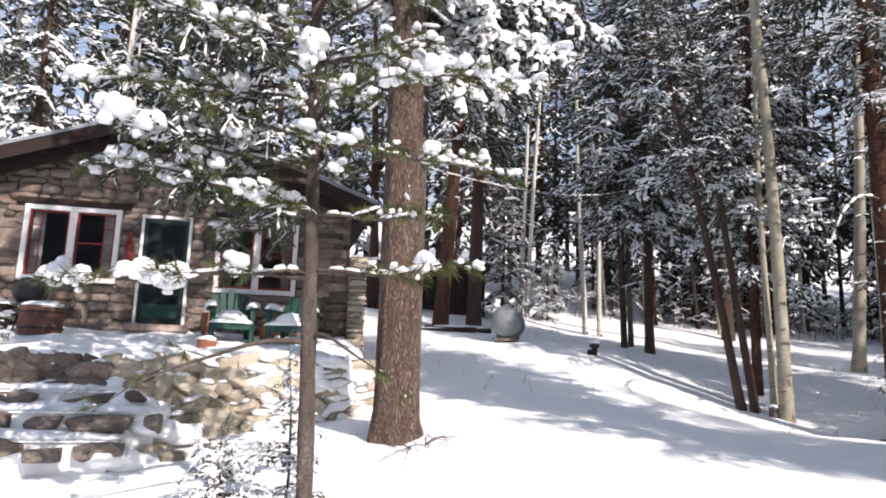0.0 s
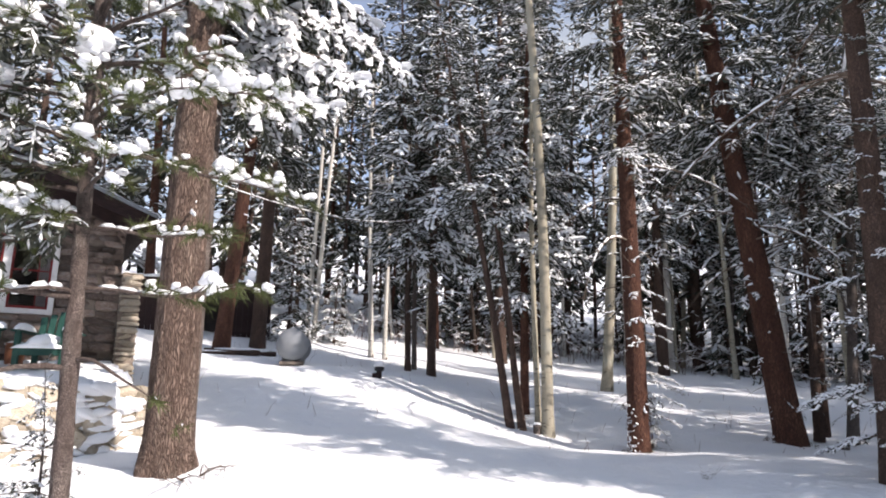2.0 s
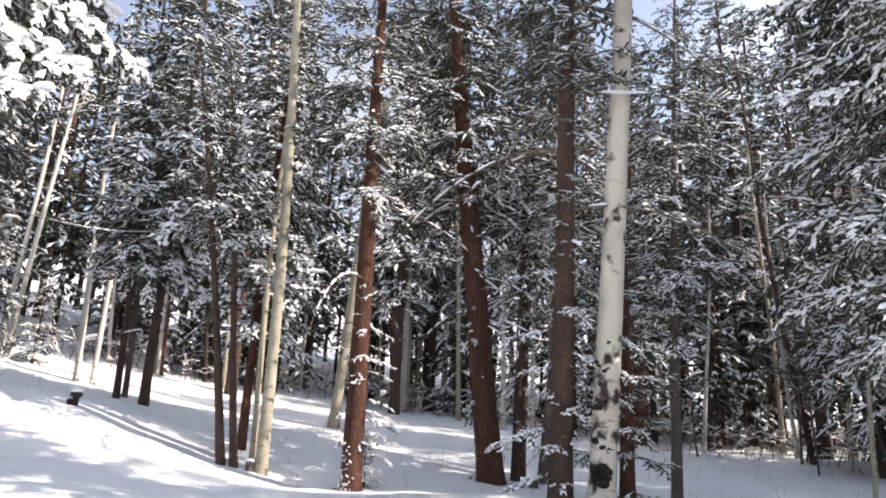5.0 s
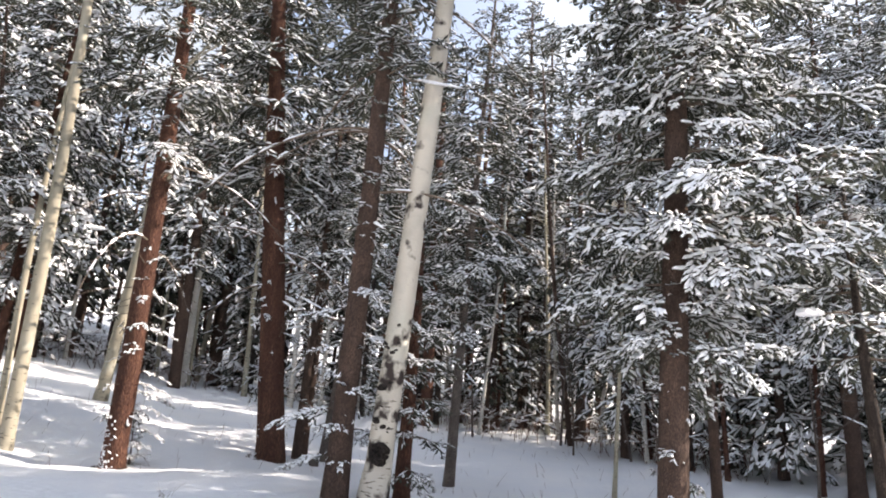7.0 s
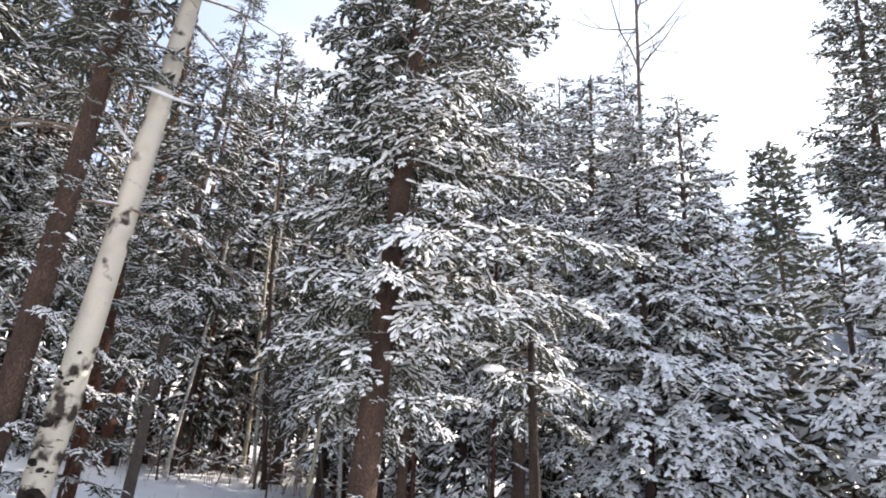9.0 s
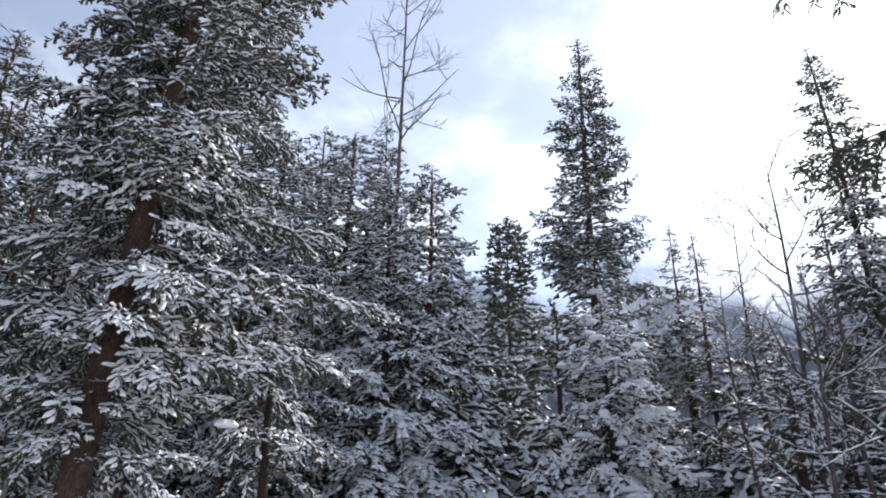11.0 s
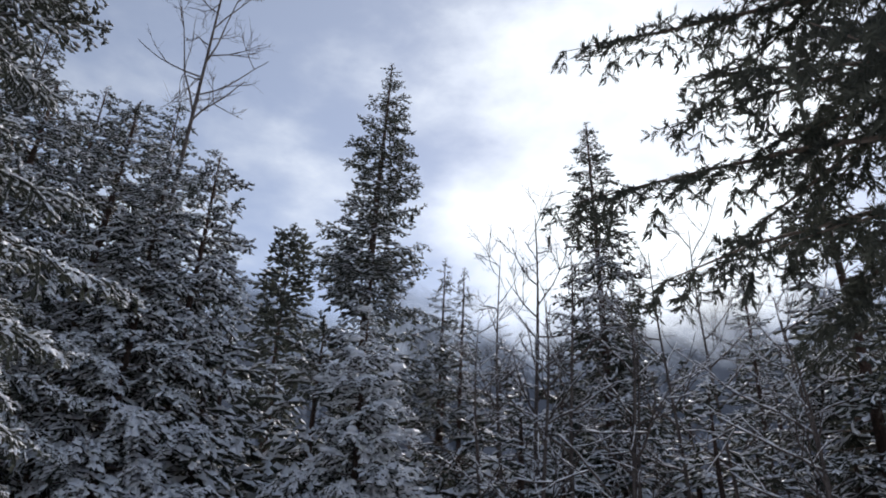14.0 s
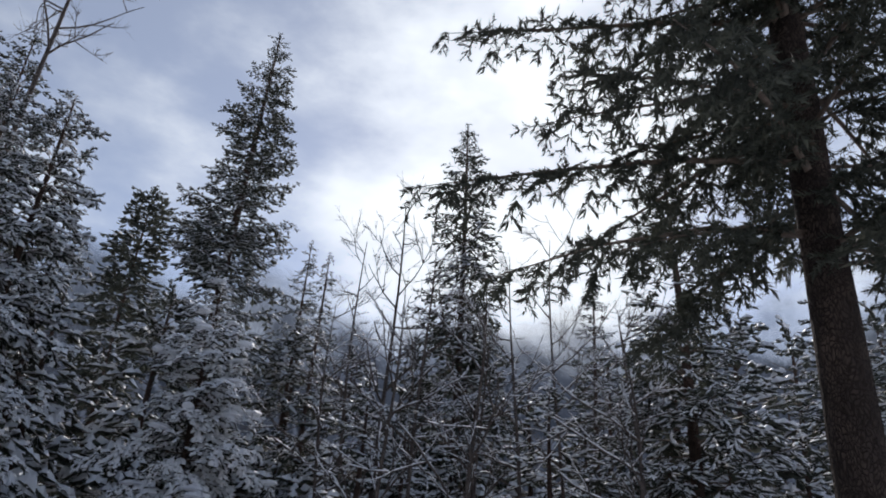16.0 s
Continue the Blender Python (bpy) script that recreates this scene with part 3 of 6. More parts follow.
def bare_tree(x, y, h, r, seed, label, mat, lean=(0, 0), bend=0.05, forks=6, first=0.55, reach=0.25, name="aspen_tree", group="", snow=0.0, levels=3, sides=12, top=0.15, dz=0.0, flare=0.3):
    """A leafless tree: a slim trunk with limbs that fork into twigs."""
    rng = np.random.default_rng(seed)
    t = thing(name, x, y, gz(x, y) + dz, label, "tree", group)
    path = trunk_path(h, lean, bend, seed, 0.35)
    hang("trunk", trunk_mesh("trunk", path, r, mat, sides, flare, top, seed, 0.025), t)
    wood, white = [], []

    def grow(p, d, l, rr, level):
        n = (5, 4, 3, 2)[level]
        pts, cur, dd = [p], p, d
        for _ in range(n):
            dd = unit(dd + rng.normal(0, 0.13, 3) + np.array([0, 0, 0.05]))
            cur = cur + dd * l / n
            pts.append(cur)
        wood.append(tube(pts, rr * np.linspace(1, 0.35, n + 1), 5 if level == 0 else 3, cap=False))
        if snow and rng.random() < snow and abs(d[2]) < 0.75:
            for a, b in zip(pts[:-1], pts[1:]):
                white.append(scatter(LUMPS[1], [a + np.array([0, 0, rr * 0.6])], [b - a], [(np.linalg.norm(b - a) * 1.15, rr * 3.6 + 0.03, rr * 3 + 0.05)]))
        if level < levels - 1:
            for _ in range(rng.integers(2, 5 if level == 0 else 4)):
                i = rng.integers(1, n)
                grow(pts[i], unit(dd + rng.normal(0, 0.55, 3)), l * rng.uniform(0.4, 0.7), rr * 0.6, level + 1)
    for i in range(forks):
        z = h * (first + (0.98 - first) * (i + rng.uniform(0, 0.9)) / max(forks, 1))
        a = rng.uniform(0, 6.28)
        k = z / h
        d = unit(np.array([math.cos(a), math.sin(a), rng.uniform(0.3, 1.1)]))
        grow(along(path, z), d, h * reach * rng.uniform(0.5, 1.1) * (1.15 - 0.6 * k), r * 0.45 * (1.2 - k) + 0.008, 0)
    if wood:
        hang("branchwork", mesh_of("branchwork", wood, mat), t, kind="stuff")
    if white:
        hang("snow_load", mesh_of("snow_load", white, SNOW), t, "white snow lying along the branches", kind="stuff")
    return t

# ---------------------------------------------------------------- distance
EYE = Vector((0.5, -0.3, 1.6))


def bearing(az, dist):
    a = radians(az)
    return EYE.x + dist * math.sin(a), EYE.y + dist * math.cos(a)


def wood_edge(az):
    """Distance at which the undergrowth begins on a bearing."""
    return float(np.interp(az, (0, 8, 42, 56, 66, 78, 90), (24, 29.5, 29.5, 25.5, 24.5, 19, 18)))


def make_ridge():
    """The far side of the valley, wooded: distance haze painted into its greys, its crest faded out as mist."""
    az = np.radians(np.linspace(62, 232, 170))
    el = np.linspace(0, 1, 26)
    A, E = np.meshgrid(az, el, indexing="ij")
    crest = 186 + 6 * np.sin(az * 7) + 4 * np.sin(az * 17 + 1) + 3 * np.sin(az * 41)
    r = 330 + 90 * E + 14 * np.sin(A * 23 + E * 9)
    z = -30 + (crest[:, None] + 30) * E
    v = np.stack([r * np.sin(A), r * np.cos(A), z], -1).reshape(-1, 3)
    # the pale blue-greys carry the haze of distance over the dark wood
    m = material("haze_tinted_wood", (0.10, 0.11, 0.125), 0.95, [((0.34, 0.35, 0.38), 0.35, 0.46, 0.62), ((0.20, 0.21, 0.235), 0.05, 0.4, 0.6)], (1, 1, 0.45), spec=0.0)
    nt = m.node_tree
    N, L = nt.nodes.new, nt.links.new
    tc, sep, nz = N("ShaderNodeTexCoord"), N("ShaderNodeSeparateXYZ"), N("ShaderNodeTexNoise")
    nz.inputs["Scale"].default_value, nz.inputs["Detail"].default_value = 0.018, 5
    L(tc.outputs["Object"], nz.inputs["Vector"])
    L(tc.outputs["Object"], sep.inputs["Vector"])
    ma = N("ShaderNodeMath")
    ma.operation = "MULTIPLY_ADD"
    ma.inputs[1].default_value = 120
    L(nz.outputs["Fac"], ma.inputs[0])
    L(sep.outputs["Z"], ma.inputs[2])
    # mist on the crest is a noisy fade to transparent
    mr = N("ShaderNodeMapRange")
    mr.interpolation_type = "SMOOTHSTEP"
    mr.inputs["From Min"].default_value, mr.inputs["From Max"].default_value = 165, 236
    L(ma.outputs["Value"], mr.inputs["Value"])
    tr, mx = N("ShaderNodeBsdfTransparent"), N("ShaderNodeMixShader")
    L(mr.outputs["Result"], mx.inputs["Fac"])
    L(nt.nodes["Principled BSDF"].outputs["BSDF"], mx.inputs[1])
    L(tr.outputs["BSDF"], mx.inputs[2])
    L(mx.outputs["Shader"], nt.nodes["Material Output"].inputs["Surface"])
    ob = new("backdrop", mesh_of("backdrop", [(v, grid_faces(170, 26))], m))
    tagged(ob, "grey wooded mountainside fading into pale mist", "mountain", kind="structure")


make_ridge()


def far_woods():
    """Close-set conifers and poles behind the nearer trees, past counting."""
    rng = np.random.default_rng(4)
    poles, need, white = [], [], []
    fo, fd, fs = [], [], []
    for i in range(104):
        if i < 80:
            az, d = rng.uniform(-48, 78), rng.uniform(36, 72)
        else:
            az, d = rng.uniform(78, 175), rng.uniform(44, 75)
        x, y = bearing(az, d)
        z0 = gz(x, y)
        h = rng.uniform(16, 25) if az < 78 else rng.uniform(9, 15)
        start = h * (rng.uniform(0.02, 0.30) if i % 3 else rng.uniform(0.1, 0.45))
        poles.append(tube([(x, y, z0 - 0.3), (x + rng.normal(0, 0.3), y, z0 + h)], [rng.uniform(0.10, 0.2), 0.03], 5, cap=False))
        rad = rng.uniform(1.3, 2.2)
        z = start
        while z < h:
            k = (z - start) / (h - start)
            n = 3
            a0 = rng.uniform(0, 6.28)
            for j in range(n):
                a = a0 + j * 6.283 / n
                l = rad * (1 - 0.94 * k) * rng.uniform(0.6, 1.15)
                d0 = np.array([math.cos(a), math.sin(a), rng.uniform(-0.45, -0.1) + 0.5 * k])
                fo.append((x, y, z0 + z)); fd.append(d0); fs.append((l, 1.9 * l ** 0.6, 1.5 * l ** 0.6))
            z += rng.uniform(0.75, 1.15)
    for green, cover in (frond(77, 2, 0, 1.1, 0.34, 0.2, 0.085),):
        need.append(scatter(green, fo, fd, fs))
        white.append(scatter(cover, fo, fd, fs))
    t = tagged(new("far_woods"), "dense snow-dusted conifers crowding the slope behind", "woods", kind="stuff")
    for nm, parts, mat in (("far_trunk", poles, BARK_SPRUCE), ("far_crown", need, NEEDLE), ("snow_load", white, SNOW)):
        tagged(hang(nm, mesh_of(nm, parts, mat, nm != "far_crown"), t), kind="stuff")


far_woods()


def thicket():
    """Young spruces that close the woods' edge down to the ground."""
    rng = np.random.default_rng(19)
    kinds = []
    for n, (h, rad) in enumerate(((4.5, 1.3), (3.2, 1.0), (6.5, 1.5))):
        x, y = bearing(22 + 9 * n, 31.5)
        kinds.append(spruce(x, y, h, 0.06, rad, 0.25, 180 + n, "young forest spruce bushy down to the snow", gap=0.4, per=5, fl=0.42, snow=0.62, twigs_most=230, group="young spruces", kind="far"))
    placed, tries = [], 0
    while len(placed) < 36 and tries < 4000:
        tries += 1
        az = rng.uniform(-44, 80)
        d = wood_edge(az) + rng.uniform(0.5, 7)
        x, y = bearing(az, d)
        if any((x - a) ** 2 + (y - b) ** 2 < 2.2 for a, b in placed) or (-14.5 < x < 2.5 and 11 < y < 29) or 3 < az < 11:
            continue
        placed.append((x, y))
        copy_thing(kinds[len(placed) % 3], pose(x, y, gz(x, y), 0, 0, rng.uniform(0, 360)) @ Matrix.Scale(rng.uniform(0.8, 1.25), 4))


thicket()

# ---------------------------------------------------------------- the clearing: trees that stand singly
SNOWY = "tall green spruce with drooping snow-covered boughs"


def big_pine():
    x, y = -0.56, 8.48
    t = thing("pine_tree", x, y, gz(x, y), "thick old pine with flaky brown bark beside the terrace", "tree")
    path = trunk_path(16, (-0.010, 0), 0.03, 3, 0.14)
    z = path[:, 2]
    rad = 0.262 * (1 - 0.028 * np.maximum(z, 0)) * (1 + 0.26 * np.exp(-np.maximum(z, 0) / 0.24))
    v, f = tube(path, rad, 72, 0.010, 5, cap=False)
    q = v.reshape(len(path), 72, 3)
    a, zz = np.arange(72)[None] * 2 * np.pi / 72, z[:, None]
    furrow = np.abs(np.sin(7.5 * a + 1.1 * np.sin(2.1 * zz) + 0.6 * np.sin(5.3 * zz))) ** 0.5 + 0.6 * np.abs(np.sin(12 * a - 1.4 * np.sin(1.6 * zz + 1) + np.sin(6.1 * zz + a))) ** 0.5
    root = 0.07 * np.exp(-np.maximum(zz, 0) / 0.25) * np.sin(5 * a + 0.7)
    q = path[:, None] + (q - path[:, None]) * (0.95 + 0.045 * furrow + root)[..., None]
    hang("trunk", mesh_of("trunk", [(q.reshape(-1, 3), f)], BARK_PINE), t)
    limbs, need, white = spruce_crown(path, 7.3, 2.8, 12, gap=0.55, per=6, fl=0.34, snow=0.95, droop=0.30, rise=0.1, pads=0.2, twigs_most=800, load=1.5)
    w, s = dead_twigs(path, 2.0, 5.8, 14, 0.7, 8, 0.014, 0.9)
    hang("boughwork", mesh_of("boughwork", limbs + w, WOOD_TWIG), t, kind="stuff")
    hang("crown", mesh_of("crown", need, NEEDLE_PINE, False), t, kind="stuff")
    hang("snow_load", mesh_of("snow_load", white + s, SNOW), t, "heavy white snow clumps on the boughs", kind="stuff")


big_pine()


def tuft_shape(seed, n=26):
    """A bottle-brush of pine needles one unit long."""
    rng = np.random.default_rng(seed)
    v, f = [], []
    for i in range(n):
        x = rng.uniform(0.0, 0.75)
        a = rng.uniform(0, 6.28)
        fw = rng.uniform(0.35, 0.75)
        d = np.array([fw, math.cos(a) * 0.62, math.sin(a) * 0.62]) * rng.uniform(0.5, 0.8)
        s = np.array([0, -math.sin(a), math.cos(a)]) * 0.022
        b = np.array([x, 0, 0])
        k = len(v)
        v += [b - s, b + s, b + d]
        f.append((k, k + 1, k + 2))
    return np.array(v), np.array(f)


TUFTS = [tuft_shape(s) for s in range(4)]


def young_pine():
    """A slim pine whose long boughs carry round clods of snow on each needle tuft."""
    rng = np.random.default_rng(21)
    x, y = -1.15, 6.10
    t = thing("young_pine_tree", x, y, gz(x, y), "slim young pine with long boughs under round snow clods", "tree")
    path = trunk_path(13.0, (-0.024, -0.004), 0.03, 6, 0.25)
    z = path[:, 2]
    hang("trunk", mesh_of("trunk", [tube(path, 0.075 * (1 - 0.07 * np.maximum(z, 0)), 14, 0.05, 4)], BARK_YOUNG), t)
    wood, tuft, clod, ridge = [], [[], [], []], [[], []], []

    def clump(c, r, sag=0.0):
        """A clod of snow grown together from a few lumps."""
        clod[0].append(c); clod[1].append((r * rng.uniform(0.9, 1.4), r * rng.uniform(0.85, 1.15), r * rng.uniform(0.8, 1.15)))
        for _ in range(rng.integers(2, 5)):
            s = r * rng.uniform(0.4, 0.8)
            o = unit(rng.normal(0, 1, 3) * np.array([1, 1, 0.7])) * r * rng.uniform(0.6, 1.0)
            clod[0].append(c + o - np.array([0, 0, sag * abs(o[0] + o[1])])); clod[1].append((s * rng.uniform(0.8, 1.3), s, s * rng.uniform(0.8, 1.3)))

    def tip(p, d, big):
        for _ in range(2):
            tuft[0].append(p); tuft[1].append(unit(d + rng.normal(0, 0.35, 3) + np.array([0, 0, -0.25]))); tuft[2].append([rng.uniform(0.13, 0.23)] * 3)
        if rng.random() < 0.72:
            r = rng.uniform(0.030, 0.070) * big
            clump(p + d * 0.05 + np.array([0, 0, r * 0.5]), r)

    # height on the trunk, bearing (0 = away to the side +x), length, rise, sag, load
    boughs = [(1.55, 200, 1.6, 0.05, 0.40, 0.15), (1.62, -30, 1.0, 0.0, 0.5, 0.15), (2.12, 186, 2.1, 0.0, 0.05, 0.6), (2.16, 212, 1.1, 0.0, 0.16, 1.4), (2.20, -16, 1.35, -0.10, -0.12, 0.8),
              (2.66, 172, 0.95, 0.25, -0.05, 0.8), (2.70, -12, 1.15, -0.05, -0.02, 0.5), (2.78, 250, 0.8, 0.1, 0.3, 1.0), (3.02, 190, 1.9, 0.08, 0.05, 1.1), (3.10, 225, 1.7, 0.15, 0.12, 1.5),
              (3.45, -10, 1.7, -0.28, -0.04, 0.8), (3.50, 165, 1.4, 0.1, 0.10, 1.0), (3.55, 290, 1.5, 0.0, 0.15, 1.0), (3.92, 184, 2.0, 0.05, 0.06, 1.2), (3.98, -14, 1.75, -0.02, 0.05, 1.3), (4.02, 235, 1.7, 0.1, 0.1, 1.2),
              (4.22, -6, 1.4, -0.16, 0.0, 0.9), (4.30, 200, 1.5, 0.28, 0.1, 1.1), (4.4, 310, 1.6, 0.1, 0.15, 1.2), (4.6, 150, 1.4, 0.2, 0.1, 1.0), (4.7, -30, 1.5, 0.2, 0.15, 1.1), (4.8, 260, 1.5, 0.2, 0.15, 1.1)]
    for i in range(13):
        boughs.append((2.62 + 0.19 * i, 150 + (i * 67) % 180, 1.15 + 0.07 * (i % 6), 0.12, 0.16, 0.75 + 0.1 * (i % 4)))
    for i in range(12):
        boughs.append((5.0 + i * 0.145, 137.5 * i, 1.85 - 0.045 * i, 0.3, 0.15, 1.1))
    for zz, az, l, rise, sag, load in boughs:
        a = radians(az)
        out, perp = np.array([math.cos(a), math.sin(a), 0]), np.array([-math.sin(a), math.cos(a), 0])
        base = along(path, zz)
        bend = rng.normal(0, 0.08)

        def pt(s):
            return base + out * l * s + perp * bend * l * math.sin(3 * s) + np.array([0, 0, l * (rise * s - sag * s * s) + 0.02 * math.sin(9 * s)])
        ts = np.linspace(0, 1, 10)
        pts = [pt(s) for s in ts]
        wood.append(tube(pts, 0.021 * (0.4 + l / 2) * (1.1 - ts), 5, 0.06, 3, cap=False))
        if load > 0.2:
            for p, q in zip(pts[1:-1], pts[2:]):
                if rng.random() < 0.75:
                    ridge.append((p + np.array([0, 0, 0.012]), q - p, (np.linalg.norm(q - p) * 1.15, 0.13, rng.uniform(0.12, 0.3))))
        n = int(l / 0.16)
        for i in range(n):
            s = 0.3 + 0.7 * (i + rng.uniform(0, 0.8)) / n
            if load < 0.2 and rng.random() < 0.85:
                continue
            p = pt(min(s, 1))
            sg = 1 if i % 2 else -1
            ll = rng.uniform(0.10, 0.32) * (1.25 - 0.5 * s)
            d = unit(out * 0.75 + perp * sg * rng.uniform(0.4, 1.0) + np.array([0, 0, rng.uniform(-0.15, 0.35)]))
            e = p + d * ll
            wood.append(tube([p, p + d * ll * 0.5, e], [0.008, 0.006, 0.004], 3, cap=False))
            tip(e, d, load)
            if rng.random() < 0.5:
                d2 = unit(d + rng.normal(0, 0.5, 3))
                tip(p + d * ll * 0.4 + d2 * 0.06, d2, load * 0.9)
            if rng.random() < 0.12 * load:
                r = rng.uniform(0.075, 0.115)
                clump(e + np.array([0, 0, r * 0.2]), r, 0.8)
                clump(e + d * r * 1.3 - np.array([0, 0, r * 0.3]), r * 0.8, 1.0)
        tip(pt(1.0), out, load)
    # grey-green sprays that hang under the boughs on the cabin's side
    fo, fd, fs = [], [], []
    for zz, az, l, rise, sag, load in boughs:
        if load < 0.2 or zz < 2.6 or not 120 < az % 360 < 275:
            continue
        a = radians(az)
        out, base = np.array([math.cos(a), math.sin(a), 0]), along(path, zz)
        for i in range(int(l / 0.10)):
            q = rng.uniform(0.15, 1.0)
            fo.append(base + out * l * q + np.array([0, 0, l * (rise * q - sag * q * q) - 0.02]))
            fd.append(unit(out * rng.uniform(0.2, 0.9) + rng.normal(0, 0.4, 3) + np.array([0, 0, -rng.uniform(0.2, 0.9)])))
            fs.append(rng.uniform(0.22, 0.42))
    fo, fd, fs = np.array(fo), np.array(fd), np.array(fs)
    sprays, dust = [], []
    for i, (green, cover) in enumerate(fronds("rich", 0.85, 0.32)):
        sprays.append(scatter(green, fo[i::8], fd[i::8], np.repeat(fs[i::8, None], 3, 1)))
        dust.append(scatter(cover, fo[i::8], fd[i::8], np.repeat(fs[i::8, None], 3, 1)))
    top_limbs, top_need, top_white = spruce_crown(path, 6.2, 2.0, 28, gap=0.42, per=6, fl=0.32, snow=0.95, droop=0.2, rise=0.25, load=1.3, pads=0.1, twigs_most=700)
    hang("boughwork", mesh_of("boughwork", wood + top_limbs, BARK_YOUNG), t, kind="stuff")
    hang("crown", mesh_of("crown", top_need, NEEDLE_PINE, False), t, kind="stuff")
    hang("hanging_foliage", mesh_of("hanging_foliage", sprays, NEEDLE, False), t, "grey-green drooping sprays", kind="stuff")
    o, d, s = (np.array(q) for q in tuft)
    kind = rng.integers(0, 4, len(o))
    hang("needle_foliage", mesh_of("needle_foliage", [scatter(TUFTS[i], o[kind == i], d[kind == i], s[kind == i]) for i in range(4)], NEEDLE_PINE, False), t, kind="stuff")
    o, s = np.array(clod[0]), np.array(clod[1])
    a = rng.uniform(0, 6.28, len(o))
    kind = rng.integers(0, 5, len(o))
    d = np.stack([np.cos(a), np.sin(a), 0 * a], 1)
    white = [scatter(BALLS[i], o[kind == i], d[kind == i], s[kind == i]) for i in range(5)]
    white += [scatter(LUMPS[i % 4], [p], [q], [r]) for i, (p, q, r) in enumerate(ridge)] + top_white + dust
    hang("snow_load", mesh_of("snow_load", white, SNOW), t, "round white clods of snow on the tufts", kind="stuff")


young_pine()

spruce(-0.42, 9.75, 10.5, 0.10, 2.35, 4.9, 31, "snow-laden spruce with pale trunk close behind the pine", BARK_GREY, (-0.009, 0), gap=0.42, per=6, fl=0.26, snow=1.15, droop=0.62, rise=0.22, pads=0.22, pad_size=1.2, sway=0.65, sway_az=-0.1, twigs_most=5000, load=2.1, peak=0.6, kind="rich", hang_down=0.7)
spruce(-1.42, 6.45, 1.62, 0.016, 0.62, 0.10, 33, "little spruce sapling under fresh snow", BARK_GREY, gap=0.20, per=4, fl=0.15, snow=0.95, droop=0.45, name="spruce_sapling", limb=0.006, load=1.1, peak=1.2, twigs_most=520, kind="rich")
spruce(-1.98, 6.55, 0.80, 0.015, 0.55, 0.08, 34, "little spruce sapling bowed under fresh snow", BARK_GREY, gap=0.12, per=5, fl=0.16, snow=1.2, droop=0.4, name="spruce_sapling", limb=0.006, load=1.5, kind="rich")
spruce(8.35, 12.25, 1.1, 0.02, 0.55, 0.1, 35, "small snowy sapling at the foot of a trunk", BARK_GREY, gap=0.16, per=5, fl=0.16, snow=1.3, load=1.5, droop=0.3, name="spruce_sapling", limb=0.006, kind="rich", twigs_most=420)

# red-barked trees by the dark shed
spruce(-0.14, 21.9, 19, 0.25, 2.4, 6.5, 41, "red-barked spruce leaning beside the dark shed", BARK_RED, (0.06, 0), bare=16, gap=0.67, fl=0.47, snow=0.92, twigs_most=1250)
spruce(1.0, 23.4, 20, 0.25, 2.6, 6.5, 42, "brown-barked spruce beside the dark shed", BARK_SPRUCE, (0.009, 0), bare=12, gap=0.67, fl=0.47, snow=0.92, twigs_most=1250)
spruce(2.15, 25.6, 6.0, 0.07, 1.35, 0.3, 43, "young snow-covered spruce behind the gas tank", gap=0.36, fl=0.34, snow=0.95, pads=0.1, twigs_most=1500)
spruce(4.0, 26.5, 3.4, 0.05, 1.0, 0.2, 44, "small snowy spruce at the edge of the woods", gap=0.31, fl=0.30, snow=0.9, twigs_most=1500)

# pale aspen poles
POLE = "slim pale aspen pole without leaves"
for n, (x, y, r, lx, ly, h) in enumerate(((3.06, 27.67, 0.10, 0.025, -0.003, 15), (3.32, 27.36, 0.10, 0.050, -0.006, 14.5), (4.94, 23.9, 0.10, -0.021, 0.004, 13), (5.28, 23.2, 0.09, 0, 0, 9),
                                          (19.9, 24.2, 0.15, 0.003, -0.002, 14), (17.2, 23.6, 0.14, -0.007, 0.005, 15), (19.0, 19.4, 0.11, 0.006, -0.006, 13), (20.2, 19.0, 0.10, 0.01, 0.0, 13))):
    bare_tree(x, y, h, r, 60 + n, POLE, BARK_ASPEN, (lx, ly), 0.05, forks=5, first=0.6, reach=0.14, group="aspen poles", top=0.3, sides=8)
bare_tree(10.98, 18.25, 16, 0.165, 70, "stout olive-grey aspen with dark scars near its foot", BARK_ASPEN_GREY, (0.041, -0.025), 0.10, forks=6, first=0.6, reach=0.16, top=0.3)

def more_poles():
    rng = np.random.default_rng(31)
    kinds = [bare_tree(*bearing(31.5, 29), 12, 0.08, 75, POLE, BARK_ASPEN, (0.01, 0), 0.08, forks=4, first=0.6, reach=0.12, group="aspen poles", top=0.35, sides=7),
             bare_tree(*bearing(47.0, 27), 13, 0.10, 76, POLE, BARK_ASPEN_GREY, (-0.01, 0.01), 0.08, forks=4, first=0.6, reach=0.12, group="aspen poles", top=0.35, sides=7)]
    for n in range(30):
        az = rng.uniform(12, 78)
        x, y = bearing(az, wood_edge(az) - 1.5 + rng.uniform(0, 8))
        copy_thing(kinds[n % 2], pose(x, y, gz(x, y), rng.normal(0, 2.5), rng.normal(0, 2.5), rng.uniform(0, 360)) @ Matrix.Scale(rng.uniform(0.75, 1.15), 4))


more_poles()

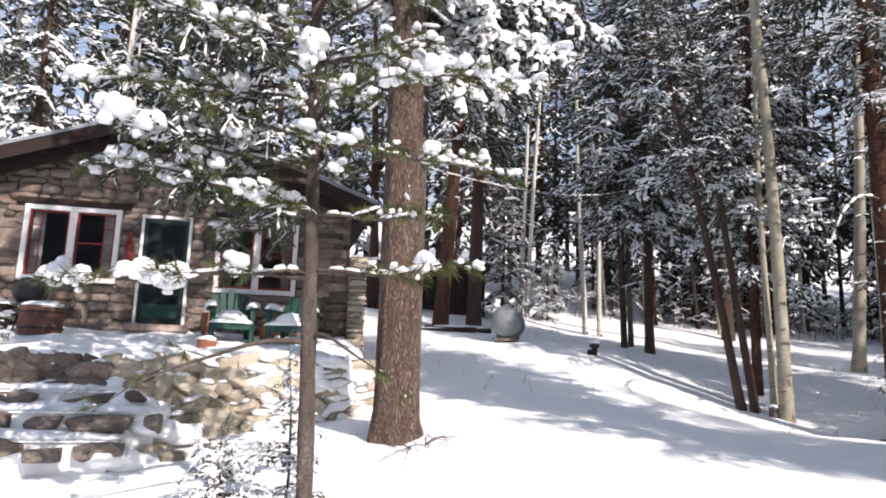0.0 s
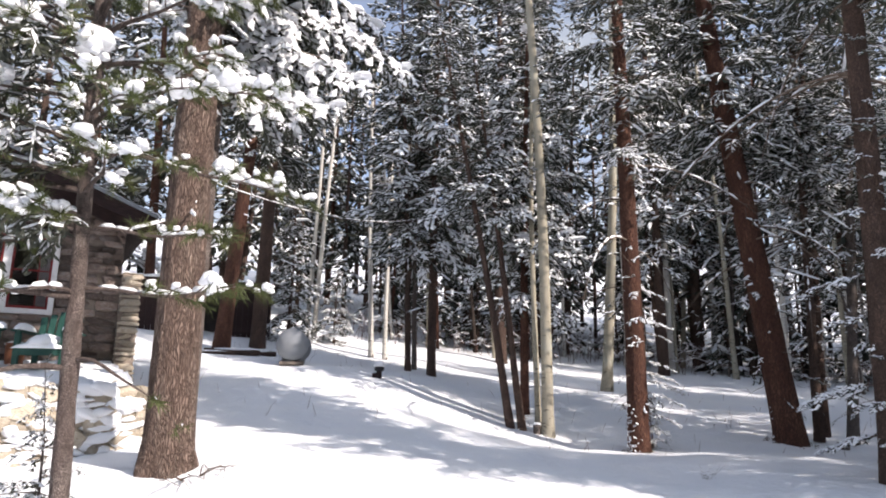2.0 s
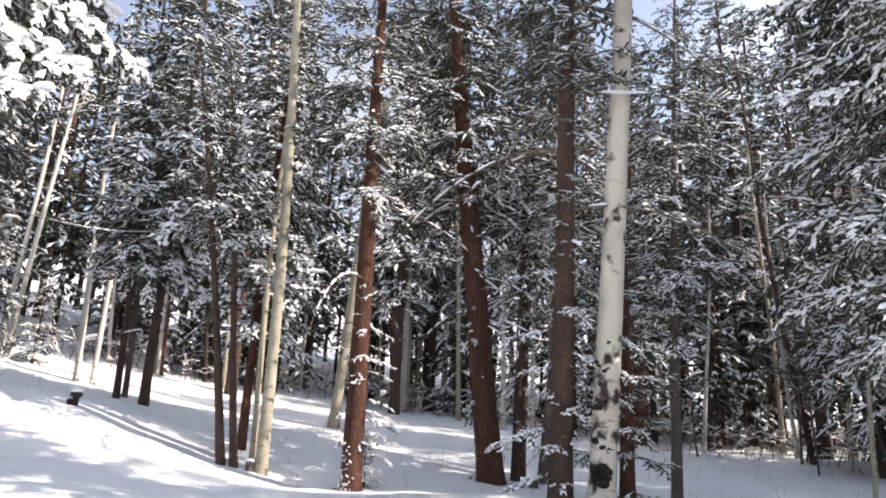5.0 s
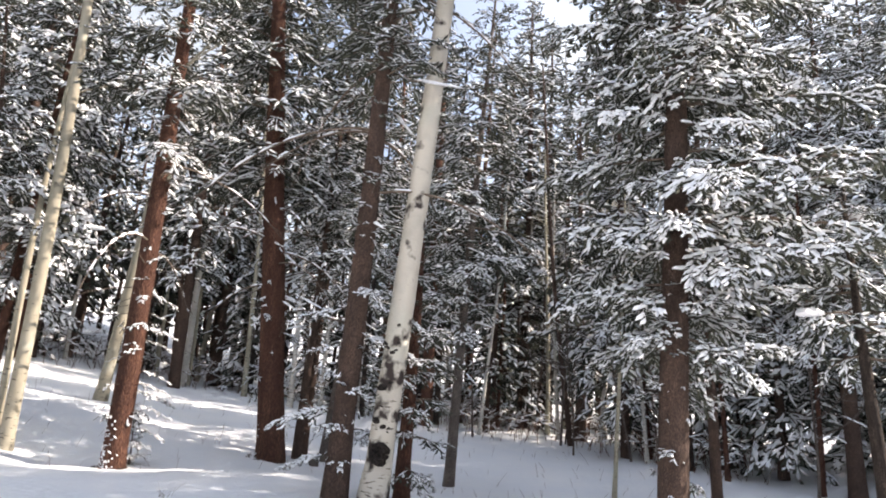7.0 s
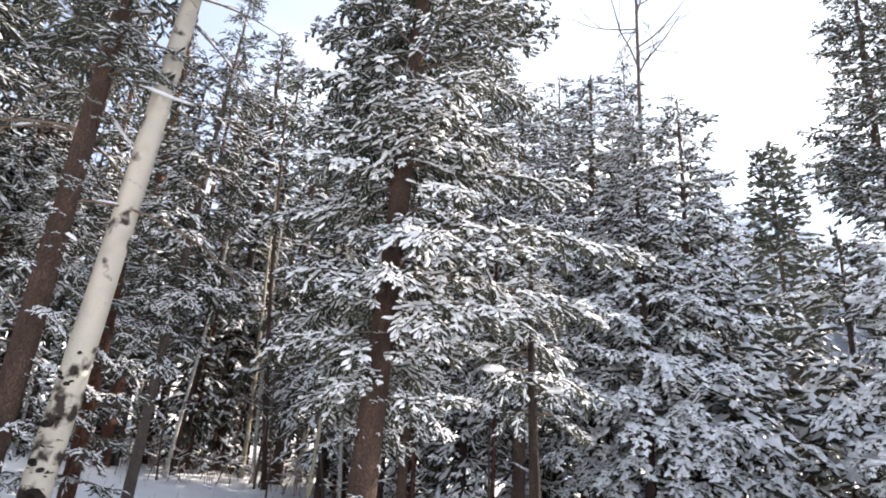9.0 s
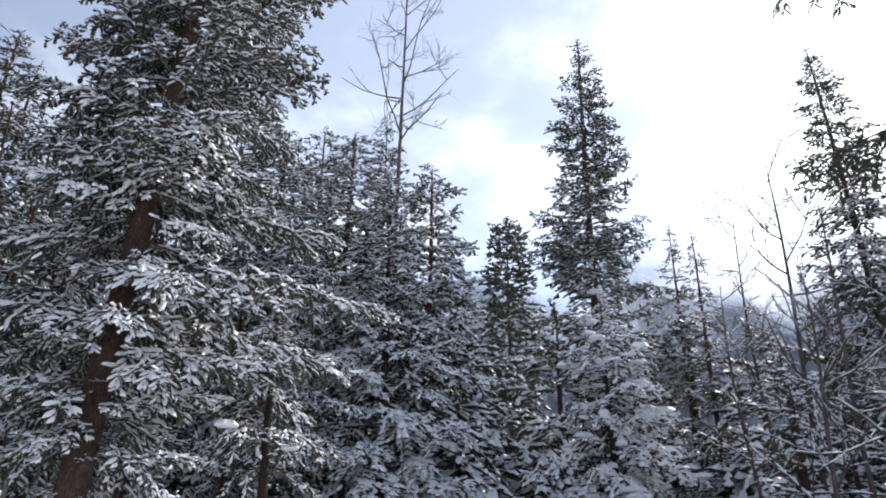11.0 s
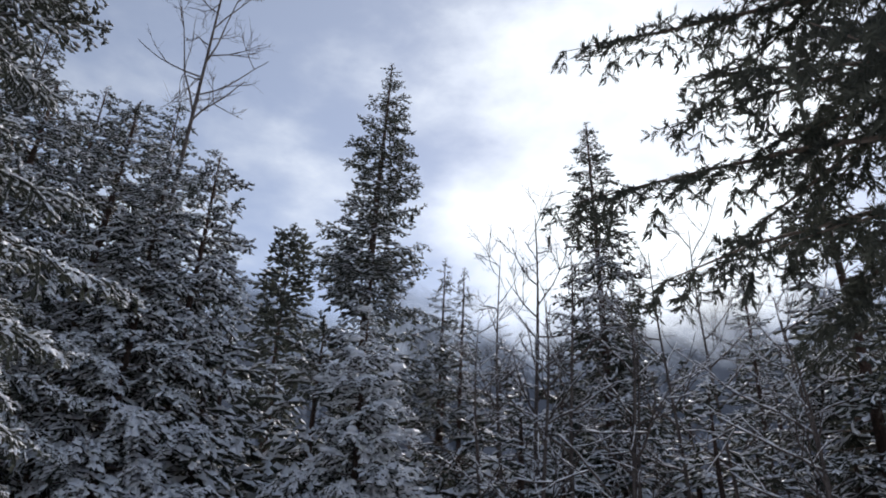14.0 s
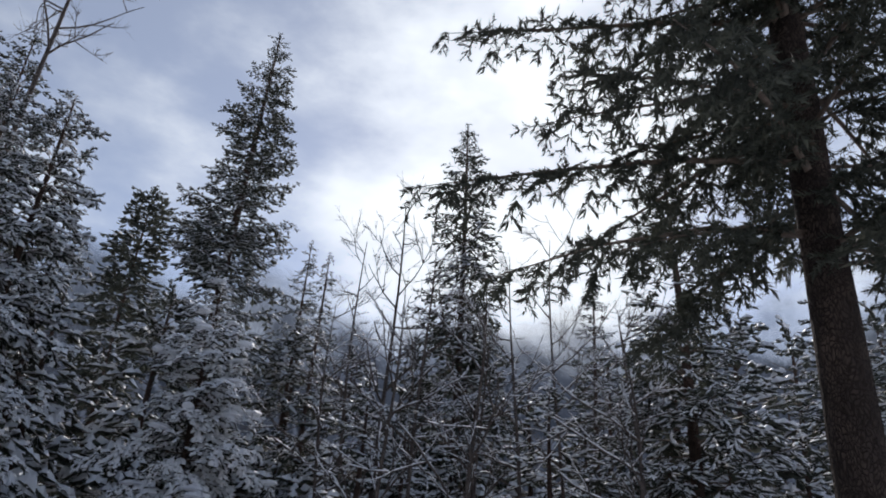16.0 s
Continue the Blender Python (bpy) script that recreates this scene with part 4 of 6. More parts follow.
def dark_poles():
    """Slim dark conifer stems, bare but for dead snowy twigs, crowded in the shade of the woods."""
    rng = np.random.default_rng(53)
    kinds = []
    for n, (az, d, h, r, mat) in enumerate(((19.0, 31, 13, 0.085, BARK_SPRUCE), (40.0, 30, 14, 0.11, BARK_DARK_SHADED), (72.0, 27, 12, 0.07, BARK_RED))):
        x, y = bearing(az, d)
        t = thing("spruce_pole", x, y, gz(x, y), "slim dark spruce stem with dead snowy twigs", "tree", "dark spruce stems")
        path = trunk_path(h, (0.012 * (n - 1), 0.008), 0.10, 300 + n)
        hang("trunk", trunk_mesh("trunk", path, r, mat, 7, 0.3, 0.3, n), t)
        w, c = dead_twigs(path, 1.2, h, 42, 1.2, 310 + n, 0.007, 0.6)
        hang("boughwork", mesh_of("boughwork", w, WOOD_TWIG), t, kind="stuff")
        hang("snow_load", mesh_of("snow_load", c, SNOW), t, "white snow lying on the twigs", kind="stuff")
        kinds.append(t)
    spots = []
    while len(spots) < 54:
        az = rng.uniform(12, 84)
        d = wood_edge(az) + rng.uniform(-1.0, 8)
        x, y = bearing(az, d)
        if all((x - a) ** 2 + (y - b) ** 2 > 2.0 for a, b in spots):
            spots.append((x, y))
            copy_thing(kinds[len(spots) % 3], pose(x, y, gz(x, y), rng.normal(0, 1.8), rng.normal(0, 1.8), rng.uniform(0, 360)) @ Matrix.Scale(rng.uniform(0.8, 1.2), 4))


dark_poles()


def saplings():
    """Leafless saplings whose fine twigs tangle between the trunks."""
    rng = np.random.default_rng(37)
    label = "leafless grey sapling with snow on fine twigs"
    kinds = [bare_tree(*bearing(58, 24.5), 6.5, 0.035, 77, label, BARK_GREY, (0.03, 0), 0.12, forks=16, first=0.25, reach=0.22, group="leafless saplings", snow=0.18, levels=3, sides=6, top=0.3),
             bare_tree(*bearing(66, 22), 5.0, 0.03, 78, label, BARK_GREY, (-0.03, 0.02), 0.12, forks=14, first=0.22, reach=0.24, group="leafless saplings", snow=0.18, levels=3, sides=6, top=0.3)]
    for n in range(12):
        az = rng.uniform(36, 84)
        x, y = bearing(az, wood_edge(az) + rng.uniform(-2.0, 4))
        copy_thing(kinds[n % 2], pose(x, y, gz(x, y), rng.normal(0, 4), rng.normal(0, 4), rng.uniform(0, 360)) @ Matrix.Scale(rng.uniform(0.7, 1.2), 4))


saplings()

# the clump of leaning stems in the clearing
CL = "clump of leaning stems"
spruce(6.11, 14.25, 10.0, 0.095, 1.3, 5.2, 81, "slender reddish stem leaning over in the clump", BARK_SPRUCE, (-0.150, 0.065), group=CL, gap=0.50, fl=0.38, snow=0.92, twigs_most=1500)
spruce(6.35, 14.14, 9.5, 0.088, 1.2, 4.8, 82, "slender brown stem leaning over in the clump", BARK_SPRUCE, (-0.112, 0.05), group=CL, gap=0.50, fl=0.38, snow=0.92, twigs_most=1500)
spruce(7.03, 15.48, 13.0, 0.11, 2.0, 3.0, 83, "bushy spruce standing in the clump of stems", BARK_RED, (0.02, -0.01), group=CL, gap=0.47, fl=0.30, snow=0.92, droop=0.6, pads=0.06, load=1.5, twigs_most=2200)
bare_tree(6.81, 14.26, 11.0, 0.078, 84, "thin olive aspen stem in the clump", BARK_ASPEN_GREY, (0.003, -0.001), 0.06, forks=5, first=0.6, reach=0.14, group=CL, top=0.3, sides=8)
bare_tree(6.86, 13.90, 17.0, 0.135, 85, "tall olive aspen stem in the clump", BARK_ASPEN_GREY, (-0.020, 0.010), 0.10, forks=6, first=0.65, reach=0.14, group=CL, top=0.35, sides=10)
spruce(5.78, 19.27, 17.5, 0.134, 2.3, 3.6, 86, SNOWY, BARK_SPRUCE, bare=14, gap=0.56, fl=0.36, snow=0.92, droop=0.55, load=1.4, twigs_most=1250)
spruce(5.21, 19.8, 15.0, 0.095, 1.9, 3.4, 87, SNOWY, BARK_SPRUCE, (-0.03, 0.01), gap=0.62, fl=0.42, snow=0.92, twigs_most=1250)
spruce(5.57, 20.4, 14.0, 0.08, 1.7, 4.0, 88, SNOWY, BARK_GREY, gap=0.67, fl=0.42, snow=0.92, twigs_most=1250)

# tall trunks across the slope
spruce(7.88, 11.97, 17, 0.21, 2.0, 6.4, 91, "tall spruce with orange upper bark and dead twigs", BARK_RED, (0.004, -0.003), bare=22, arms=7, foot=(272, 95), sprays=((0.75, 118, 0.50), (0.95, 255, 0.22), (1.15, 128, 0.55), (1.40, 112, 0.60), (1.55, 135, 0.50), (1.78, 120, 0.45), (2.0, 260, 0.25), (2.35, 128, 0.40), (2.6, 118, 0.48), (2.85, 130, 0.35), (3.15, 210, 0.35), (3.2, 122, 0.40)), gap=0.67, per=5, fl=0.35, snow=0.85, twigs=46, twig_len=0.6, twigs_most=1500, kind="near")
spruce(11.45, 11.80, 19, 0.318, 2.7, 6.6, 92, "thick red-barked spruce leaning slightly", BARK_RED, (-0.066, 0.062), 0.05, foot=(290, 16), bare=30, arms=10, gap=0.62, per=6, fl=0.38, snow=0.85, twigs=26, twig_len=0.9, twigs_most=1500, kind="near")
spruce(12.98, 12.39, 13, 0.118, 1.6, 4.5, 93, "narrow dark spruce behind the red trunk", BARK_SPRUCE, (0.024, -0.025), bare=18, arms=6, gap=0.62, fl=0.39, snow=0.85, twigs=14, twigs_most=1500, kind="near")
spruce(12.85, 11.55, 12, 0.12, 1.6, 4.2, 94, "narrow dark spruce behind the red trunk", BARK_GREY, (0.056, -0.061), bare=14, gap=0.62, fl=0.39, snow=0.85, twigs=14, twigs_most=1500, kind="near")
spruce(7.62, 6.29, 17, 0.168, 1.9, 6.2, 95, "straight spruce trunk ringed by short snowy twigs", BARK_SPRUCE, (0.017, -0.019), bare=12, arms=9, sprays=((0.55, 320, 0.55), (0.8, 100, 0.4), (1.15, 305, 0.75), (1.35, 120, 0.55), (1.75, 130, 0.65), (2.0, 300, 0.5), (2.15, 118, 0.75), (2.5, 310, 0.65), (2.6, 125, 0.7), (2.8, 215, 0.4)), gap=0.62, per=5, fl=0.31, snow=0.85, twigs=70, twig_len=0.55, twigs_most=1500, kind="near")
old_aspen = bare_tree(7.90, 5.86, 15, 0.18, 96, "white aspen trunk with black scars at its foot", BARK_ASPEN_OLD, (0.041, -0.051), 0.05, forks=7, first=0.66, reach=0.16, top=0.45, sides=18)


def burl(parent):
    """The black, cracked swelling and old wounds at the aspen's foot."""
    m = bark("burl_bark", (0.035, 0.028, 0.026), (0.012, 0.010, 0.009), stretch=(1, 1, 1), cells=26, depth=0.02, tone=(0.07, 0.058, 0.05))
    ring = [(math.cos(a) * 0.085, math.sin(a) * 0.10) for a in np.linspace(0, 6.283, 17)]
    to = np.array([-0.80, -0.60, 0])
    side = np.array([0.60, -0.80, 0])
    c = to * 0.185 + np.array([0.025, -0.03, 0.62])
    parts = [tube([c + side * x + np.array([0, 0, z]) for x, z in ring], [0.055] * 17, 8, 0.14, 3, cap=False),
             scatter(BALLS_FINE[2], [c - to * 0.03], [side], [(0.10, 0.06, 0.13)])]
    hang("burl", mesh_of("burl", parts, m), parent, "black swollen burl on the bark")
    scars = []
    rng = np.random.default_rng(44)
    for _ in range(15):
        z = rng.uniform(0.75, 2.5)
        a = rng.normal(0, 0.7)
        d = to * math.cos(a) + side * math.sin(a)
        w = rng.uniform(0.03, 0.085)
        scars.append(scatter(BALLS_FINE[rng.integers(0, 5)], [d * (0.158 - 0.004 * z) + np.array([0.041, -0.051, 0]) * z + np.array([0, 0, z])], [unit(side * math.cos(a) - to * math.sin(a) + np.array([0, 0, rng.normal(0, 0.35)]))], [(w, 0.022, w * rng.uniform(0.3, 0.9))]))
    hang("scar", mesh_of("scar", scars, m), parent, "black old wounds in the bark", kind="stuff")


burl(old_aspen)
spruce(8.84, 6.12, 5.2, 0.12, 1.0, 0.5, 97, "small dark spruce behind the white aspen", BARK_RED, gap=0.38, per=5, fl=0.29, snow=0.6, twigs_most=1500, kind="near")
spruce(13.39, 8.33, 13, 0.12, 1.9, 3.6, 98, "slim brown trunk with hanging snowy boughs", BARK_GREY, (0.028, -0.043), bare=8, gap=0.56, fl=0.38, snow=0.9, droop=0.5, twigs_most=1500, kind="near")
spruce(12.36, 11.95, 16, 0.11, 1.8, 6.0, 99, "slim spruce standing behind the red trunk", BARK_SPRUCE, (0.018, -0.018), bare=20, arms=6, gap=0.67, fl=0.39, snow=0.85, twigs=20, twigs_most=1500, kind="near")
spruce(21.8, 15.1, 17, 0.24, 2.4, 4.5, 100, "red-barked spruce deep in the woods", BARK_RED, bare=22, gap=0.67, fl=0.47, snow=0.92, twigs_most=1250)

# the big spruce ahead and its neighbours
spruce(9.83, 2.56, 17.5, 0.205, 2.95, 2.7, 111, "big spruce with snow-dusted boughs and visible trunk", BARK_SPRUCE, (0.009, -0.029), gap=0.46, per=6, fl=0.23, snow=1.12, droop=0.38, rise=0.12, twigs=60, twig_len=0.5, limb=0.03, ragged=0.36, twigs_most=9800, load=1.35, kind="rich", sway=0.38, sway_az=-0.5, peak=0.5)
spruce(13.29, 2.81, 9, 0.10, 1.35, 2.4, 112, SNOWY, BARK_SPRUCE, gap=0.50, fl=0.34, snow=0.9, twigs_most=1500)
spruce(11.63, 0.28, 5.6, 0.11, 1.2, 2.9, 113, "dark-trunked spruce with heavy snow pads", BARK_DARK_SHADED, (-0.002, 0.02), gap=0.45, fl=0.30, snow=0.95, droop=0.45, pads=0.12, twigs_most=1500)
bare_tree(13.72, 4.78, 7, 0.05, 114, "thin bare pole among the spruces", BARK_ASPEN_GREY, (0.012, -0.032), 0.04, forks=4, first=0.4, reach=0.2, sides=8)


def by_tip(az, dist, tip_el, r, rad, start, seed, label, mat=None, **kw):
    """A spruce on a bearing, tall enough for its tip to stand at that elevation."""
    x, y = bearing(az, dist)
    h = EYE.z + dist * math.tan(radians(tip_el)) - gz(x, y)
    return spruce(x, y, h, r, rad, start, seed, label, mat, **kw)


# valley side
by_tip(114.0, 26, 40.7, 0.24, 4.4, 1.5, 121, "very tall spruce spire against the cloudy sky", gap=0.84, fl=0.40, snow=0.75, droop=0.30, rise=0.06, peak=1.0, ragged=0.42, bend=0.1, twigs_most=5900, per=9, most=2.4, jitter=0.12, hang_down=0.12)
by_tip(114.2, 19, 20.5, 0.10, 3.1, 0.3, 122, "young spruce bowed under thick snow pads", gap=0.52, per=6, fl=0.30, snow=1.25, droop=0.6, pads=0.22, pad_size=1.5, load=2.0, twigs_most=2700, jitter=0.25, kind="rich")
by_tip(106.4, 55, 26.6, 0.25, 4.6, 1.0, 123, "distant dark spruce spire below the misty slope", gap=0.7, fl=1.0, snow=0.12, twigs_most=1700, kind="far")
by_tip(99.0, 21, 31.0, 0.16, 2.9, 0.8, 124, "dense spruce plastered all over with snow", gap=0.55, fl=0.30, snow=1.25, droop=0.45, pads=0.08, twigs_most=2300, load=1.8, kind="rich", peak=0.68, ragged=0.22)
by_tip(95.5, 20, 30.5, 0.15, 2.6, 0.8, 125, "dense spruce plastered all over with snow", gap=0.50, fl=0.30, snow=1.25, droop=0.45, pads=0.05, twigs_most=2300, load=1.8, kind="rich", peak=0.68, ragged=0.22)
by_tip(91.5, 21, 33.5, 0.19, 3.4, 1.6, 126, "dense spruce plastered all over with snow", gap=0.55, fl=0.25, snow=1.2, droop=0.5, pads=0.06, twigs_most=2900, load=1.4, kind="rich", peak=0.68, ragged=0.22)
by_tip(85.5, 18, 33.0, 0.18, 3.2, 3.4, 127, "dense spruce plastered all over with snow", gap=0.45, fl=0.19, snow=1.0, droop=0.6, pads=0.04, twigs_most=4300, load=1.2, hang_down=0.45, kind="rich", peak=0.68, ragged=0.22)
by_tip(120.4, 27, 24.8, 0.12, 1.7, 0.6, 128, SNOWY, gap=0.56, fl=0.39, snow=0.7, twigs_most=1250)
by_tip(122.2, 25, 23.9, 0.12, 1.6, 0.6, 129, SNOWY, gap=0.56, fl=0.39, snow=0.75, twigs_most=1250)
by_tip(134.2, 24, 35.5, 0.18, 2.9, 2.0, 130, "dark spruce spire close to the sun", gap=0.48, fl=0.36, snow=0.35, twigs_most=2400, ragged=0.22)
by_tip(145.6, 24, 23.2, 0.12, 1.9, 0.5, 131, SNOWY, gap=0.56, fl=0.39, snow=0.75, twigs_most=1250)
by_tip(152.4, 15, 31.0, 0.16, 2.7, 0.8, 132, SNOWY, gap=0.50, fl=0.32, snow=0.75, twigs_most=2400)
by_tip(164.0, 16, 23.0, 0.14, 2.2, 0.5, 133, SNOWY, gap=0.50, fl=0.35, snow=0.7, twigs_most=1600)
by_tip(68.1, 30, 34.0, 0.2, 2.4, 2.0, 134, SNOWY, gap=0.67, fl=0.47, snow=0.9, twigs_most=1250)
by_tip(64.0, 30, 33.1, 0.2, 2.4, 2.0, 135, SNOWY, gap=0.67, fl=0.47, snow=0.9, twigs_most=1250)

def inner_spruces():
    """The close wall of spruces between the white aspen and the valley."""
    label, kw = "tall spruce with snow on every bough", dict(gap=0.55, fl=0.40, snow=0.95, droop=0.45, load=1.15, twigs_most=1180, peak=0.7, ragged=0.22, group="inner spruces")
    kinds = [by_tip(70, 22, 36, 0.14, 2.4, 1.6, 200, label, **kw), by_tip(75.5, 24, 35, 0.14, 2.3, 1.2, 201, label, **kw), by_tip(81.0, 20, 33, 0.13, 2.2, 0.8, 202, label, **kw)]
    for n, (az, d, el, turn) in enumerate(((79.3, 24, 36.0, 200), (83.2, 26, 36.0, 290), (88.5, 25, 33.5, 20), (94.6, 28, 34.0, 150), (101.3, 27, 26.0, 60))):
        x, y = bearing(az, d)
        k = kinds[n % 3]
        b, q, e = ((70, 22, 36), (75.5, 24, 35), (81.0, 20, 33))[n % 3]
        h0 = EYE.z + q * math.tan(radians(e)) - gz(*bearing(b, q))
        sc = (EYE.z + d * math.tan(radians(el)) - gz(x, y)) / h0
        copy_thing(k, pose(x, y, gz(x, y), 0, 0, turn) @ Matrix.Diagonal((max(0.9, sc), max(0.9, sc), sc, 1)))


inner_spruces()


def tall_spruces():
    """High spruces that rise behind the clump and close the sky above it."""
    first = by_tip(21.3, 27, 40.0, 0.22, 2.5, 4.5, 210, SNOWY, bare=14, gap=0.60, fl=0.40, snow=0.95, droop=0.5, load=1.3, twigs_most=1400, peak=0.6, ragged=0.22)
    for az, d, turn, sc in ((24.4, 30, 130, 1.05), (34.3, 28, 235, 0.96), (37.2, 31, 20, 1.0), (62.0, 29, 300, 0.93)):
        x, y = bearing(az, d)
        copy_thing(first, pose(x, y, gz(x, y), 0, 0, turn) @ Matrix.Scale(sc, 4))


tall_spruces()


def valley_fill():
    """More spruces that close the valley side below the spires."""
    rng = np.random.default_rng(23)
    kinds = [by_tip(103, 24, 20, 0.13, 2.5, 0.4, 190, "snow-dusted spruce on the valley side", gap=0.7, fl=0.5, snow=0.95, twigs_most=370, load=1.5, kind="far", group="valley spruces"),
             by_tip(127, 20, 15, 0.11, 2.3, 0.3, 191, "snow-dusted spruce on the valley side", gap=0.65, fl=0.5, snow=0.95, twigs_most=370, load=1.5, kind="far", group="valley spruces")]
    spots = []
    for az in range(86, 176, 5):
        for d, el in ((rng.uniform(15, 19), rng.uniform(10, 16)), (rng.uniform(22, 28), rng.uniform(14, 20))):
            a = az + rng.uniform(-1.2, 1.2)
            if (abs(a - 112) < 10 or a < 104) and d < 20:
                continue
            spots.append((a, d, el))
    for n, (az, d, el) in enumerate(spots):
        x, y = bearing(az, d)
        k = kinds[n % 2]
        h0 = (EYE.z + (24, 20)[n % 2] * math.tan(radians((20, 15)[n % 2])) - gz(*k.location.xy))
        h = EYE.z + d * math.tan(radians(el)) - gz(x, y)
        copy_thing(k, pose(x, y, gz(x, y), 0, 0, rng.uniform(0, 360)) @ Matrix.Diagonal((max(0.75, h / h0), max(0.75, h / h0), h / h0, 1)))


valley_fill()

# bare aspens on the valley side
for n, (az, d, tip, r) in enumerate(((96.2, 23, 45.5, 0.13), (128.5, 16, 28.5, 0.07), (126.3, 17, 25.5, 0.055), (131.5, 15, 25, 0.06), (139.5, 15, 24.5, 0.05), (148.5, 14, 20, 0.05), (136.5, 15, 19, 0.05), (143, 16, 26, 0.05), (124.6, 16, 20, 0.05))):
    x, y = bearing(az, d)
    h = EYE.z + d * math.tan(radians(tip)) - gz(x, y)
    bare_tree(x, y, h, r, 140 + n, "bare grey aspen with snow along its branches" if n else "tall bare aspen rising over the spruces", BARK_GREY, (0.01 * (n % 3 - 1), 0.01), 0.1,
              forks=18 if n == 0 else 13, first=0.64 if n == 0 else 0.35, reach=0.24 if n == 0 else 0.26, group="bare aspens", snow=0.0 if n == 0 else 0.55, sides=8, levels=4)

# snow-crusted aspens lower down, with long curved limbs
for n, (az, d, tip, r) in enumerate(((129.5, 12.5, 20.5, 0.055), (136.0, 13, 22, 0.06), (147.0, 12, 18, 0.05))):
    x, y = bearing(az, d)
    bare_tree(x, y, EYE.z + d * math.tan(radians(tip)) - gz(x, y), r, 240 + n, "bare grey aspen with thick snow along curved limbs", BARK_GREY, (0.03 * (1 - n), 0.02), 0.14,
              forks=10, first=0.3, reach=0.34, group="bare aspens", snow=0.9, sides=8, levels=3)

# the spruce close by, against the sun; its shaded side is darkened into the bark
spruce(2.42, -5.77, 14.5, 0.195, 3.7, 4.3, 151, "dark spruce close by, backlit, with shaggy boughs", BARK_DARK_SHADED, (-0.044, -0.013), gap=0.46, per=8, fl=0.135, snow=0.10, droop=0.40, peak=0.55, most=2.5, rise=0.15, limb=0.030, ragged=0.28, twigs_most=7600, jitter=0.6, kind="fine", sway=0.14, sway_az=0.3, hang_down=0.5)


# ---------------------------------------------------------------- woods round the clearing, from a few grown trees
def woods():
    rng = np.random.default_rng(9)
    label = "snow-dusted forest spruce with a narrow crown"
    kinds = []
    for n, (h, r, rad, st) in enumerate(((15, 0.15, 2.0, 2.5), (18, 0.18, 2.3, 4.0), (13, 0.12, 1.8, 1.2), (17, 0.16, 2.0, 5.5))):
        x, y = bearing(-30 + 6 * n, 29 + n)
        kinds.append(spruce(x, y, h, r, rad, st, 160 + n, label, (BARK_SPRUCE, BARK_RED, BARK_SPRUCE, BARK_GREY)[n], gap=0.75, per=5, fl=0.62, snow=0.36, droop=0.45, group="forest spruces", twigs_most=390, load=1.0, kind="far"))
    placed = []
    tries = 0
    while len(placed) < 34 and tries < 6000:
        tries += 1
        az = rng.uniform(-46, 100)
        d = max(26, wood_edge(az) + 1) + rng.uniform(0, 12) if az < 66 else rng.uniform(23, 40)
        if (-8 < az < 4 and d < 27) or (4 <= az < 13 and d < 33):
            continue
        x, y = bearing(az, d)
        if any((x - a) ** 2 + (y - b) ** 2 < 7 for a, b in placed):
            continue
        if -14.5 < x < -1 and 11 < y < 24:
            continue
        placed.append((x, y))
        s = rng.uniform(0.8, 1.15) * (0.8 if az > 80 else 1)
        copy_thing(kinds[len(placed) % 4], pose(x, y, gz(x, y), rng.normal(0, 1.5), rng.normal(0, 1.5), rng.uniform(0, 360)) @ Matrix.Scale(s, 4))
    deep = []
    while len(deep) < 26:
        az, d = rng.uniform(14, 64), rng.uniform(29, 44)
        x, y = bearing(az, d)
        if all((x - a) ** 2 + (y - b) ** 2 > 5 for a, b in placed + deep):
            deep.append((x, y))
            copy_thing(kinds[len(deep) % 3], pose(x, y, gz(x, y), 0, 0, rng.uniform(0, 360)) @ Matrix.Scale(rng.uniform(0.95, 1.25), 4))
    for n, (az, d, s) in enumerate(((2.0, 36, 1.1), (4.5, 33, 0.9), (6.2, 40, 1.25), (8.4, 35, 1.05), (10.4, 41, 1.3), (12.2, 34, 1.0), (-1.5, 33, 1.0), (13.8, 38, 1.2), (7.2, 46, 1.4), (9.6, 48, 1.4), (3.4, 45, 1.4))):
        x, y = bearing(az, d)
        copy_thing(kinds[(0, 2)[n % 2]], pose(x, y, gz(x, y), 0, 0, 53 * n) @ Matrix.Scale(s, 4))


woods()


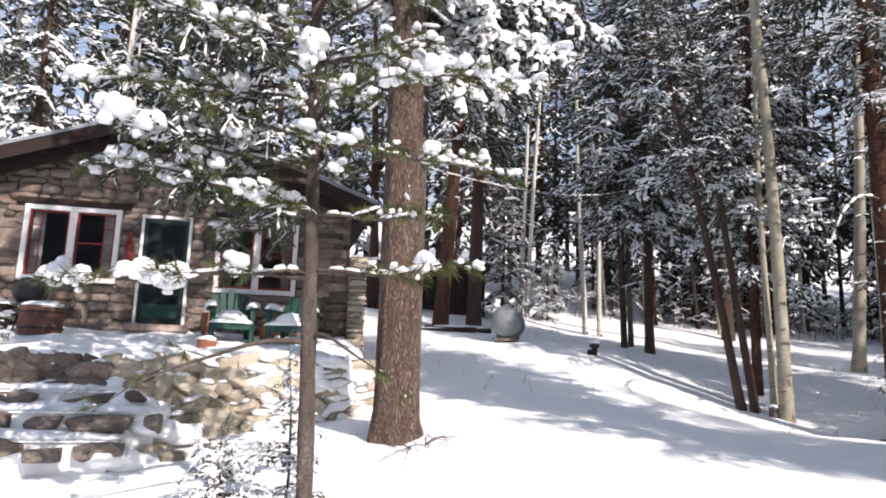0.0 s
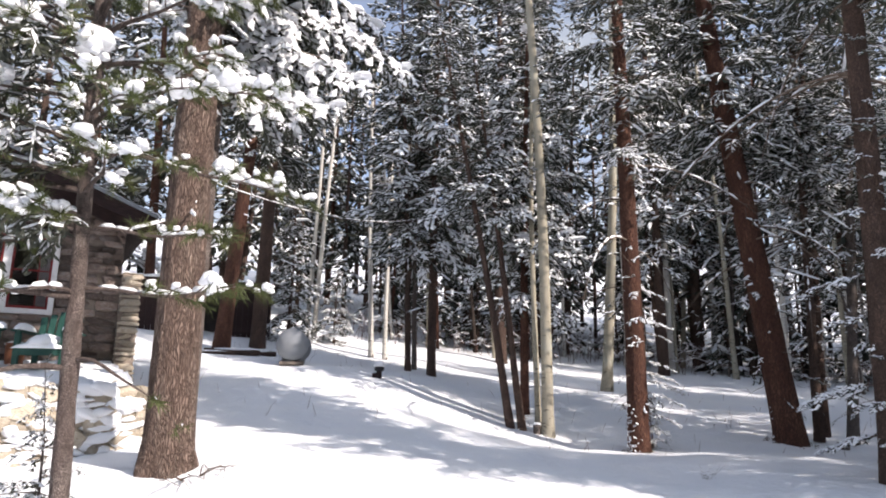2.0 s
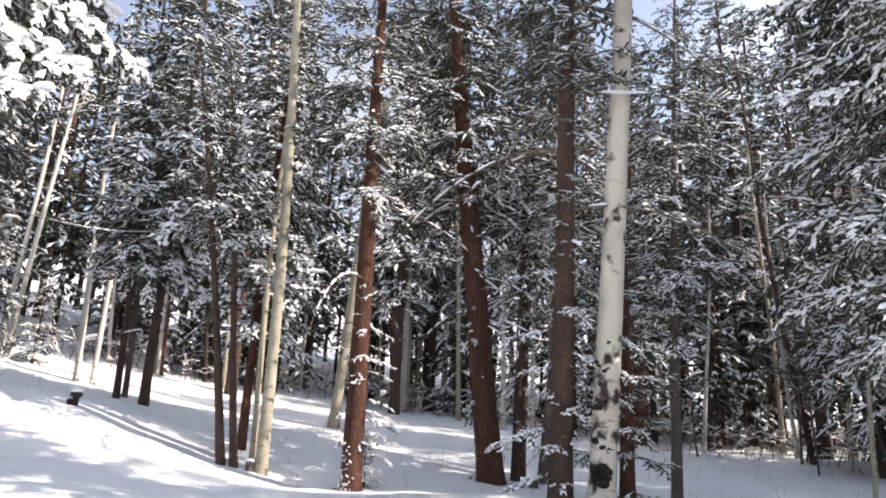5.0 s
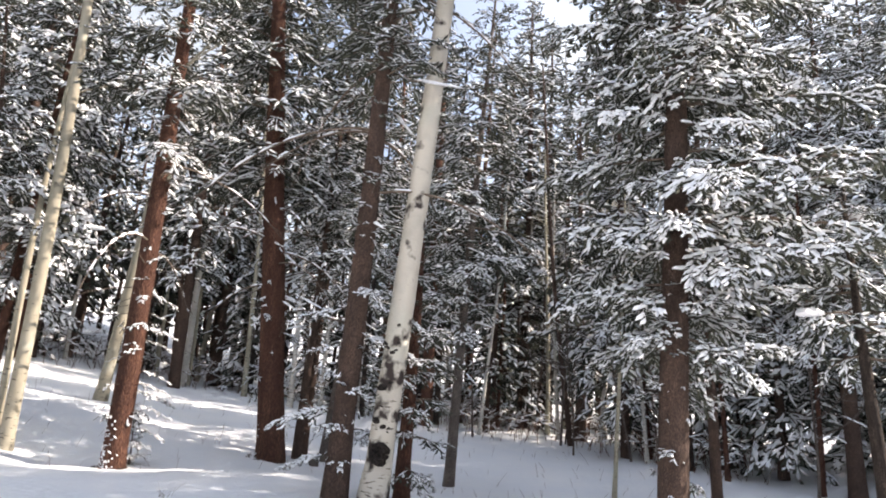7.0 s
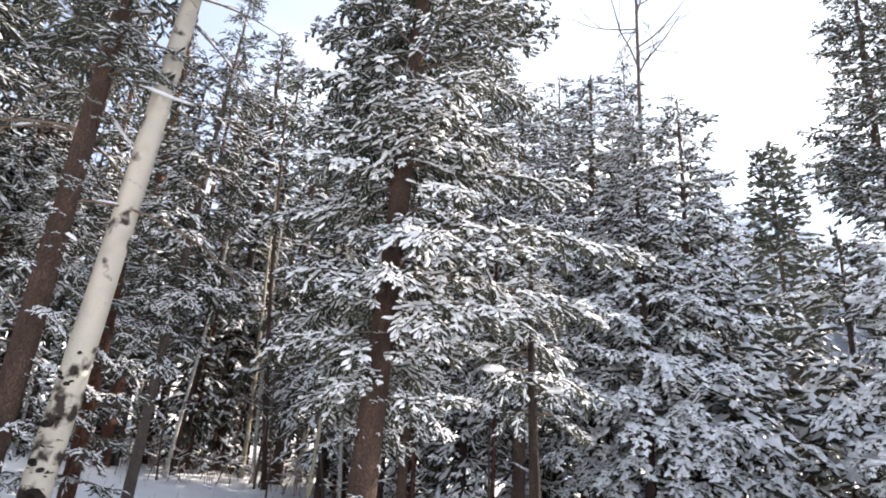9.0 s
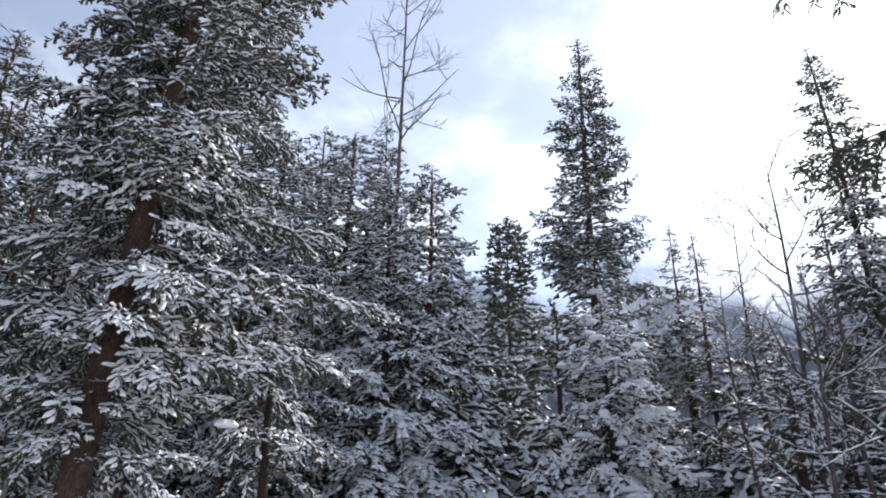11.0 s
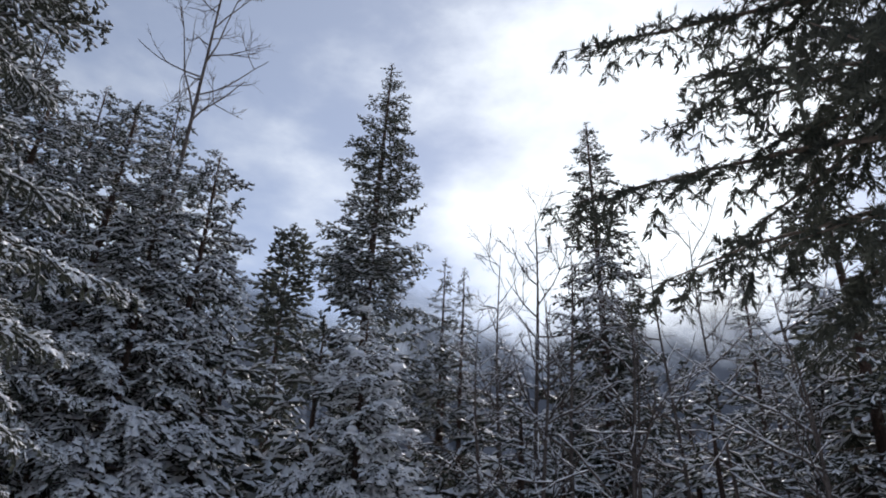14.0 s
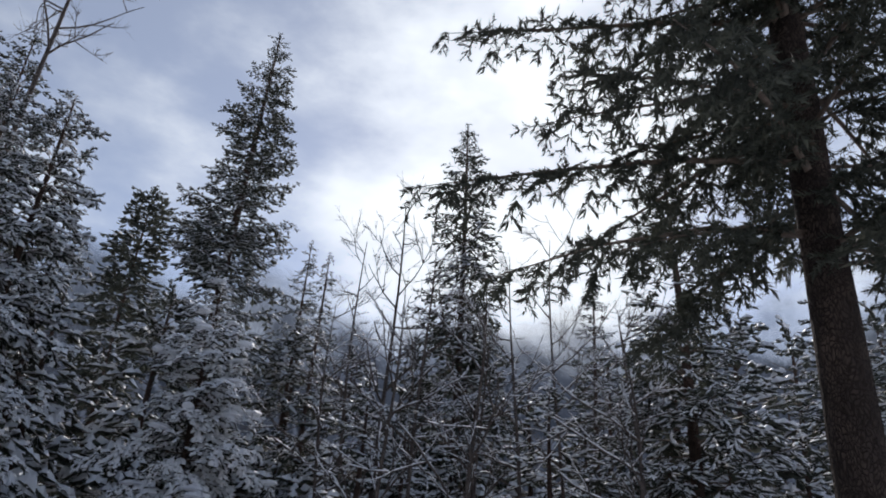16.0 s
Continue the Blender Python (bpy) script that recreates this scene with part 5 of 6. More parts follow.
def behind_cabin():
    """Snow-laden spruces and a pale aspen that rise over the cabin's roof."""
    kinds = []
    for n, (az, d, h, rad) in enumerate(((-33.0, 25.0, 16.0, 2.8), (-21.5, 25.5, 15.0, 2.5))):
        x, y = bearing(az, d)
        kinds.append(spruce(x, y, h, 0.16, rad, 0.8, 330 + n, "bushy spruce heavy with snow behind the cabin", gap=0.52, per=6, fl=0.38, snow=1.25, droop=0.5, load=1.6, pads=0.06, twigs_most=800, group="spruces behind the cabin"))
    for n, (az, d, s, turn) in enumerate(((-40.0, 24.0, 1.0, 100), (-27.5, 28.5, 1.1, 210), (-15.5, 28.0, 1.05, 40), (-9.5, 30.0, 1.0, 150))):
        x, y = bearing(az, d)
        copy_thing(kinds[n % 2], pose(x, y, gz(x, y), 0, 0, turn) @ Matrix.Scale(s, 4))
    bare_tree(*bearing(-28.2, 24.0), 14, 0.13, 335, "pale leafless aspen standing behind the cabin", BARK_ASPEN, (0.02, 0.0), 0.06, forks=9, first=0.5, reach=0.16, sides=8, top=0.3, snow=0.3)
    bare_tree(*bearing(-26.3, 25.5), 9, 0.09, 336, "pale leafless aspen standing behind the cabin", BARK_ASPEN, (-0.02, 0.0), 0.06, forks=9, first=0.45, reach=0.2, sides=8, top=0.3, snow=0.3)


behind_cabin()


# ---------------------------------------------------------------- cabin and terrace
CABIN = pose(-5.13, 12.27, 2.24, 0, 0, 14)          # front wall: x along it, y into the house, z up from the door sill


def box(bm, x0, x1, y0, y1, z0, z1):
    vs = [bm.verts.new((x, y, z)) for x in (x0, x1) for y in (y0, y1) for z in (z0, z1)]
    for q in ((0, 1, 3, 2), (4, 6, 7, 5), (0, 4, 5, 1), (2, 3, 7, 6), (0, 2, 6, 4), (1, 5, 7, 3)):
        bm.faces.new([vs[i] for i in q])
    return vs


def part(name, bm, mat, parent, label="", bevel=0.0, smooth=False):
    if bevel:
        bmesh.ops.bevel(bm, geom=bm.edges[:], offset=bevel, segments=2, affect="EDGES", clamp_overlap=True)
    bmesh.ops.recalc_face_normals(bm, faces=bm.faces[:])
    me = bpy.data.meshes.new(name)
    bm.to_mesh(me)
    bm.free()
    if smooth:
        me.polygons.foreach_set("use_smooth", [True] * len(me.polygons))
    me.materials.append(mat)
    return hang(name, me, parent, label)


def boxes(name, mat, parent, label, *dims, bevel=0.0):
    bm = bmesh.new()
    for d in dims:
        box(bm, *d)
    return part(name, bm, mat, parent, label, bevel)


def prism(bm, outline, y0, y1):
    """An outline in x and z, drawn out from y0 to y1."""
    a = [bm.verts.new((x, y0, z)) for x, z in outline]
    b = [bm.verts.new((x, y1, z)) for x, z in outline]
    bm.faces.new(a[::-1])
    bm.faces.new(b)
    n = len(a)
    for i in range(n):
        bm.faces.new((a[i], a[(i + 1) % n], b[(i + 1) % n], b[i]))


def lathe(bm, profile, seg=20, centre=(0, 0, 0)):
    """A turned shape from (radius, height) pairs."""
    rings = [[bm.verts.new((centre[0] + r * math.cos(6.28319 * j / seg), centre[1] + r * math.sin(6.28319 * j / seg), centre[2] + z)) for j in range(seg)] for r, z in profile]
    for p, q in zip(rings[:-1], rings[1:]):
        for j in range(seg):
            bm.faces.new((p[j], p[(j + 1) % seg], q[(j + 1) % seg], q[j]))
    bm.faces.new(rings[0][::-1])
    bm.faces.new(rings[-1])


def by_object(m, lo, hi):
    """Lets each object that wears m be a little lighter or darker."""
    nt = m.node_tree
    p = nt.nodes["Principled BSDF"]
    info, mr, hsv = nt.nodes.new("ShaderNodeObjectInfo"), nt.nodes.new("ShaderNodeMapRange"), nt.nodes.new("ShaderNodeHueSaturation")
    mr.inputs["To Min"].default_value, mr.inputs["To Max"].default_value = lo, hi
    nt.links.new(info.outputs["Random"], mr.inputs["Value"])
    nt.links.new(mr.outputs["Result"], hsv.inputs["Value"])
    nt.links.new(p.inputs["Base Color"].links[0].from_socket, hsv.inputs["Color"])
    nt.links.new(hsv.outputs["Color"], p.inputs["Base Color"])
    return m


MORTAR = material("mortar", (0.27, 0.225, 0.185), 0.95, [((0.14, 0.11, 0.09), 4.0, 0.4, 0.7)], bump=0.02, bump_scale=20)
STONE = by_object(material("house_stone", (0.28, 0.212, 0.18), 0.9, [((0.42, 0.345, 0.295), 3.0, 0.45, 0.7), ((0.20, 0.14, 0.12), 7.0, 0.52, 0.75), ((0.30, 0.27, 0.25), 1.1, 0.5, 0.7)], bump=0.04, bump_scale=12, spec=0.15), 0.42, 1.35)
STONE_PALE = by_object(material("wall_stone", (0.52, 0.45, 0.35), 0.9, [((0.60, 0.54, 0.45), 3.0, 0.45, 0.7), ((0.24, 0.19, 0.15), 7.0, 0.58, 0.8)], bump=0.03, bump_scale=9, spec=0.15), 0.55, 1.2)
DARK_WOOD = material("dark_wood", (0.020, 0.011, 0.011), 0.85, [((0.036, 0.020, 0.018), 8.0, 0.4, 0.7)], (1, 1, 6), bump=0.006, bump_scale=20)
WHITE_PAINT = material("white_paint", (0.72, 0.71, 0.70), 0.55, [((0.58, 0.56, 0.54), 9.0, 0.5, 0.8)], bump=0.002, bump_scale=40)
RED_PAINT = material("red_paint", (0.22, 0.025, 0.025), 0.5, [((0.14, 0.02, 0.02), 9.0, 0.5, 0.8)], bump=0.002, bump_scale=40)
GREEN_PAINT = material("green_paint", (0.012, 0.055, 0.043), 0.6, [((0.025, 0.08, 0.064), 7.0, 0.5, 0.8)], bump=0.003, bump_scale=40)
DOOR_PAINT = material("door_paint", (0.010, 0.022, 0.020), 0.5, [((0.016, 0.036, 0.031), 7.0, 0.5, 0.8)], bump=0.003, bump_scale=40)
CURTAIN = material("curtain_cloth", (0.42, 0.42, 0.42), 0.9, [((0.30, 0.30, 0.31), 14.0, 0.45, 0.7)], (6, 6, 0.5))
# near-black colour stands for the unlit insides of cabin and shed
UNLIT_ROOM = material("unlit_interior", (0.035, 0.030, 0.030), 0.9, [((0.06, 0.05, 0.045), 2.0, 0.45, 0.7)])
BLACK_IRON = material("black_iron", (0.03, 0.03, 0.033), 0.5, [((0.06, 0.055, 0.05), 8.0, 0.5, 0.8)], metal=0.3)
TUB_WOOD = material("tub_wood", (0.12, 0.055, 0.045), 0.75, [((0.18, 0.09, 0.07), 7.0, 0.45, 0.7)], (5, 5, 0.6), bump=0.004, bump_scale=30)
CLAY = material("terracotta", (0.22, 0.085, 0.045), 0.8, [((0.30, 0.14, 0.08), 8.0, 0.45, 0.75)], bump=0.003, bump_scale=30)
TANK_PAINT = material("tank_paint", (0.23, 0.245, 0.262), 0.95, [((0.19, 0.21, 0.235), 3.0, 0.45, 0.75), ((0.25, 0.27, 0.30), 12.0, 0.6, 0.85)], bump=0.006, bump_scale=16, spec=0.08)
GLASS = bpy.data.materials.new("window_glass")
GLASS.use_nodes = True
_p = GLASS.node_tree.nodes["Principled BSDF"]
_p.inputs["Transmission Weight"].default_value, _p.inputs["Roughness"].default_value, _p.inputs["IOR"].default_value = 1.0, 0.03, 1.45


def stone_mesh(seed, mat, power=0.55, points=22):
    """A split stone: the hull of points scattered over a rough block, with flat broken faces."""
    rng = np.random.default_rng(seed)
    v = unit(rng.normal(0, 1, (points, 3)))
    v = np.sign(v) * np.abs(v) ** power
    v = v / np.abs(v).max(axis=0)
    bm = bmesh.new()
    for p in v:
        bm.verts.new(p)
    hull = bmesh.ops.convex_hull(bm, input=bm.verts[:])
    bmesh.ops.delete(bm, geom=[e for e in hull["geom_interior"] + hull["geom_unused"] if isinstance(e, bmesh.types.BMVert)], context="VERTS")
    bmesh.ops.triangulate(bm, faces=bm.faces[:])
    me = bpy.data.meshes.new("stone")
    bm.to_mesh(me)
    bm.free()
    me.materials.append(mat)
    return me


STONE_DARK = by_object(material("step_stone", (0.19, 0.155, 0.135), 0.9, [((0.28, 0.24, 0.21), 3.0, 0.45, 0.7), ((0.10, 0.085, 0.075), 7.0, 0.55, 0.8)], bump=0.03, bump_scale=9, spec=0.15), 0.7, 1.25)
STONES_DARK = [stone_mesh(s + 80, STONE_DARK, 0.62) for s in range(6)]
STONES = [stone_mesh(s + 40, STONE, 0.5, 26) for s in range(10)]
STONES_PALE = [stone_mesh(s + 60, STONE_PALE, 0.6, 20) for s in range(10)]


def lay_stones(parent, meshes, spans, row, width, y, depth, seed, gap=0.012, proud=0.02, join_above=99.0):
    """Courses of rough stones. spans(z0, z1) gives the free stretches of x for a course."""
    rng = np.random.default_rng(seed)
    z = spans(None, None)
    top, z = z[1], z[0]
    high = []                                           # courses past counting, under the eaves
    while z < top - 0.05:
        hh = min(row * rng.uniform(0.6, 1.5), top - z)
        for x0, x1 in spans(z, z + hh):
            x = x0
            while x < x1 - 0.04:
                w = min(width * rng.uniform(0.55, 1.5), x1 - x)
                if x1 - x - w < 0.08:
                    w = x1 - x
                me = meshes[rng.integers(0, len(meshes))]
                m = pose(x + w / 2, y + rng.normal(0, proud), z + hh / 2, rng.normal(0, 3), rng.normal(0, 4), rng.normal(0, 3)) @ Matrix.Diagonal((w / 2 - gap + 0.012, depth, hh / 2 - gap + 0.012, 1))
                if z < join_above:
                    hang("stone", me, parent).matrix_basis = m
                else:
                    v, f = np.zeros(len(me.vertices) * 3), np.zeros(len(me.polygons) * 3, int)
                    me.vertices.foreach_get("co", v)
                    me.polygons.foreach_get("vertices", f)
                    k = np.array(m)
                    high.append((v.reshape(-1, 3) @ k[:3, :3].T + k[:3, 3], f))
                x += w
        z += hh
    if high:
        hang("gable_stone", mesh_of("gable_stone", high, meshes[0].materials[0]), parent, "shaded stonework under the roof", kind="stuff")


def lay_rubble(parent, meshes, x0, x1, z0, z1, y, seed, small=0.07, large=0.19, depth=0.11, tries=2600, lean=0.0):
    """Fieldstones of all sizes packed without courses, large ones first."""
    rng = np.random.default_rng(seed)
    done = []
    for i in range(tries):
        r = large - (large - small) * (i / tries) ** 0.7
        x, z = rng.uniform(x0, x1), rng.uniform(z0, z1)
        if any((x - a) ** 2 + ((z - b) * 1.25) ** 2 < (0.66 * (r + q)) ** 2 for a, b, q in done):
            continue
        done.append((x, z, r))
        s = hang("stone", meshes[rng.integers(0, len(meshes))], parent)
        s.matrix_basis = pose(x, y + lean * (z - z0) + rng.normal(0, 0.03), z, rng.normal(0, 8), rng.uniform(-28, 28), rng.normal(0, 10)) @ Matrix.Diagonal((r * rng.uniform(0.95, 1.25), depth * rng.uniform(0.8, 1.3), r * rng.uniform(0.68, 0.95), 1))
    return done


ROOF_SLOPE, PEAK_X, PEAK_Z = 0.37, -0.10, 3.70


def roof_z(x):
    return PEAK_Z - ROOF_SLOPE * abs(x - PEAK_X)


HOLES = ((-2.36, -0.79, 0.68, 2.02), (-0.44, 0.43, -0.02, 1.99), (0.87, 2.35, 0.62, 2.02))


def snow_slab(name, parent, outline_fn, n, m, thick, seed, label="", mat=None):
    """A soft sheet of snow over a patch: outline_fn(u, v) gives the point below it."""
    rng = np.random.default_rng(seed)
    u, v = np.meshgrid(np.linspace(0, 1, n), np.linspace(0, 1, m), indexing="ij")
    base = np.array([[outline_fn(a, b) for b in u[0] * 0 + v[0]] for a in u[:, 0]], float)
    edge = np.minimum(np.minimum(u, 1 - u) * 5, np.minimum(v, 1 - v) * 5).clip(0, 1)
    hgt = thick * (0.35 + 0.65 * np.sin(edge * 1.57)) * (1 + 0.22 * rng.normal(0, 1, u.shape))
    top = base.copy()
    top[..., 2] += hgt
    rim = rng.normal(0, 0.012, base.shape)
    top[..., :2] += rim[..., :2]
    vv = np.concatenate([top.reshape(-1, 3), base.reshape(-1, 3) + np.array([0, 0, 0.004])])
    f = grid_faces(n, m)
    k = n * m
    ring = [i * m for i in range(n)] + [(n - 1) * m + j for j in range(1, m)] + [i * m + m - 1 for i in range(n - 2, -1, -1)] + [j for j in range(m - 2, 0, -1)]
    side = []
    for a, b in zip(ring, ring[1:] + ring[:1]):
        side += [(a, b, b + k), (a, b + k, a + k)]
    me = mesh_of(name, [(vv, np.concatenate([f, f[:, ::-1] + k, np.array(side)]))], mat or SNOW)
    ob = hang(name, me, parent, label)
    return ob


def window(parent, x0, x1, z0, z1):
    w = hang("window", None, parent, "white-framed casement window with red sashes")
    t, mid = 0.085, (x0 + x1) / 2
    boxes("frame", WHITE_PAINT, w, "white wooden frame", (x0, x0 + t, -0.10, 0.10, z0, z1), (x1 - t, x1, -0.10, 0.10, z0, z1), (x0 + t, x1 - t, -0.10, 0.10, z1 - t, z1), (x0 + t, x1 - t, -0.12, 0.10, z0, z0 + t), bevel=0.006)
    boxes("mullion", WHITE_PAINT, w, "white wooden mullion", (mid - 0.06, mid + 0.06, -0.09, 0.09, z0 + t, z1 - t), bevel=0.006)
    for k, (a, b) in enumerate(((x0 + t, mid - 0.06), (mid + 0.06, x1 - t))):
        outer = a + 0.19 if k == 0 else b - 0.19
        c = 0.035
        za, zb = z0 + t, z1 - t
        bars = [(a, a + c, -0.05, 0.0, za, zb), (b - c, b, -0.05, 0.0, za, zb), (a + c, b - c, -0.05, 0.0, zb - c, zb), (a + c, b - c, -0.05, 0.0, za, za + 0.05)]
        boxes("sash", RED_PAINT, w, "red-painted sash", *bars, bevel=0.003)
        o0, o1 = (a + c, outer) if k == 0 else (outer, b - c)
        bars = [(outer - 0.008, outer + 0.008, -0.042, -0.012, za + 0.05, zb - c)] + [(o0, o1, -0.040, -0.014, za + (zb - za) * q, za + (zb - za) * q + 0.016) for q in (0.28, 0.52, 0.76)]
        if k == 1:
            bars.append((a + c, outer - 0.008, -0.042, -0.012, za + (zb - za) * 0.52, za + (zb - za) * 0.52 + 0.022))
        boxes("muntin", RED_PAINT, w, "thin red glazing bars", *bars)
        g = boxes("pane", GLASS, w, "clear window glass", (a + c, b - c, -0.028, -0.022, za + 0.05, zb - c))
        g.visible_shadow = False
        bm = bmesh.new()
        n = 7
        xs = np.linspace(o0 - 0.01, o1 + 0.03, n)
        prism(bm, [(x, za) for x in xs] + [(x, zb) for x in xs[::-1]], 0.07, 0.085)
        part("curtain", bm, CURTAIN, w, "pale gathered curtain")


def build_cabin():
    h = new("stone_cabin")
    h.matrix_basis = CABIN
    tagged(h, "small brown stone cabin with a low snowy gable roof", "cabin")
    # front wall, built round its three openings and up into the gable
    zb, L, R = -1.3, -3.6, 3.35
    cuts = [L, *[q for a in HOLES for q in a[:2]], R]
    for i, (a, b) in enumerate(zip(cuts[:-1], cuts[1:])):
        if i % 2 == 0:
            boxes("wall_pier", MORTAR, h, "", (a, b, 0, 0.3, zb, 2.02))
        else:
            q = HOLES[i // 2]
            boxes("wall_base", MORTAR, h, "", (a, b, 0, 0.3, zb, q[2]))
            if q[3] < 2.02:
                boxes("wall_head", MORTAR, h, "", (a, b, 0, 0.3, q[3], 2.02))
    bm = bmesh.new()
    prism(bm, [(L, 2.02), (R, 2.02), (R, roof_z(R) - 0.02), (PEAK_X, PEAK_Z - 0.02), (L, roof_z(L) - 0.02)], 0, 0.3)
    front = part("front_wall", bm, MORTAR, h, "rubble stone front wall and gable")

    def spans(z0, z1):
        if z0 is None:
            return -0.75, 3.2
        lo, hi = L, R
        if z1 > roof_z(R):
            lim = (PEAK_Z - 0.05 - z1) / ROOF_SLOPE
            lo, hi = max(L, PEAK_X - lim), min(R, PEAK_X + lim)
        free = [(lo, hi)]
        for a, b, c, d in HOLES:
            if z1 > c + 0.02 and z0 < d - 0.02:
                free = [q for x0, x1 in free for q in ((x0, min(x1, a - 0.01)), (max(x0, b + 0.01), x1)) if q[1] - q[0] > 0.05]
        return free
    lay_stones(front, STONES, spans, 0.135, 0.32, -0.01, 0.055, 3, gap=0.008, proud=0.03, join_above=1.95)
    boxes("side_wall", MORTAR, h, "", (L, L + 0.3, 0.3, 6.5, zb, roof_z(L)))
    boxes("side_wall", MORTAR, h, "", (R - 0.3, R, 0.3, 6.5, zb, roof_z(R)))
    boxes("rear_wall", MORTAR, h, "", (L, R, 6.5, 6.8, zb, 2.3))
    # floor and lining painted near-black so the room behind the glass looks unlit
    boxes("room_floor", UNLIT_ROOM, h, "", (L + 0.3, R - 0.3, 0.3, 6.5, -0.3, -0.02))
    boxes("room_lining", UNLIT_ROOM, h, "near-black lining standing for the unlit room", (L + 0.3, R - 0.3, 2.6, 2.7, -0.02, 2.3), (L + 0.3, R - 0.3, 0.3, 2.6, 2.3, 2.36))
    # corner pier of stacked flat stones
    pier = boxes("pier", MORTAR, h, "pier of stacked flat stones", (R, R + 0.30, -0.28, 0.1, zb, 1.4))
    lay_stones(pier, STONES_PALE, lambda a, b: (-1.0, 1.45) if a is None else [(R - 0.02, R + 0.34)], 0.11, 0.6, -0.22, 0.13, 8)
    # roof
    for s in (-1, 1):
        ex = PEAK_X + s * 3.85
        bm = bmesh.new()
        prism(bm, [(PEAK_X, PEAK_Z), (ex, roof_z(ex)), (ex, roof_z(ex) + 0.10), (PEAK_X, PEAK_Z + 0.10)], -0.70, 7.0)
        roof = part("roof", bm, DARK_WOOD, h, "dark board roof")
        bm = bmesh.new()
        prism(bm, [(PEAK_X, PEAK_Z - 0.16), (ex, roof_z(ex) - 0.16), (ex, roof_z(ex) + 0.115), (PEAK_X, PEAK_Z + 0.115)], -0.74, -0.702)
        part("fascia", bm, DARK_WOOD, roof, "dark weathered barge board")
        bm = bmesh.new()
        prism(bm, [(PEAK_X, PEAK_Z - 0.30), (ex, roof_z(ex) - 0.30), (ex, roof_z(ex) - 0.05), (PEAK_X, PEAK_Z - 0.05)], -0.40, -0.36)
        part("inner_board", bm, DARK_WOOD, roof, "dark board under the eave")
        bm = bmesh.new()
        prism(bm, [(PEAK_X, PEAK_Z + 0.075), (ex, roof_z(ex) + 0.075), (ex, roof_z(ex) + 0.135), (PEAK_X, PEAK_Z + 0.135)], -0.765, -0.742)
        part("drip_edge", bm, TANK_PAINT, roof, "pale grey metal drip edge")
        for q in range(5):
            x = PEAK_X + s * (0.35 + q * 0.8)
            bm = bmesh.new()
            prism(bm, [(x - 0.05, roof_z(x - 0.05) - 0.13), (x + 0.05, roof_z(x + 0.05) - 0.13), (x + 0.05, roof_z(x + 0.05) - 0.004), (x - 0.05, roof_z(x - 0.05) - 0.004)], -0.66, 0.0)
            part("rafter", bm, DARK_WOOD, roof)
        tagged(snow_slab("roof_snow", roof, lambda u, v, s=s, ex=ex: (PEAK_X + (ex - PEAK_X) * u, -0.73 + 7.6 * v, roof_z(PEAK_X + (ex - PEAK_X) * u) + 0.12), 26, 26, 0.10, 5 + s, "thin snow on the roof"))
    bm = bmesh.new()
    prism(bm, [(-1.15, roof_z(-1.15) - 0.16), (0.95, roof_z(0.95) - 0.16), (PEAK_X, PEAK_Z - 0.14)], -0.09, -0.065)
    part("gable_board", bm, DARK_WOOD, h, "dark boarded gable tip")
    # lamp in the gable
    lamp = hang("gable_lamp", None, h, "round pale lamp in the gable")
    bm = bmesh.new()
    lathe(bm, [(0.05, -0.02), (0.13, 0.02), (0.15, 0.10), (0.11, 0.17), (0.04, 0.20)], 18)
    ob = part("lamp_globe", bm, WHITE_PAINT, lamp, smooth=True)
    ob.matrix_basis = pose(-0.08, -0.12, 3.38, 90, 0, 0)
    boxes("bracket", BLACK_IRON, lamp, "", (-0.12, -0.04, -0.12, -0.08, 3.22, 3.5))
    # screen door
    d = hang("screen_door", None, h, "dark green screen door in a white frame")
    a, b = HOLES[1][:2]
    boxes("frame", WHITE_PAINT, d, "white door frame", (a, a + 0.05, -0.08, 0.12, 0.0, 1.98), (b - 0.05, b, -0.08, 0.12, 0.0, 1.98), (a + 0.05, b - 0.05, -0.08, 0.12, 1.92, 1.98), bevel=0.005)
    x0, x1 = a + 0.053, b - 0.053
    boxes("stile", DOOR_PAINT, d, "blackish green door stiles and rails", (x0, x0 + 0.07, -0.05, -0.01, 0.02, 1.915), (x1 - 0.07, x1, -0.05, -0.01, 0.02, 1.915), (x0 + 0.07, x1 - 0.07, -0.05, -0.01, 1.83, 1.915), (x0 + 0.07, x1 - 0.07, -0.05, -0.01, 0.80, 0.84), (x0 + 0.07, x1 - 0.07, -0.05, -0.01, 0.02, 0.12), bevel=0.003)
    boxes("kick_panel", GREEN_PAINT, d, "green lower panel", (x0 + 0.07, x1 - 0.07, -0.04, -0.02, 0.12, 0.36), bevel=0.003)
    screen = material("insect_screen", (0.014, 0.016, 0.018), 0.85, [((0.024, 0.030, 0.032), 5.0, 0.45, 0.75)], spec=0.05)
    boxes("screen", screen, d, "dark insect screen", (x0 + 0.07, x1 - 0.07, -0.035, -0.025, 0.86, 1.83), (x0 + 0.07, x1 - 0.07, -0.035, -0.025, 0.36, 0.78))
    boxes("door_handle", BLACK_IRON, d, "", (x1 - 0.055, x1 - 0.02, -0.085, -0.05, 0.90, 1.02), bevel=0.006)
    boxes("sill", STONE, d, "stone door sill", (a - 0.1, b + 0.1, -0.30, -0.081, -0.14, -0.01), bevel=0.02)
    window(h, *HOLES[0])
    window(h, *HOLES[2])
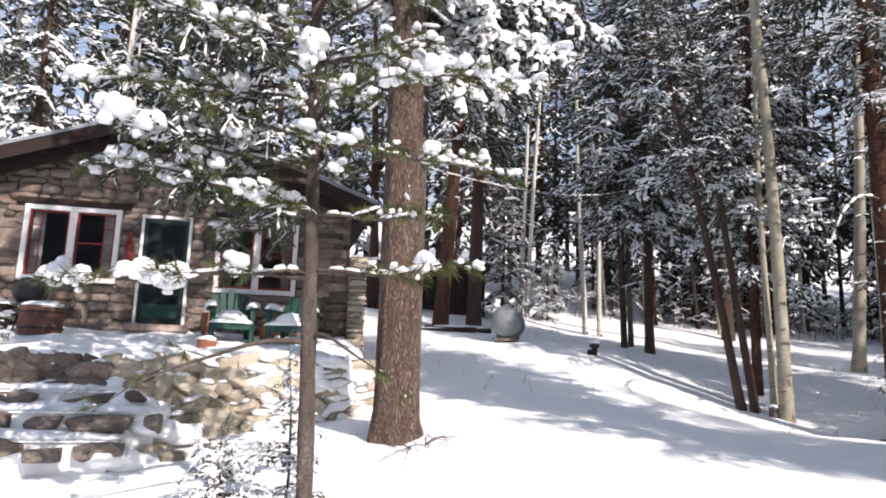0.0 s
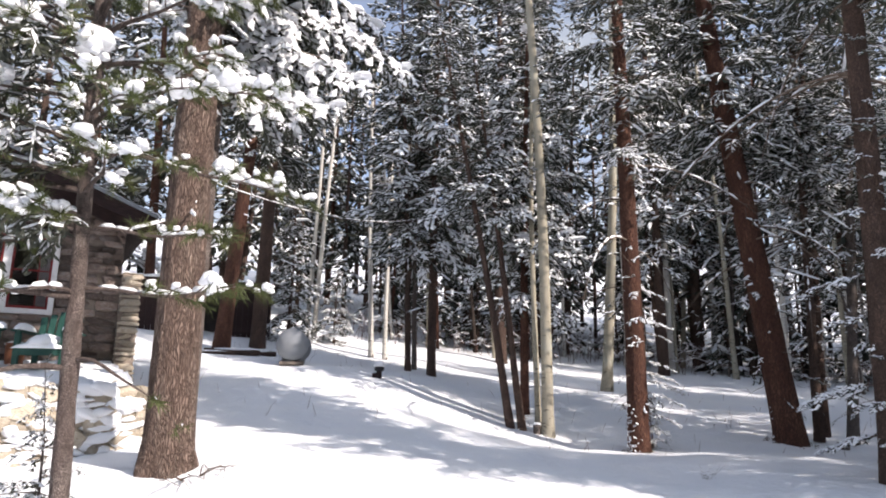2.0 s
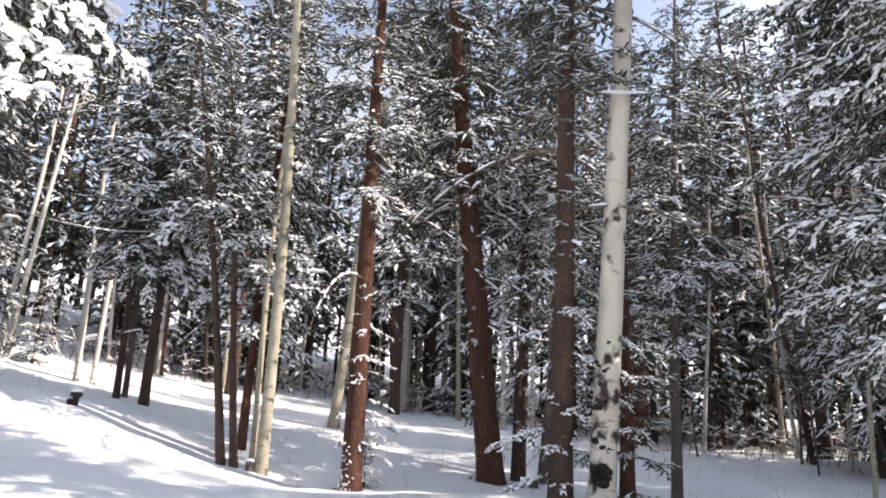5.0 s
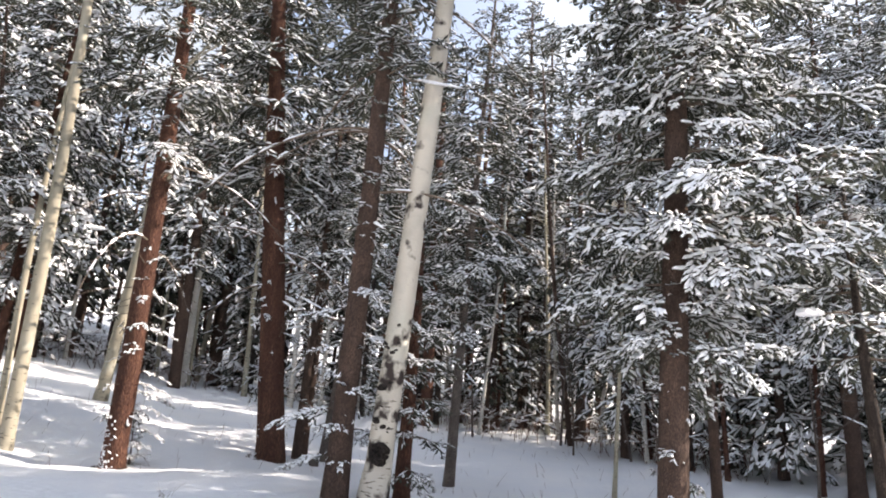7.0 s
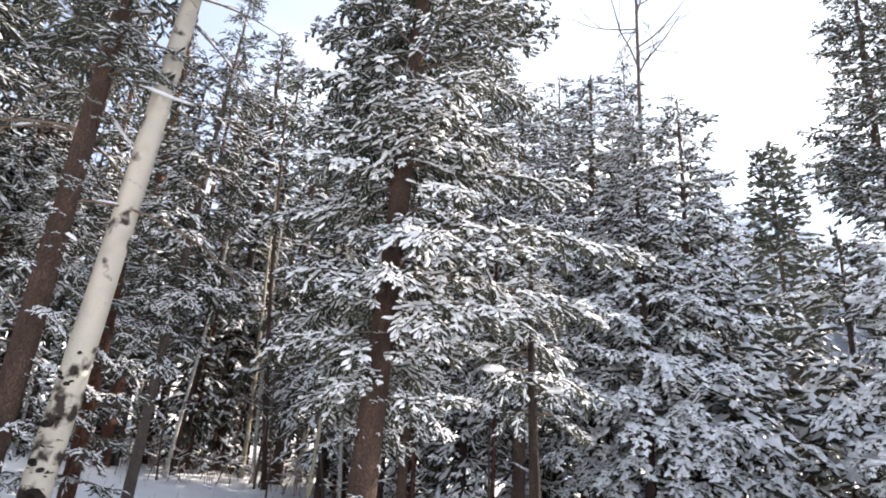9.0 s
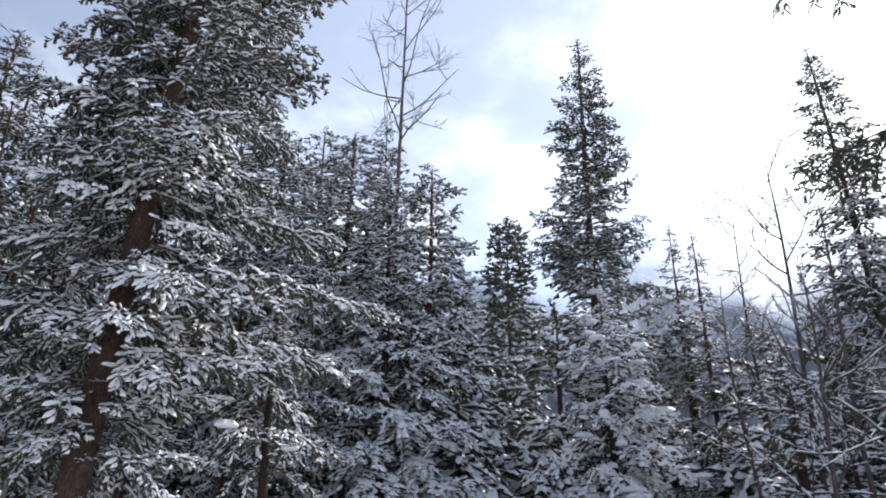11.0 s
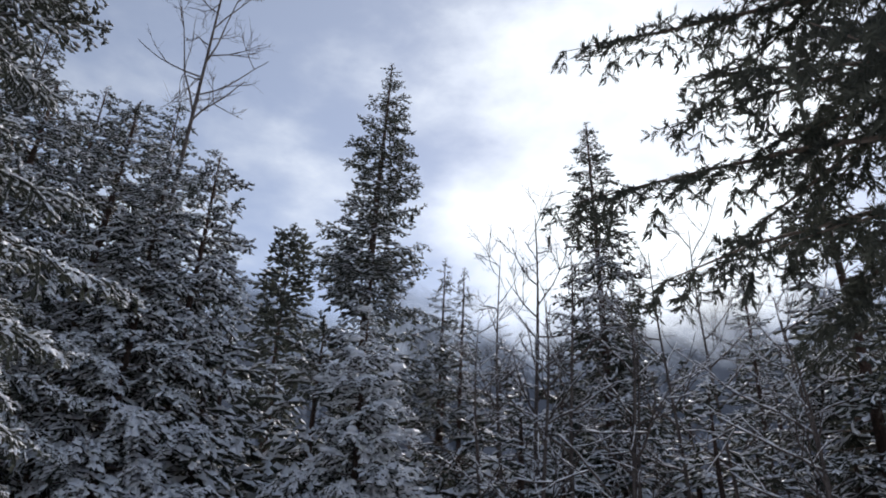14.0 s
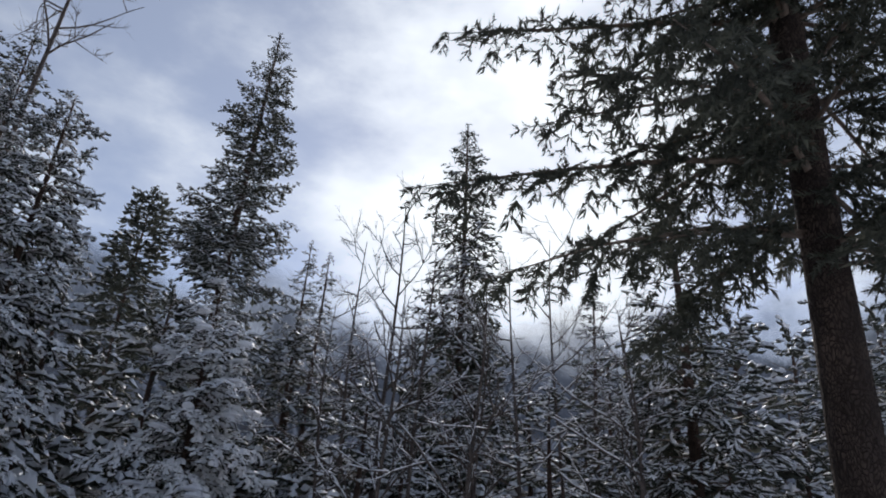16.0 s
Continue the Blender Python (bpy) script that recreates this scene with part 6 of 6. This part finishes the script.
    for (p, q, _, z) in (HOLES[0], HOLES[2]):
        boxes("lintel", DARK_WOOD, h, "dark timber lintel", (p - 0.15, q + 0.15, -0.085, -0.01, z + 0.015, z + 0.13), bevel=0.008)


build_cabin()


def at_cabin(x, y, z, rz=0):
    return CABIN @ pose(x, y, z, 0, 0, rz)


def deck_z(x, y):
    """Height of the terrace's snow, local to the cabin."""
    return -0.13 + 0.17 * (y + 0.05) + 0.02 * math.sin(x * 2.3 + y) + 0.06 * max(0.0, min(1.0, (x - 1.2) / 2)) * min(1.0, -y / 2.5) * 3.0


def build_terrace():
    t = new("terrace")
    t.matrix_basis = CABIN
    tagged(t, "raised stone terrace covered in smooth snow", "terrace", kind="structure")
    n, m = 60, 40
    u, v = np.meshgrid(np.linspace(-4.6, 3.32, n), np.linspace(-3.02, 0.0, m), indexing="ij")
    rng = np.random.default_rng(3)
    z = np.vectorize(deck_z)(u, v) + rng.normal(0, 0.008, u.shape) + 0.03 * np.sin(u * 5.1 + 2 * np.sin(v * 4)) * np.sin(v * 3.7)
    z = z - 0.06 * np.exp(-((v + 3.02) / 0.12) ** 2)
    top = np.stack([u, v, z], -1).reshape(-1, 3)
    low = top.copy()
    low[:, 2] = -2.3
    k = n * m
    ring = [i * m for i in range(n)] + [(n - 1) * m + j for j in range(1, m)] + [i * m + m - 1 for i in range(n - 2, -1, -1)] + [j for j in range(m - 2, 0, -1)]
    side = []
    for a, b in zip(ring, ring[1:] + ring[:1]):
        side += [(a, b, b + k), (a, b + k, a + k)]
    hang("deck_snow", mesh_of("deck_snow", [(np.concatenate([top, low]), np.concatenate([grid_faces(n, m), np.array(side)]))], SNOW_GROUND), t)
    w = new("retaining_wall")
    w.matrix_basis = CABIN
    tagged(w, "rough pale fieldstone retaining wall dusted with snow", "wall")
    boxes("wall_core", material("pale_mortar", (0.50, 0.45, 0.38), 0.95, [((0.36, 0.31, 0.26), 4.0, 0.4, 0.7)], bump=0.02, bump_scale=20), w, "", (-4.6, 3.25, -3.18, -3.03, -2.3, -0.80), (3.325, 3.42, -3.1, -0.4, -2.3, -0.75))

    stones = lay_rubble(w, STONES_PALE, -0.1, 3.3, -1.72, -0.66, -3.235, 12, small=0.05, large=0.20, depth=0.13, tries=6000, lean=0.04)
    stones += lay_rubble(w, STONES, -3.5, -0.1, -1.3, -0.66, -3.21, 14, large=0.16, depth=0.13)
    side_ob = hang("side_face", None, w)
    side_ob.matrix_basis = pose(3.42, 0, 0, 0, 0, 90)
    lay_rubble(side_ob, STONES_PALE, -3.15, -0.5, -1.6, -0.66, 0.0, 13, tries=900)
    caps = []
    for i, (x, zz, r) in enumerate(stones):
        if rng.random() < 0.34 + 0.3 * (zz > -0.85):
            caps.append(scatter(BALLS[i % 5], [(x + rng.normal(0, 0.03), -3.30 + 0.04 * (zz + 1.72), zz + r * 0.66)], [(1, rng.normal(0, 0.2), rng.normal(0, 0.2))], [(r * rng.uniform(0.5, 0.95), rng.uniform(0.06, 0.10), r * rng.uniform(0.18, 0.34))]))
    for i in range(75):                                 # drifts plastered over the stones towards the pine
        x = 3.35 - 1.5 * rng.random() ** 1.8
        zz = rng.uniform(-1.7, -0.62)
        caps.append(scatter(BALLS[i % 5], [(x, -3.28 - rng.uniform(0, 0.08) + 0.04 * (zz + 1.72), zz)], [(1, rng.normal(0, 0.15), rng.normal(0, 0.25))], [(rng.uniform(0.08, 0.26), rng.uniform(0.05, 0.10), rng.uniform(0.03, 0.12))]))
    hang("snow_cap", mesh_of("snow_cap", caps, SNOW), w, "snow caught on the stones", kind="stuff")


build_terrace()


def build_steps():
    s = new("stone_steps")
    s.matrix_basis = CABIN
    tagged(s, "broad fieldstone steps with snow on each tread", "steps")
    rng = np.random.default_rng(6)
    courses = ((-3.30, -1.02, -0.84, 0.10), (-3.66, -1.24, -1.06, 0.36), (-4.12, -1.50, -1.28, 0.78), (-4.62, -1.80, -1.56, 0.40))
    for i, (y, z0, z1, right) in enumerate(courses):
        back = (-3.05, -3.3, -3.66, -4.12)[i]
        step = boxes("step", SNOW, s, "", (-4.4, right - 0.1, y + 0.07, back + 0.12, z0 - 0.5, z1 - 0.005))
        x = -3.5
        while x < right - 0.1:                          # single boulders with snow drifted between them
            wd = rng.uniform(0.16, 0.42)
            if x + 2 * wd > right + 0.1:
                wd = max(0.12, (right - x) / 2)
            hh = (z1 - z0) * rng.uniform(0.36, 0.58)
            st = hang("stone", STONES_DARK[rng.integers(0, len(STONES_DARK))], step)
            st.matrix_basis = pose(x + wd, y + rng.normal(0, 0.05), (z0 + z1) / 2 + rng.normal(0, 0.02), rng.normal(0, 5), rng.normal(0, 6), rng.normal(0, 8)) @ Matrix.Diagonal((wd, rng.uniform(0.12, 0.2), hh, 1))
            x += 2 * wd + rng.choice([0.0, 0.04, 0.15])
        drift = [scatter(BALLS_FINE[(i + k) % 5], [(right - 0.12 + 0.16 * k, y + 0.10 + 0.14 * k, z0 + 0.02 - 0.06 * k)], [(1, 0.3 * k, 0)], [(0.26, 0.22, 0.17)]) for k in range(3)]
        hang("snow_drift", mesh_of("snow_drift", drift, SNOW), step, "snow drifted round the end of the step")
        tagged(snow_slab("tread_snow", step, lambda u, v, y=y, back=back, z1=z1, right=right: (-4.4 + (right - 0.02 + 4.4) * u, y + 0.03 + (back + 0.02 - y) * v, z1 - 0.02 + 0.03 * v), 60, 8, 0.085, 50 + i, "soft snow on the tread"))
    # upright block of snow on the wall's end, and stones lying beside the steps
    for i, (x, y, z, a, b, c) in enumerate(((0.95, -4.25, -1.62, 0.16, 0.11, 0.07), (0.70, -4.05, -1.52, 0.20, 0.14, 0.11), (1.35, -3.75, -1.55, 0.12, 0.10, 0.06))):
        st = new("loose_stone", STONES_PALE[i])
        st.matrix_basis = at_cabin(x, y, gz(*(at_cabin(x, y, 0).translation.xy)) - 2.24 + c * 0.5, 20 * i) @ Matrix.Diagonal((a, b, c, 1))
        tagged(st, "loose fieldstone lying in snow by the steps", "stone", "loose stones")


build_steps()


def cap(parent, x, y, z, a, b, c, seed, name="snow_cap"):
    v, f = BALLS_FINE[seed % 5]
    v = v * np.array([a, b, c])
    v[:, 2] = np.maximum(v[:, 2], 0)
    return hang(name, mesh_of(name, [(v + np.array([x, y, z]), f)], SNOW), parent, "white snow cap")


def garden_chair(x, y, rz, first=None):
    m = at_cabin(x, y, deck_z(x, y) - 0.02, rz)
    if first:
        return copy_thing(first, m)
    c = new("garden_chair")
    c.matrix_basis = m
    tagged(c, "green slatted wooden garden chair heaped with snow", "chair", "terrace chairs")
    for sx in (-1, 1):
        boxes("leg", GREEN_PAINT, c, "", (sx * 0.31 - 0.04, sx * 0.31 + 0.04, -0.42, -0.36, 0, 0.54), bevel=0.006)
        boxes("leg", GREEN_PAINT, c, "", (sx * 0.29 - 0.04, sx * 0.29 + 0.04, 0.20, 0.26, 0, 0.54), bevel=0.006)
        boxes("arm", GREEN_PAINT, c, "", (sx * 0.33 - 0.07, sx * 0.33 + 0.07, -0.46, 0.28, 0.542, 0.566), bevel=0.006)
        cap(c, sx * 0.33, -0.15, 0.566, 0.10, 0.36, 0.12, 1 + sx)
    bm = bmesh.new()
    for i in range(5):
        box(bm, -0.27, 0.27, -0.42 + i * 0.12, -0.32 + i * 0.12, 0.36 - i * 0.025, 0.38 - i * 0.025)
    part("seat", bm, GREEN_PAINT, c)
    boxes("apron", GREEN_PAINT, c, "", (-0.27, 0.27, -0.44, -0.425, 0.20, 0.36), bevel=0.004)
    for i in range(5):
        b = boxes("back_slat", GREEN_PAINT, c, "", (-0.048, 0.048, -0.012, 0.012, 0, 0.66 - 0.05 * abs(i - 2)), bevel=0.005)
        b.matrix_basis = pose((i - 2) * 0.108, 0.16, 0.30, -20, (i - 2) * 2.5, 0)
    boxes("back_rail", GREEN_PAINT, c, "", (-0.29, 0.29, 0.265, 0.295, 0.52, 0.58), bevel=0.004)
    cap(c, 0, -0.18, 0.36, 0.31, 0.30, 0.17, 3)
    cap(c, 0, -0.43, 0.30, 0.33, 0.06, 0.09, 2)
    return c


chair = garden_chair(1.30, -1.15, 8)
garden_chair(2.35, -1.35, -22, chair)


def tub(x, y, r, h, label, mat, name, cap_h=0.09):
    t = new(name)
    t.matrix_basis = at_cabin(x, y, deck_z(x, y) - 0.03)
    tagged(t, label, "planter")
    bm = bmesh.new()
    lathe(bm, [(r * 0.9, 0), (r * 0.96, h * 0.3), (r, h * 0.95), (r * 1.02, h), (r * 0.93, h), (r * 0.9, h - 0.04)], 26)
    part("body", bm, mat, t, smooth=False)
    if mat == TUB_WOOD:
        for z in (0.2, 0.75):
            bm = bmesh.new()
            lathe(bm, [(r * 0.97, h * z), (r * 1.015, h * z), (r * 1.015, h * z + 0.03), (r * 0.97, h * z + 0.03)], 26)
            part("hoop", bm, BLACK_IRON, t, "dark iron hoop")
    cap(t, 0, 0, h - 0.02, r * 1.02, r * 1.02, cap_h + 0.02, 2)
    return t


tub(-1.62, -0.95, 0.33, 0.46, "brown wooden half-barrel planter with snow on top", TUB_WOOD, "barrel_planter")
tub(1.90, -0.45, 0.14, 0.34, "orange clay flower pot against the wall", CLAY, "flower_pot", 0.03)
tub(0.86, -0.40, 0.10, 0.42, "tall orange clay pot against the wall", CLAY, "flower_pot", 0.02)
tub(1.0, -1.75, 0.15, 0.14, "low brick-red clay bowl filled with snow", CLAY, "flower_bowl", 0.07)


def kettle_grill():
    g = new("kettle_grill")
    g.matrix_basis = at_cabin(-1.95, -0.55, deck_z(-1.95, -0.55) - 0.02)
    tagged(g, "black round kettle grill with snow on its lid", "grill")
    bm = bmesh.new()
    lathe(bm, [(0.05, 0.42), (0.17, 0.46), (0.25, 0.56), (0.27, 0.66), (0.27, 0.68), (0.24, 0.78), (0.15, 0.87), (0.04, 0.90)], 22)
    part("bowl", bm, BLACK_IRON, g, smooth=True)
    for k in range(3):
        a = k * 2.094
        v, f = tube([(0.12 * math.cos(a), 0.12 * math.sin(a), 0.47), (0.26 * math.cos(a), 0.26 * math.sin(a), 0.0)], [0.014, 0.014], 8)
        hang("leg", mesh_of("leg", [(v, f)], BLACK_IRON), g)
    cap(g, 0.02, 0, 0.80, 0.18, 0.18, 0.15, 4)


kettle_grill()


def snowy_bench():
    b = new("bench")
    b.matrix_basis = at_cabin(-2.75, -0.85, deck_z(-2.75, -0.85) - 0.02, 4)
    tagged(b, "dark wooden bench buried under a snow slab", "bench")
    boxes("bench_seat", DARK_WOOD, b, "", (-0.75, 0.62, -0.22, 0.22, 0.43, 0.48), bevel=0.008)
    for x in (-0.65, 0.5):
        boxes("leg", DARK_WOOD, b, "", (x, x + 0.07, -0.18, 0.18, 0, 0.43), bevel=0.006)
    snow_slab("snow_cap", b, lambda u, v: (-0.77 + 1.41 * u, -0.24 + 0.48 * v, 0.48), 16, 7, 0.10, 9, "white snow cap")


snowy_bench()


def ristra():
    r = new("chilli_string")
    r.matrix_basis = at_cabin(-0.60, -0.10, 1.62)
    tagged(r, "hanging string of dark red chillies on the wall", "decoration")
    rng = np.random.default_rng(17)
    parts = []
    for i in range(44):
        z = -0.6 * i / 44
        a = rng.uniform(3.3, 6.1)
        d = np.array([math.cos(a) * 0.9, math.sin(a) * 0.5, -0.9])
        parts.append(tube([np.array([0, 0, z]), np.array([0, 0, z]) + d * 0.06, np.array([0, 0, z]) + d * 0.10], [0.012, 0.016, 0.004], 5))
    hang("chilli", mesh_of("chilli", parts, RED_PAINT), r, kind="stuff")
    hang("cord", mesh_of("cord", [tube([(0, 0, 0.08), (0, 0, -0.3), (0, 0, -0.6)], [0.006] * 3, 5)], DARK_WOOD), r)


ristra()


# ---------------------------------------------------------------- things in the clearing
def gas_tank():
    t = new("gas_tank")
    x, y = 1.74, 18.55
    z = gz(x, y)
    t.matrix_basis = pose(x, y, z, 0, 0, 79)
    tagged(t, "grey propane tank on short legs standing in snow", "tank")
    bm = bmesh.new()
    r, l = 0.41, 0.55
    prof = [(0.02, -l - 0.30), (0.16, -l - 0.28), (0.29, -l - 0.21), (0.38, -l - 0.10), (r, -l), (r, -l * 0.3), (r, l * 0.3), (r, l), (0.38, l + 0.10), (0.29, l + 0.21), (0.16, l + 0.28), (0.02, l + 0.30)]
    lathe(bm, prof, 32)
    b = part("shell", bm, TANK_PAINT, t, smooth=True)
    b.matrix_basis = pose(0, 0, 0.46, 0, 90, 0)
    for q in (-l, l):
        bm = bmesh.new()
        lathe(bm, [(r - 0.01, q - 0.012), (r + 0.006, q - 0.012), (r + 0.006, q + 0.012), (r - 0.01, q + 0.012)], 32)
        w = part("weld_seam", bm, TANK_PAINT, t)
        w.matrix_basis = pose(0, 0, 0.46, 0, 90, 0)
    bm = bmesh.new()
    lathe(bm, [(0.16, 0.80), (0.16, 0.90), (0.13, 0.94), (0.05, 0.96)], 20)
    part("hatch", bm, TANK_PAINT, t, "domed valve hatch", smooth=True)
    for q in (-0.45, 0.45):
        boxes("leg", TANK_PAINT, t, "", (q - 0.04, q + 0.04, -0.26, 0.26, -0.05, 0.22), bevel=0.01)
    boxes("block", MORTAR, t, "dark block under the tank", (-0.62, -0.3, -0.3, 0.3, -0.06, 0.03), bevel=0.008)


gas_tank()


def dark_shed():
    s = new("shed")
    s.matrix_basis = pose(-1.1, 25.3, gz(-1.1, 25.3), 0, 0, 2)
    tagged(s, "low dark wooden shed with snow on its roof", "shed")
    rng = np.random.default_rng(8)
    for i in range(26):
        x = -2.6 + i * 0.2
        if 13 <= i <= 18:
            continue
        boxes("board", DARK_WOOD, s, "", (x, x + 0.19, 0.0, 0.03 + rng.uniform(0, 0.012), -0.3, 1.75))
    boxes("inner_wall", UNLIT_ROOM, s, "", (-2.6, 2.6, 0.9, 1.0, -0.3, 1.75), (-2.6, -2.5, 0.04, 0.9, -0.3, 1.75), (2.5, 2.6, 0.04, 0.9, -0.3, 1.75))
    boxes("roof", DARK_WOOD, s, "dark board roof", (-2.85, 2.85, -0.4, 3.2, 1.75, 1.87), bevel=0.01)
    snow_slab("roof_snow", s, lambda u, v: (-2.9 + 5.8 * u, -0.44 + 3.6 * v, 1.87), 30, 16, 0.16, 61, "thick snow on the roof")


dark_shed()


def garden_post():
    p = new("garden_post")
    p.matrix_basis = pose(3.71, 16.9, gz(3.71, 16.9) - 0.02)
    tagged(p, "short dark post with a snow-capped head", "post")
    boxes("shaft", DARK_WOOD, p, "", (-0.06, 0.06, -0.06, 0.06, 0, 0.24), bevel=0.012)
    boxes("head", BLACK_IRON, p, "", (-0.11, 0.11, -0.10, 0.10, 0.18, 0.30), bevel=0.02)
    boxes("block", DARK_WOOD, p, "", (-0.17, -0.065, -0.05, 0.05, 0, 0.14), bevel=0.015)
    cap(p, 0, 0, 0.29, 0.16, 0.15, 0.15, 1)


garden_post()


def stump(x, y, r, h, label):
    s = new("tree_stump")
    s.matrix_basis = pose(x, y, gz(x, y))
    tagged(s, label, "stump")
    hang("wood", mesh_of("wood", [tube([(0, 0, -0.1), (0, 0, h * 0.5), (0, 0, h)], [r * 1.15, r, r], 12, 0.05, 3)], BARK_GREY), s)
    cap(s, 0, 0, h - 0.01, r * 1.1, r * 1.1, 0.06, 2)


stump(6.62, 13.95, 0.08, 0.20, "small cut stump with snow beside the clump")
stump(12.2, 11.2, 0.11, 0.16, "low cut stump with snow on top")


def rope():
    """A snow-crusted line strung between two trees."""
    a, b = Vector((-0.3, 8.5, 4.15)), Vector((5.75, 19.2, 7.05))
    pts = []
    for i in range(25):
        t = i / 24
        p = a.lerp(b, t)
        p.z -= 0.35 * 4 * t * (1 - t)
        pts.append(p)
    r = new("rope")
    tagged(r, "thin rope strung between trees, crusted with snow", "rope")
    hang("line", mesh_of("line", [tube([tuple(p) for p in pts], [0.008] * 25, 5)], BARK_GREY), r)
    white = [scatter(LUMPS[i % 4], [pts[i] + Vector((0, 0, 0.004))], [pts[i + 1] - pts[i]], [(0.56, 0.085, 0.10)]) for i in range(24)]
    hang("snow_crust", mesh_of("snow_crust", white, SNOW), r, kind="stuff")


rope()


def log(x, y, l, r, rz, label):
    o = new("fallen_log")
    o.matrix_basis = pose(x, y, gz(x, y) + r * 0.6, 0, 0, rz)
    tagged(o, label, "log")
    hang("stem", mesh_of("stem", [tube([(-l / 2, 0, 0), (0, 0.03, 0.01), (l / 2, 0, 0)], [r, r * 0.95, r * 0.85], 10, 0.05, 4)], BARK_SPRUCE), o)
    v, f = scatter(BALLS_FINE[1], [(0, 0, r * 0.75)], [(1, 0, 0)], [(l * 0.45, r * 0.8, r * 0.5)])
    hang("snow_cap", mesh_of("snow_cap", [(v, f)], SNOW), o, "white snow cap")


log(0.2, 21.0, 1.6, 0.10, 10, "brown fallen log beside the red trunk")
log(0.9, 21.6, 1.2, 0.09, -15, "brown fallen log beside the red trunk")
log(-0.6, 20.6, 1.8, 0.06, 5, "thin fallen pole half buried in snow")
log(14.6, 3.9, 0.8, 0.12, 40, "dark rotten log poking out of snow")


def brush():
    """Red-brown stems and dry weeds at the edge of the woods."""
    rng = np.random.default_rng(14)
    wood, white = [], []
    for i in range(1250):
        if i < 950:
            az = rng.uniform(8, 80)
            d = wood_edge(az) + rng.uniform(-1.0, 6.5)
        else:
            az, d = rng.uniform(-12, 80), rng.uniform(13, 24)
        x, y = bearing(az, d)
        l = rng.uniform(0.4, 1.5) if i < 950 else rng.uniform(0.1, 0.35)
        z = gz(x, y)
        a = rng.uniform(0, 6.28)
        e = np.array([math.cos(a), math.sin(a), 0]) * l * rng.uniform(0.1, 0.9)
        p = np.array([x, y, z - 0.03])
        q = p + e * 0.5 + np.array([0, 0, l * 0.6])
        wood.append(tube([p, q, p + e + np.array([0, 0, l])], [0.012 if l > 0.4 else 0.004, 0.008 if l > 0.4 else 0.003, 0.002], 3, cap=False))
        if l > 0.4:
            for _ in range(4):
                b = a + rng.normal(0, 1.6)
                f = q + np.array([math.cos(b), math.sin(b), rng.uniform(0, 0.6)]) * l * rng.uniform(0.2, 0.6)
                wood.append(tube([q, f], [0.006, 0.003], 3, cap=False))
                if rng.random() < 0.5:
                    white.append(scatter(LUMPS[i % 4], [q], [f - q], [(np.linalg.norm(f - q), 0.15, 0.2)]))
    m = material("brush_stem", (0.13, 0.070, 0.055), 0.85, [((0.22, 0.16, 0.12), 3.0, 0.45, 0.7)])
    b = tagged(new("brush"), "leafless red-brown brush and dry weeds at the woods' edge", "brush", kind="stuff")
    hang("stemwork", mesh_of("stemwork", wood, m), b, kind="stuff")
    hang("snow_load", mesh_of("snow_load", white, SNOW), b, kind="stuff")


brush()


def bare_shrub(x, y, n, l, seed, label, r=0.007, up=1.1, side=(0, 6.28)):
    rng = np.random.default_rng(seed)
    t = thing("bare_shrub", x, y, gz(x, y), label, "shrub")
    wood = []
    for _ in range(n):
        a = rng.uniform(*side)
        out = np.array([math.cos(a), math.sin(a), 0])
        ll = l * rng.uniform(0.5, 1.2)
        pts = [out * ll * 0.7 * s + np.array([0, 0, -0.03 + ll * (up * s - 0.68 * up * s * s)]) + rng.normal(0, 0.012, 3) for s in np.linspace(0, 1, 7)]
        wood.append(tube(pts, r * np.linspace(1, 0.3, 7), 4, cap=False))
        for _ in range(2):
            k = rng.integers(2, 6)
            q = pts[k] + rng.normal(0, 0.12, 3)
            wood.append(tube([pts[k], q], [r * 0.5, r * 0.25], 3, cap=False))
    hang("stemwork", mesh_of("stemwork", wood, WOOD_TWIG), t, kind="stuff")


bare_shrub(-0.36, 8.10, 4, 1.5, 3, "bare trailing shrub stems below the pine", 0.009, 0.22, (4.4, 5.3))
bare_shrub(-0.20, 8.12, 4, 0.7, 4, "bare arching shrub stems below the pine", 0.008, 0.6, (4.2, 6.6))
bare_shrub(11.6, 3.6, 9, 0.5, 5, "dry bare weeds standing in the snow", 0.004)
bare_shrub(6.3, 5.2, 6, 0.25, 6, "dry bare weeds standing in the snow", 0.003)
bare_shrub(6.0, 7.6, 6, 0.22, 7, "dry bare weeds standing in the snow", 0.003)


def juniper(x, y, z, seed, label):
    t = new("juniper_bush")
    t.matrix_basis = at_cabin(x, y, z)
    tagged(t, label, "bush")
    path = np.array([(0, 0, -0.1), (0, 0, 0.2), (0.05, 0, 0.5)])
    limbs, need, white = spruce_crown(path, 0.02, 0.75, seed, gap=0.10, per=7, fl=0.15, snow=1.0, droop=0.25, rise=0.25, load=1.7, pads=0.35, twigs_most=900, limb=0.01)
    hang("boughwork", mesh_of("boughwork", limbs, WOOD_TWIG), t, kind="stuff")
    hang("crown", mesh_of("crown", need, NEEDLE_PINE, False), t, kind="stuff")
    hang("snow_load", mesh_of("snow_load", white, SNOW), t, "thick snow on the bush", kind="stuff")


juniper(-2.1, -2.2, -0.45, 71, "low juniper bush sagging under snow on the terrace")
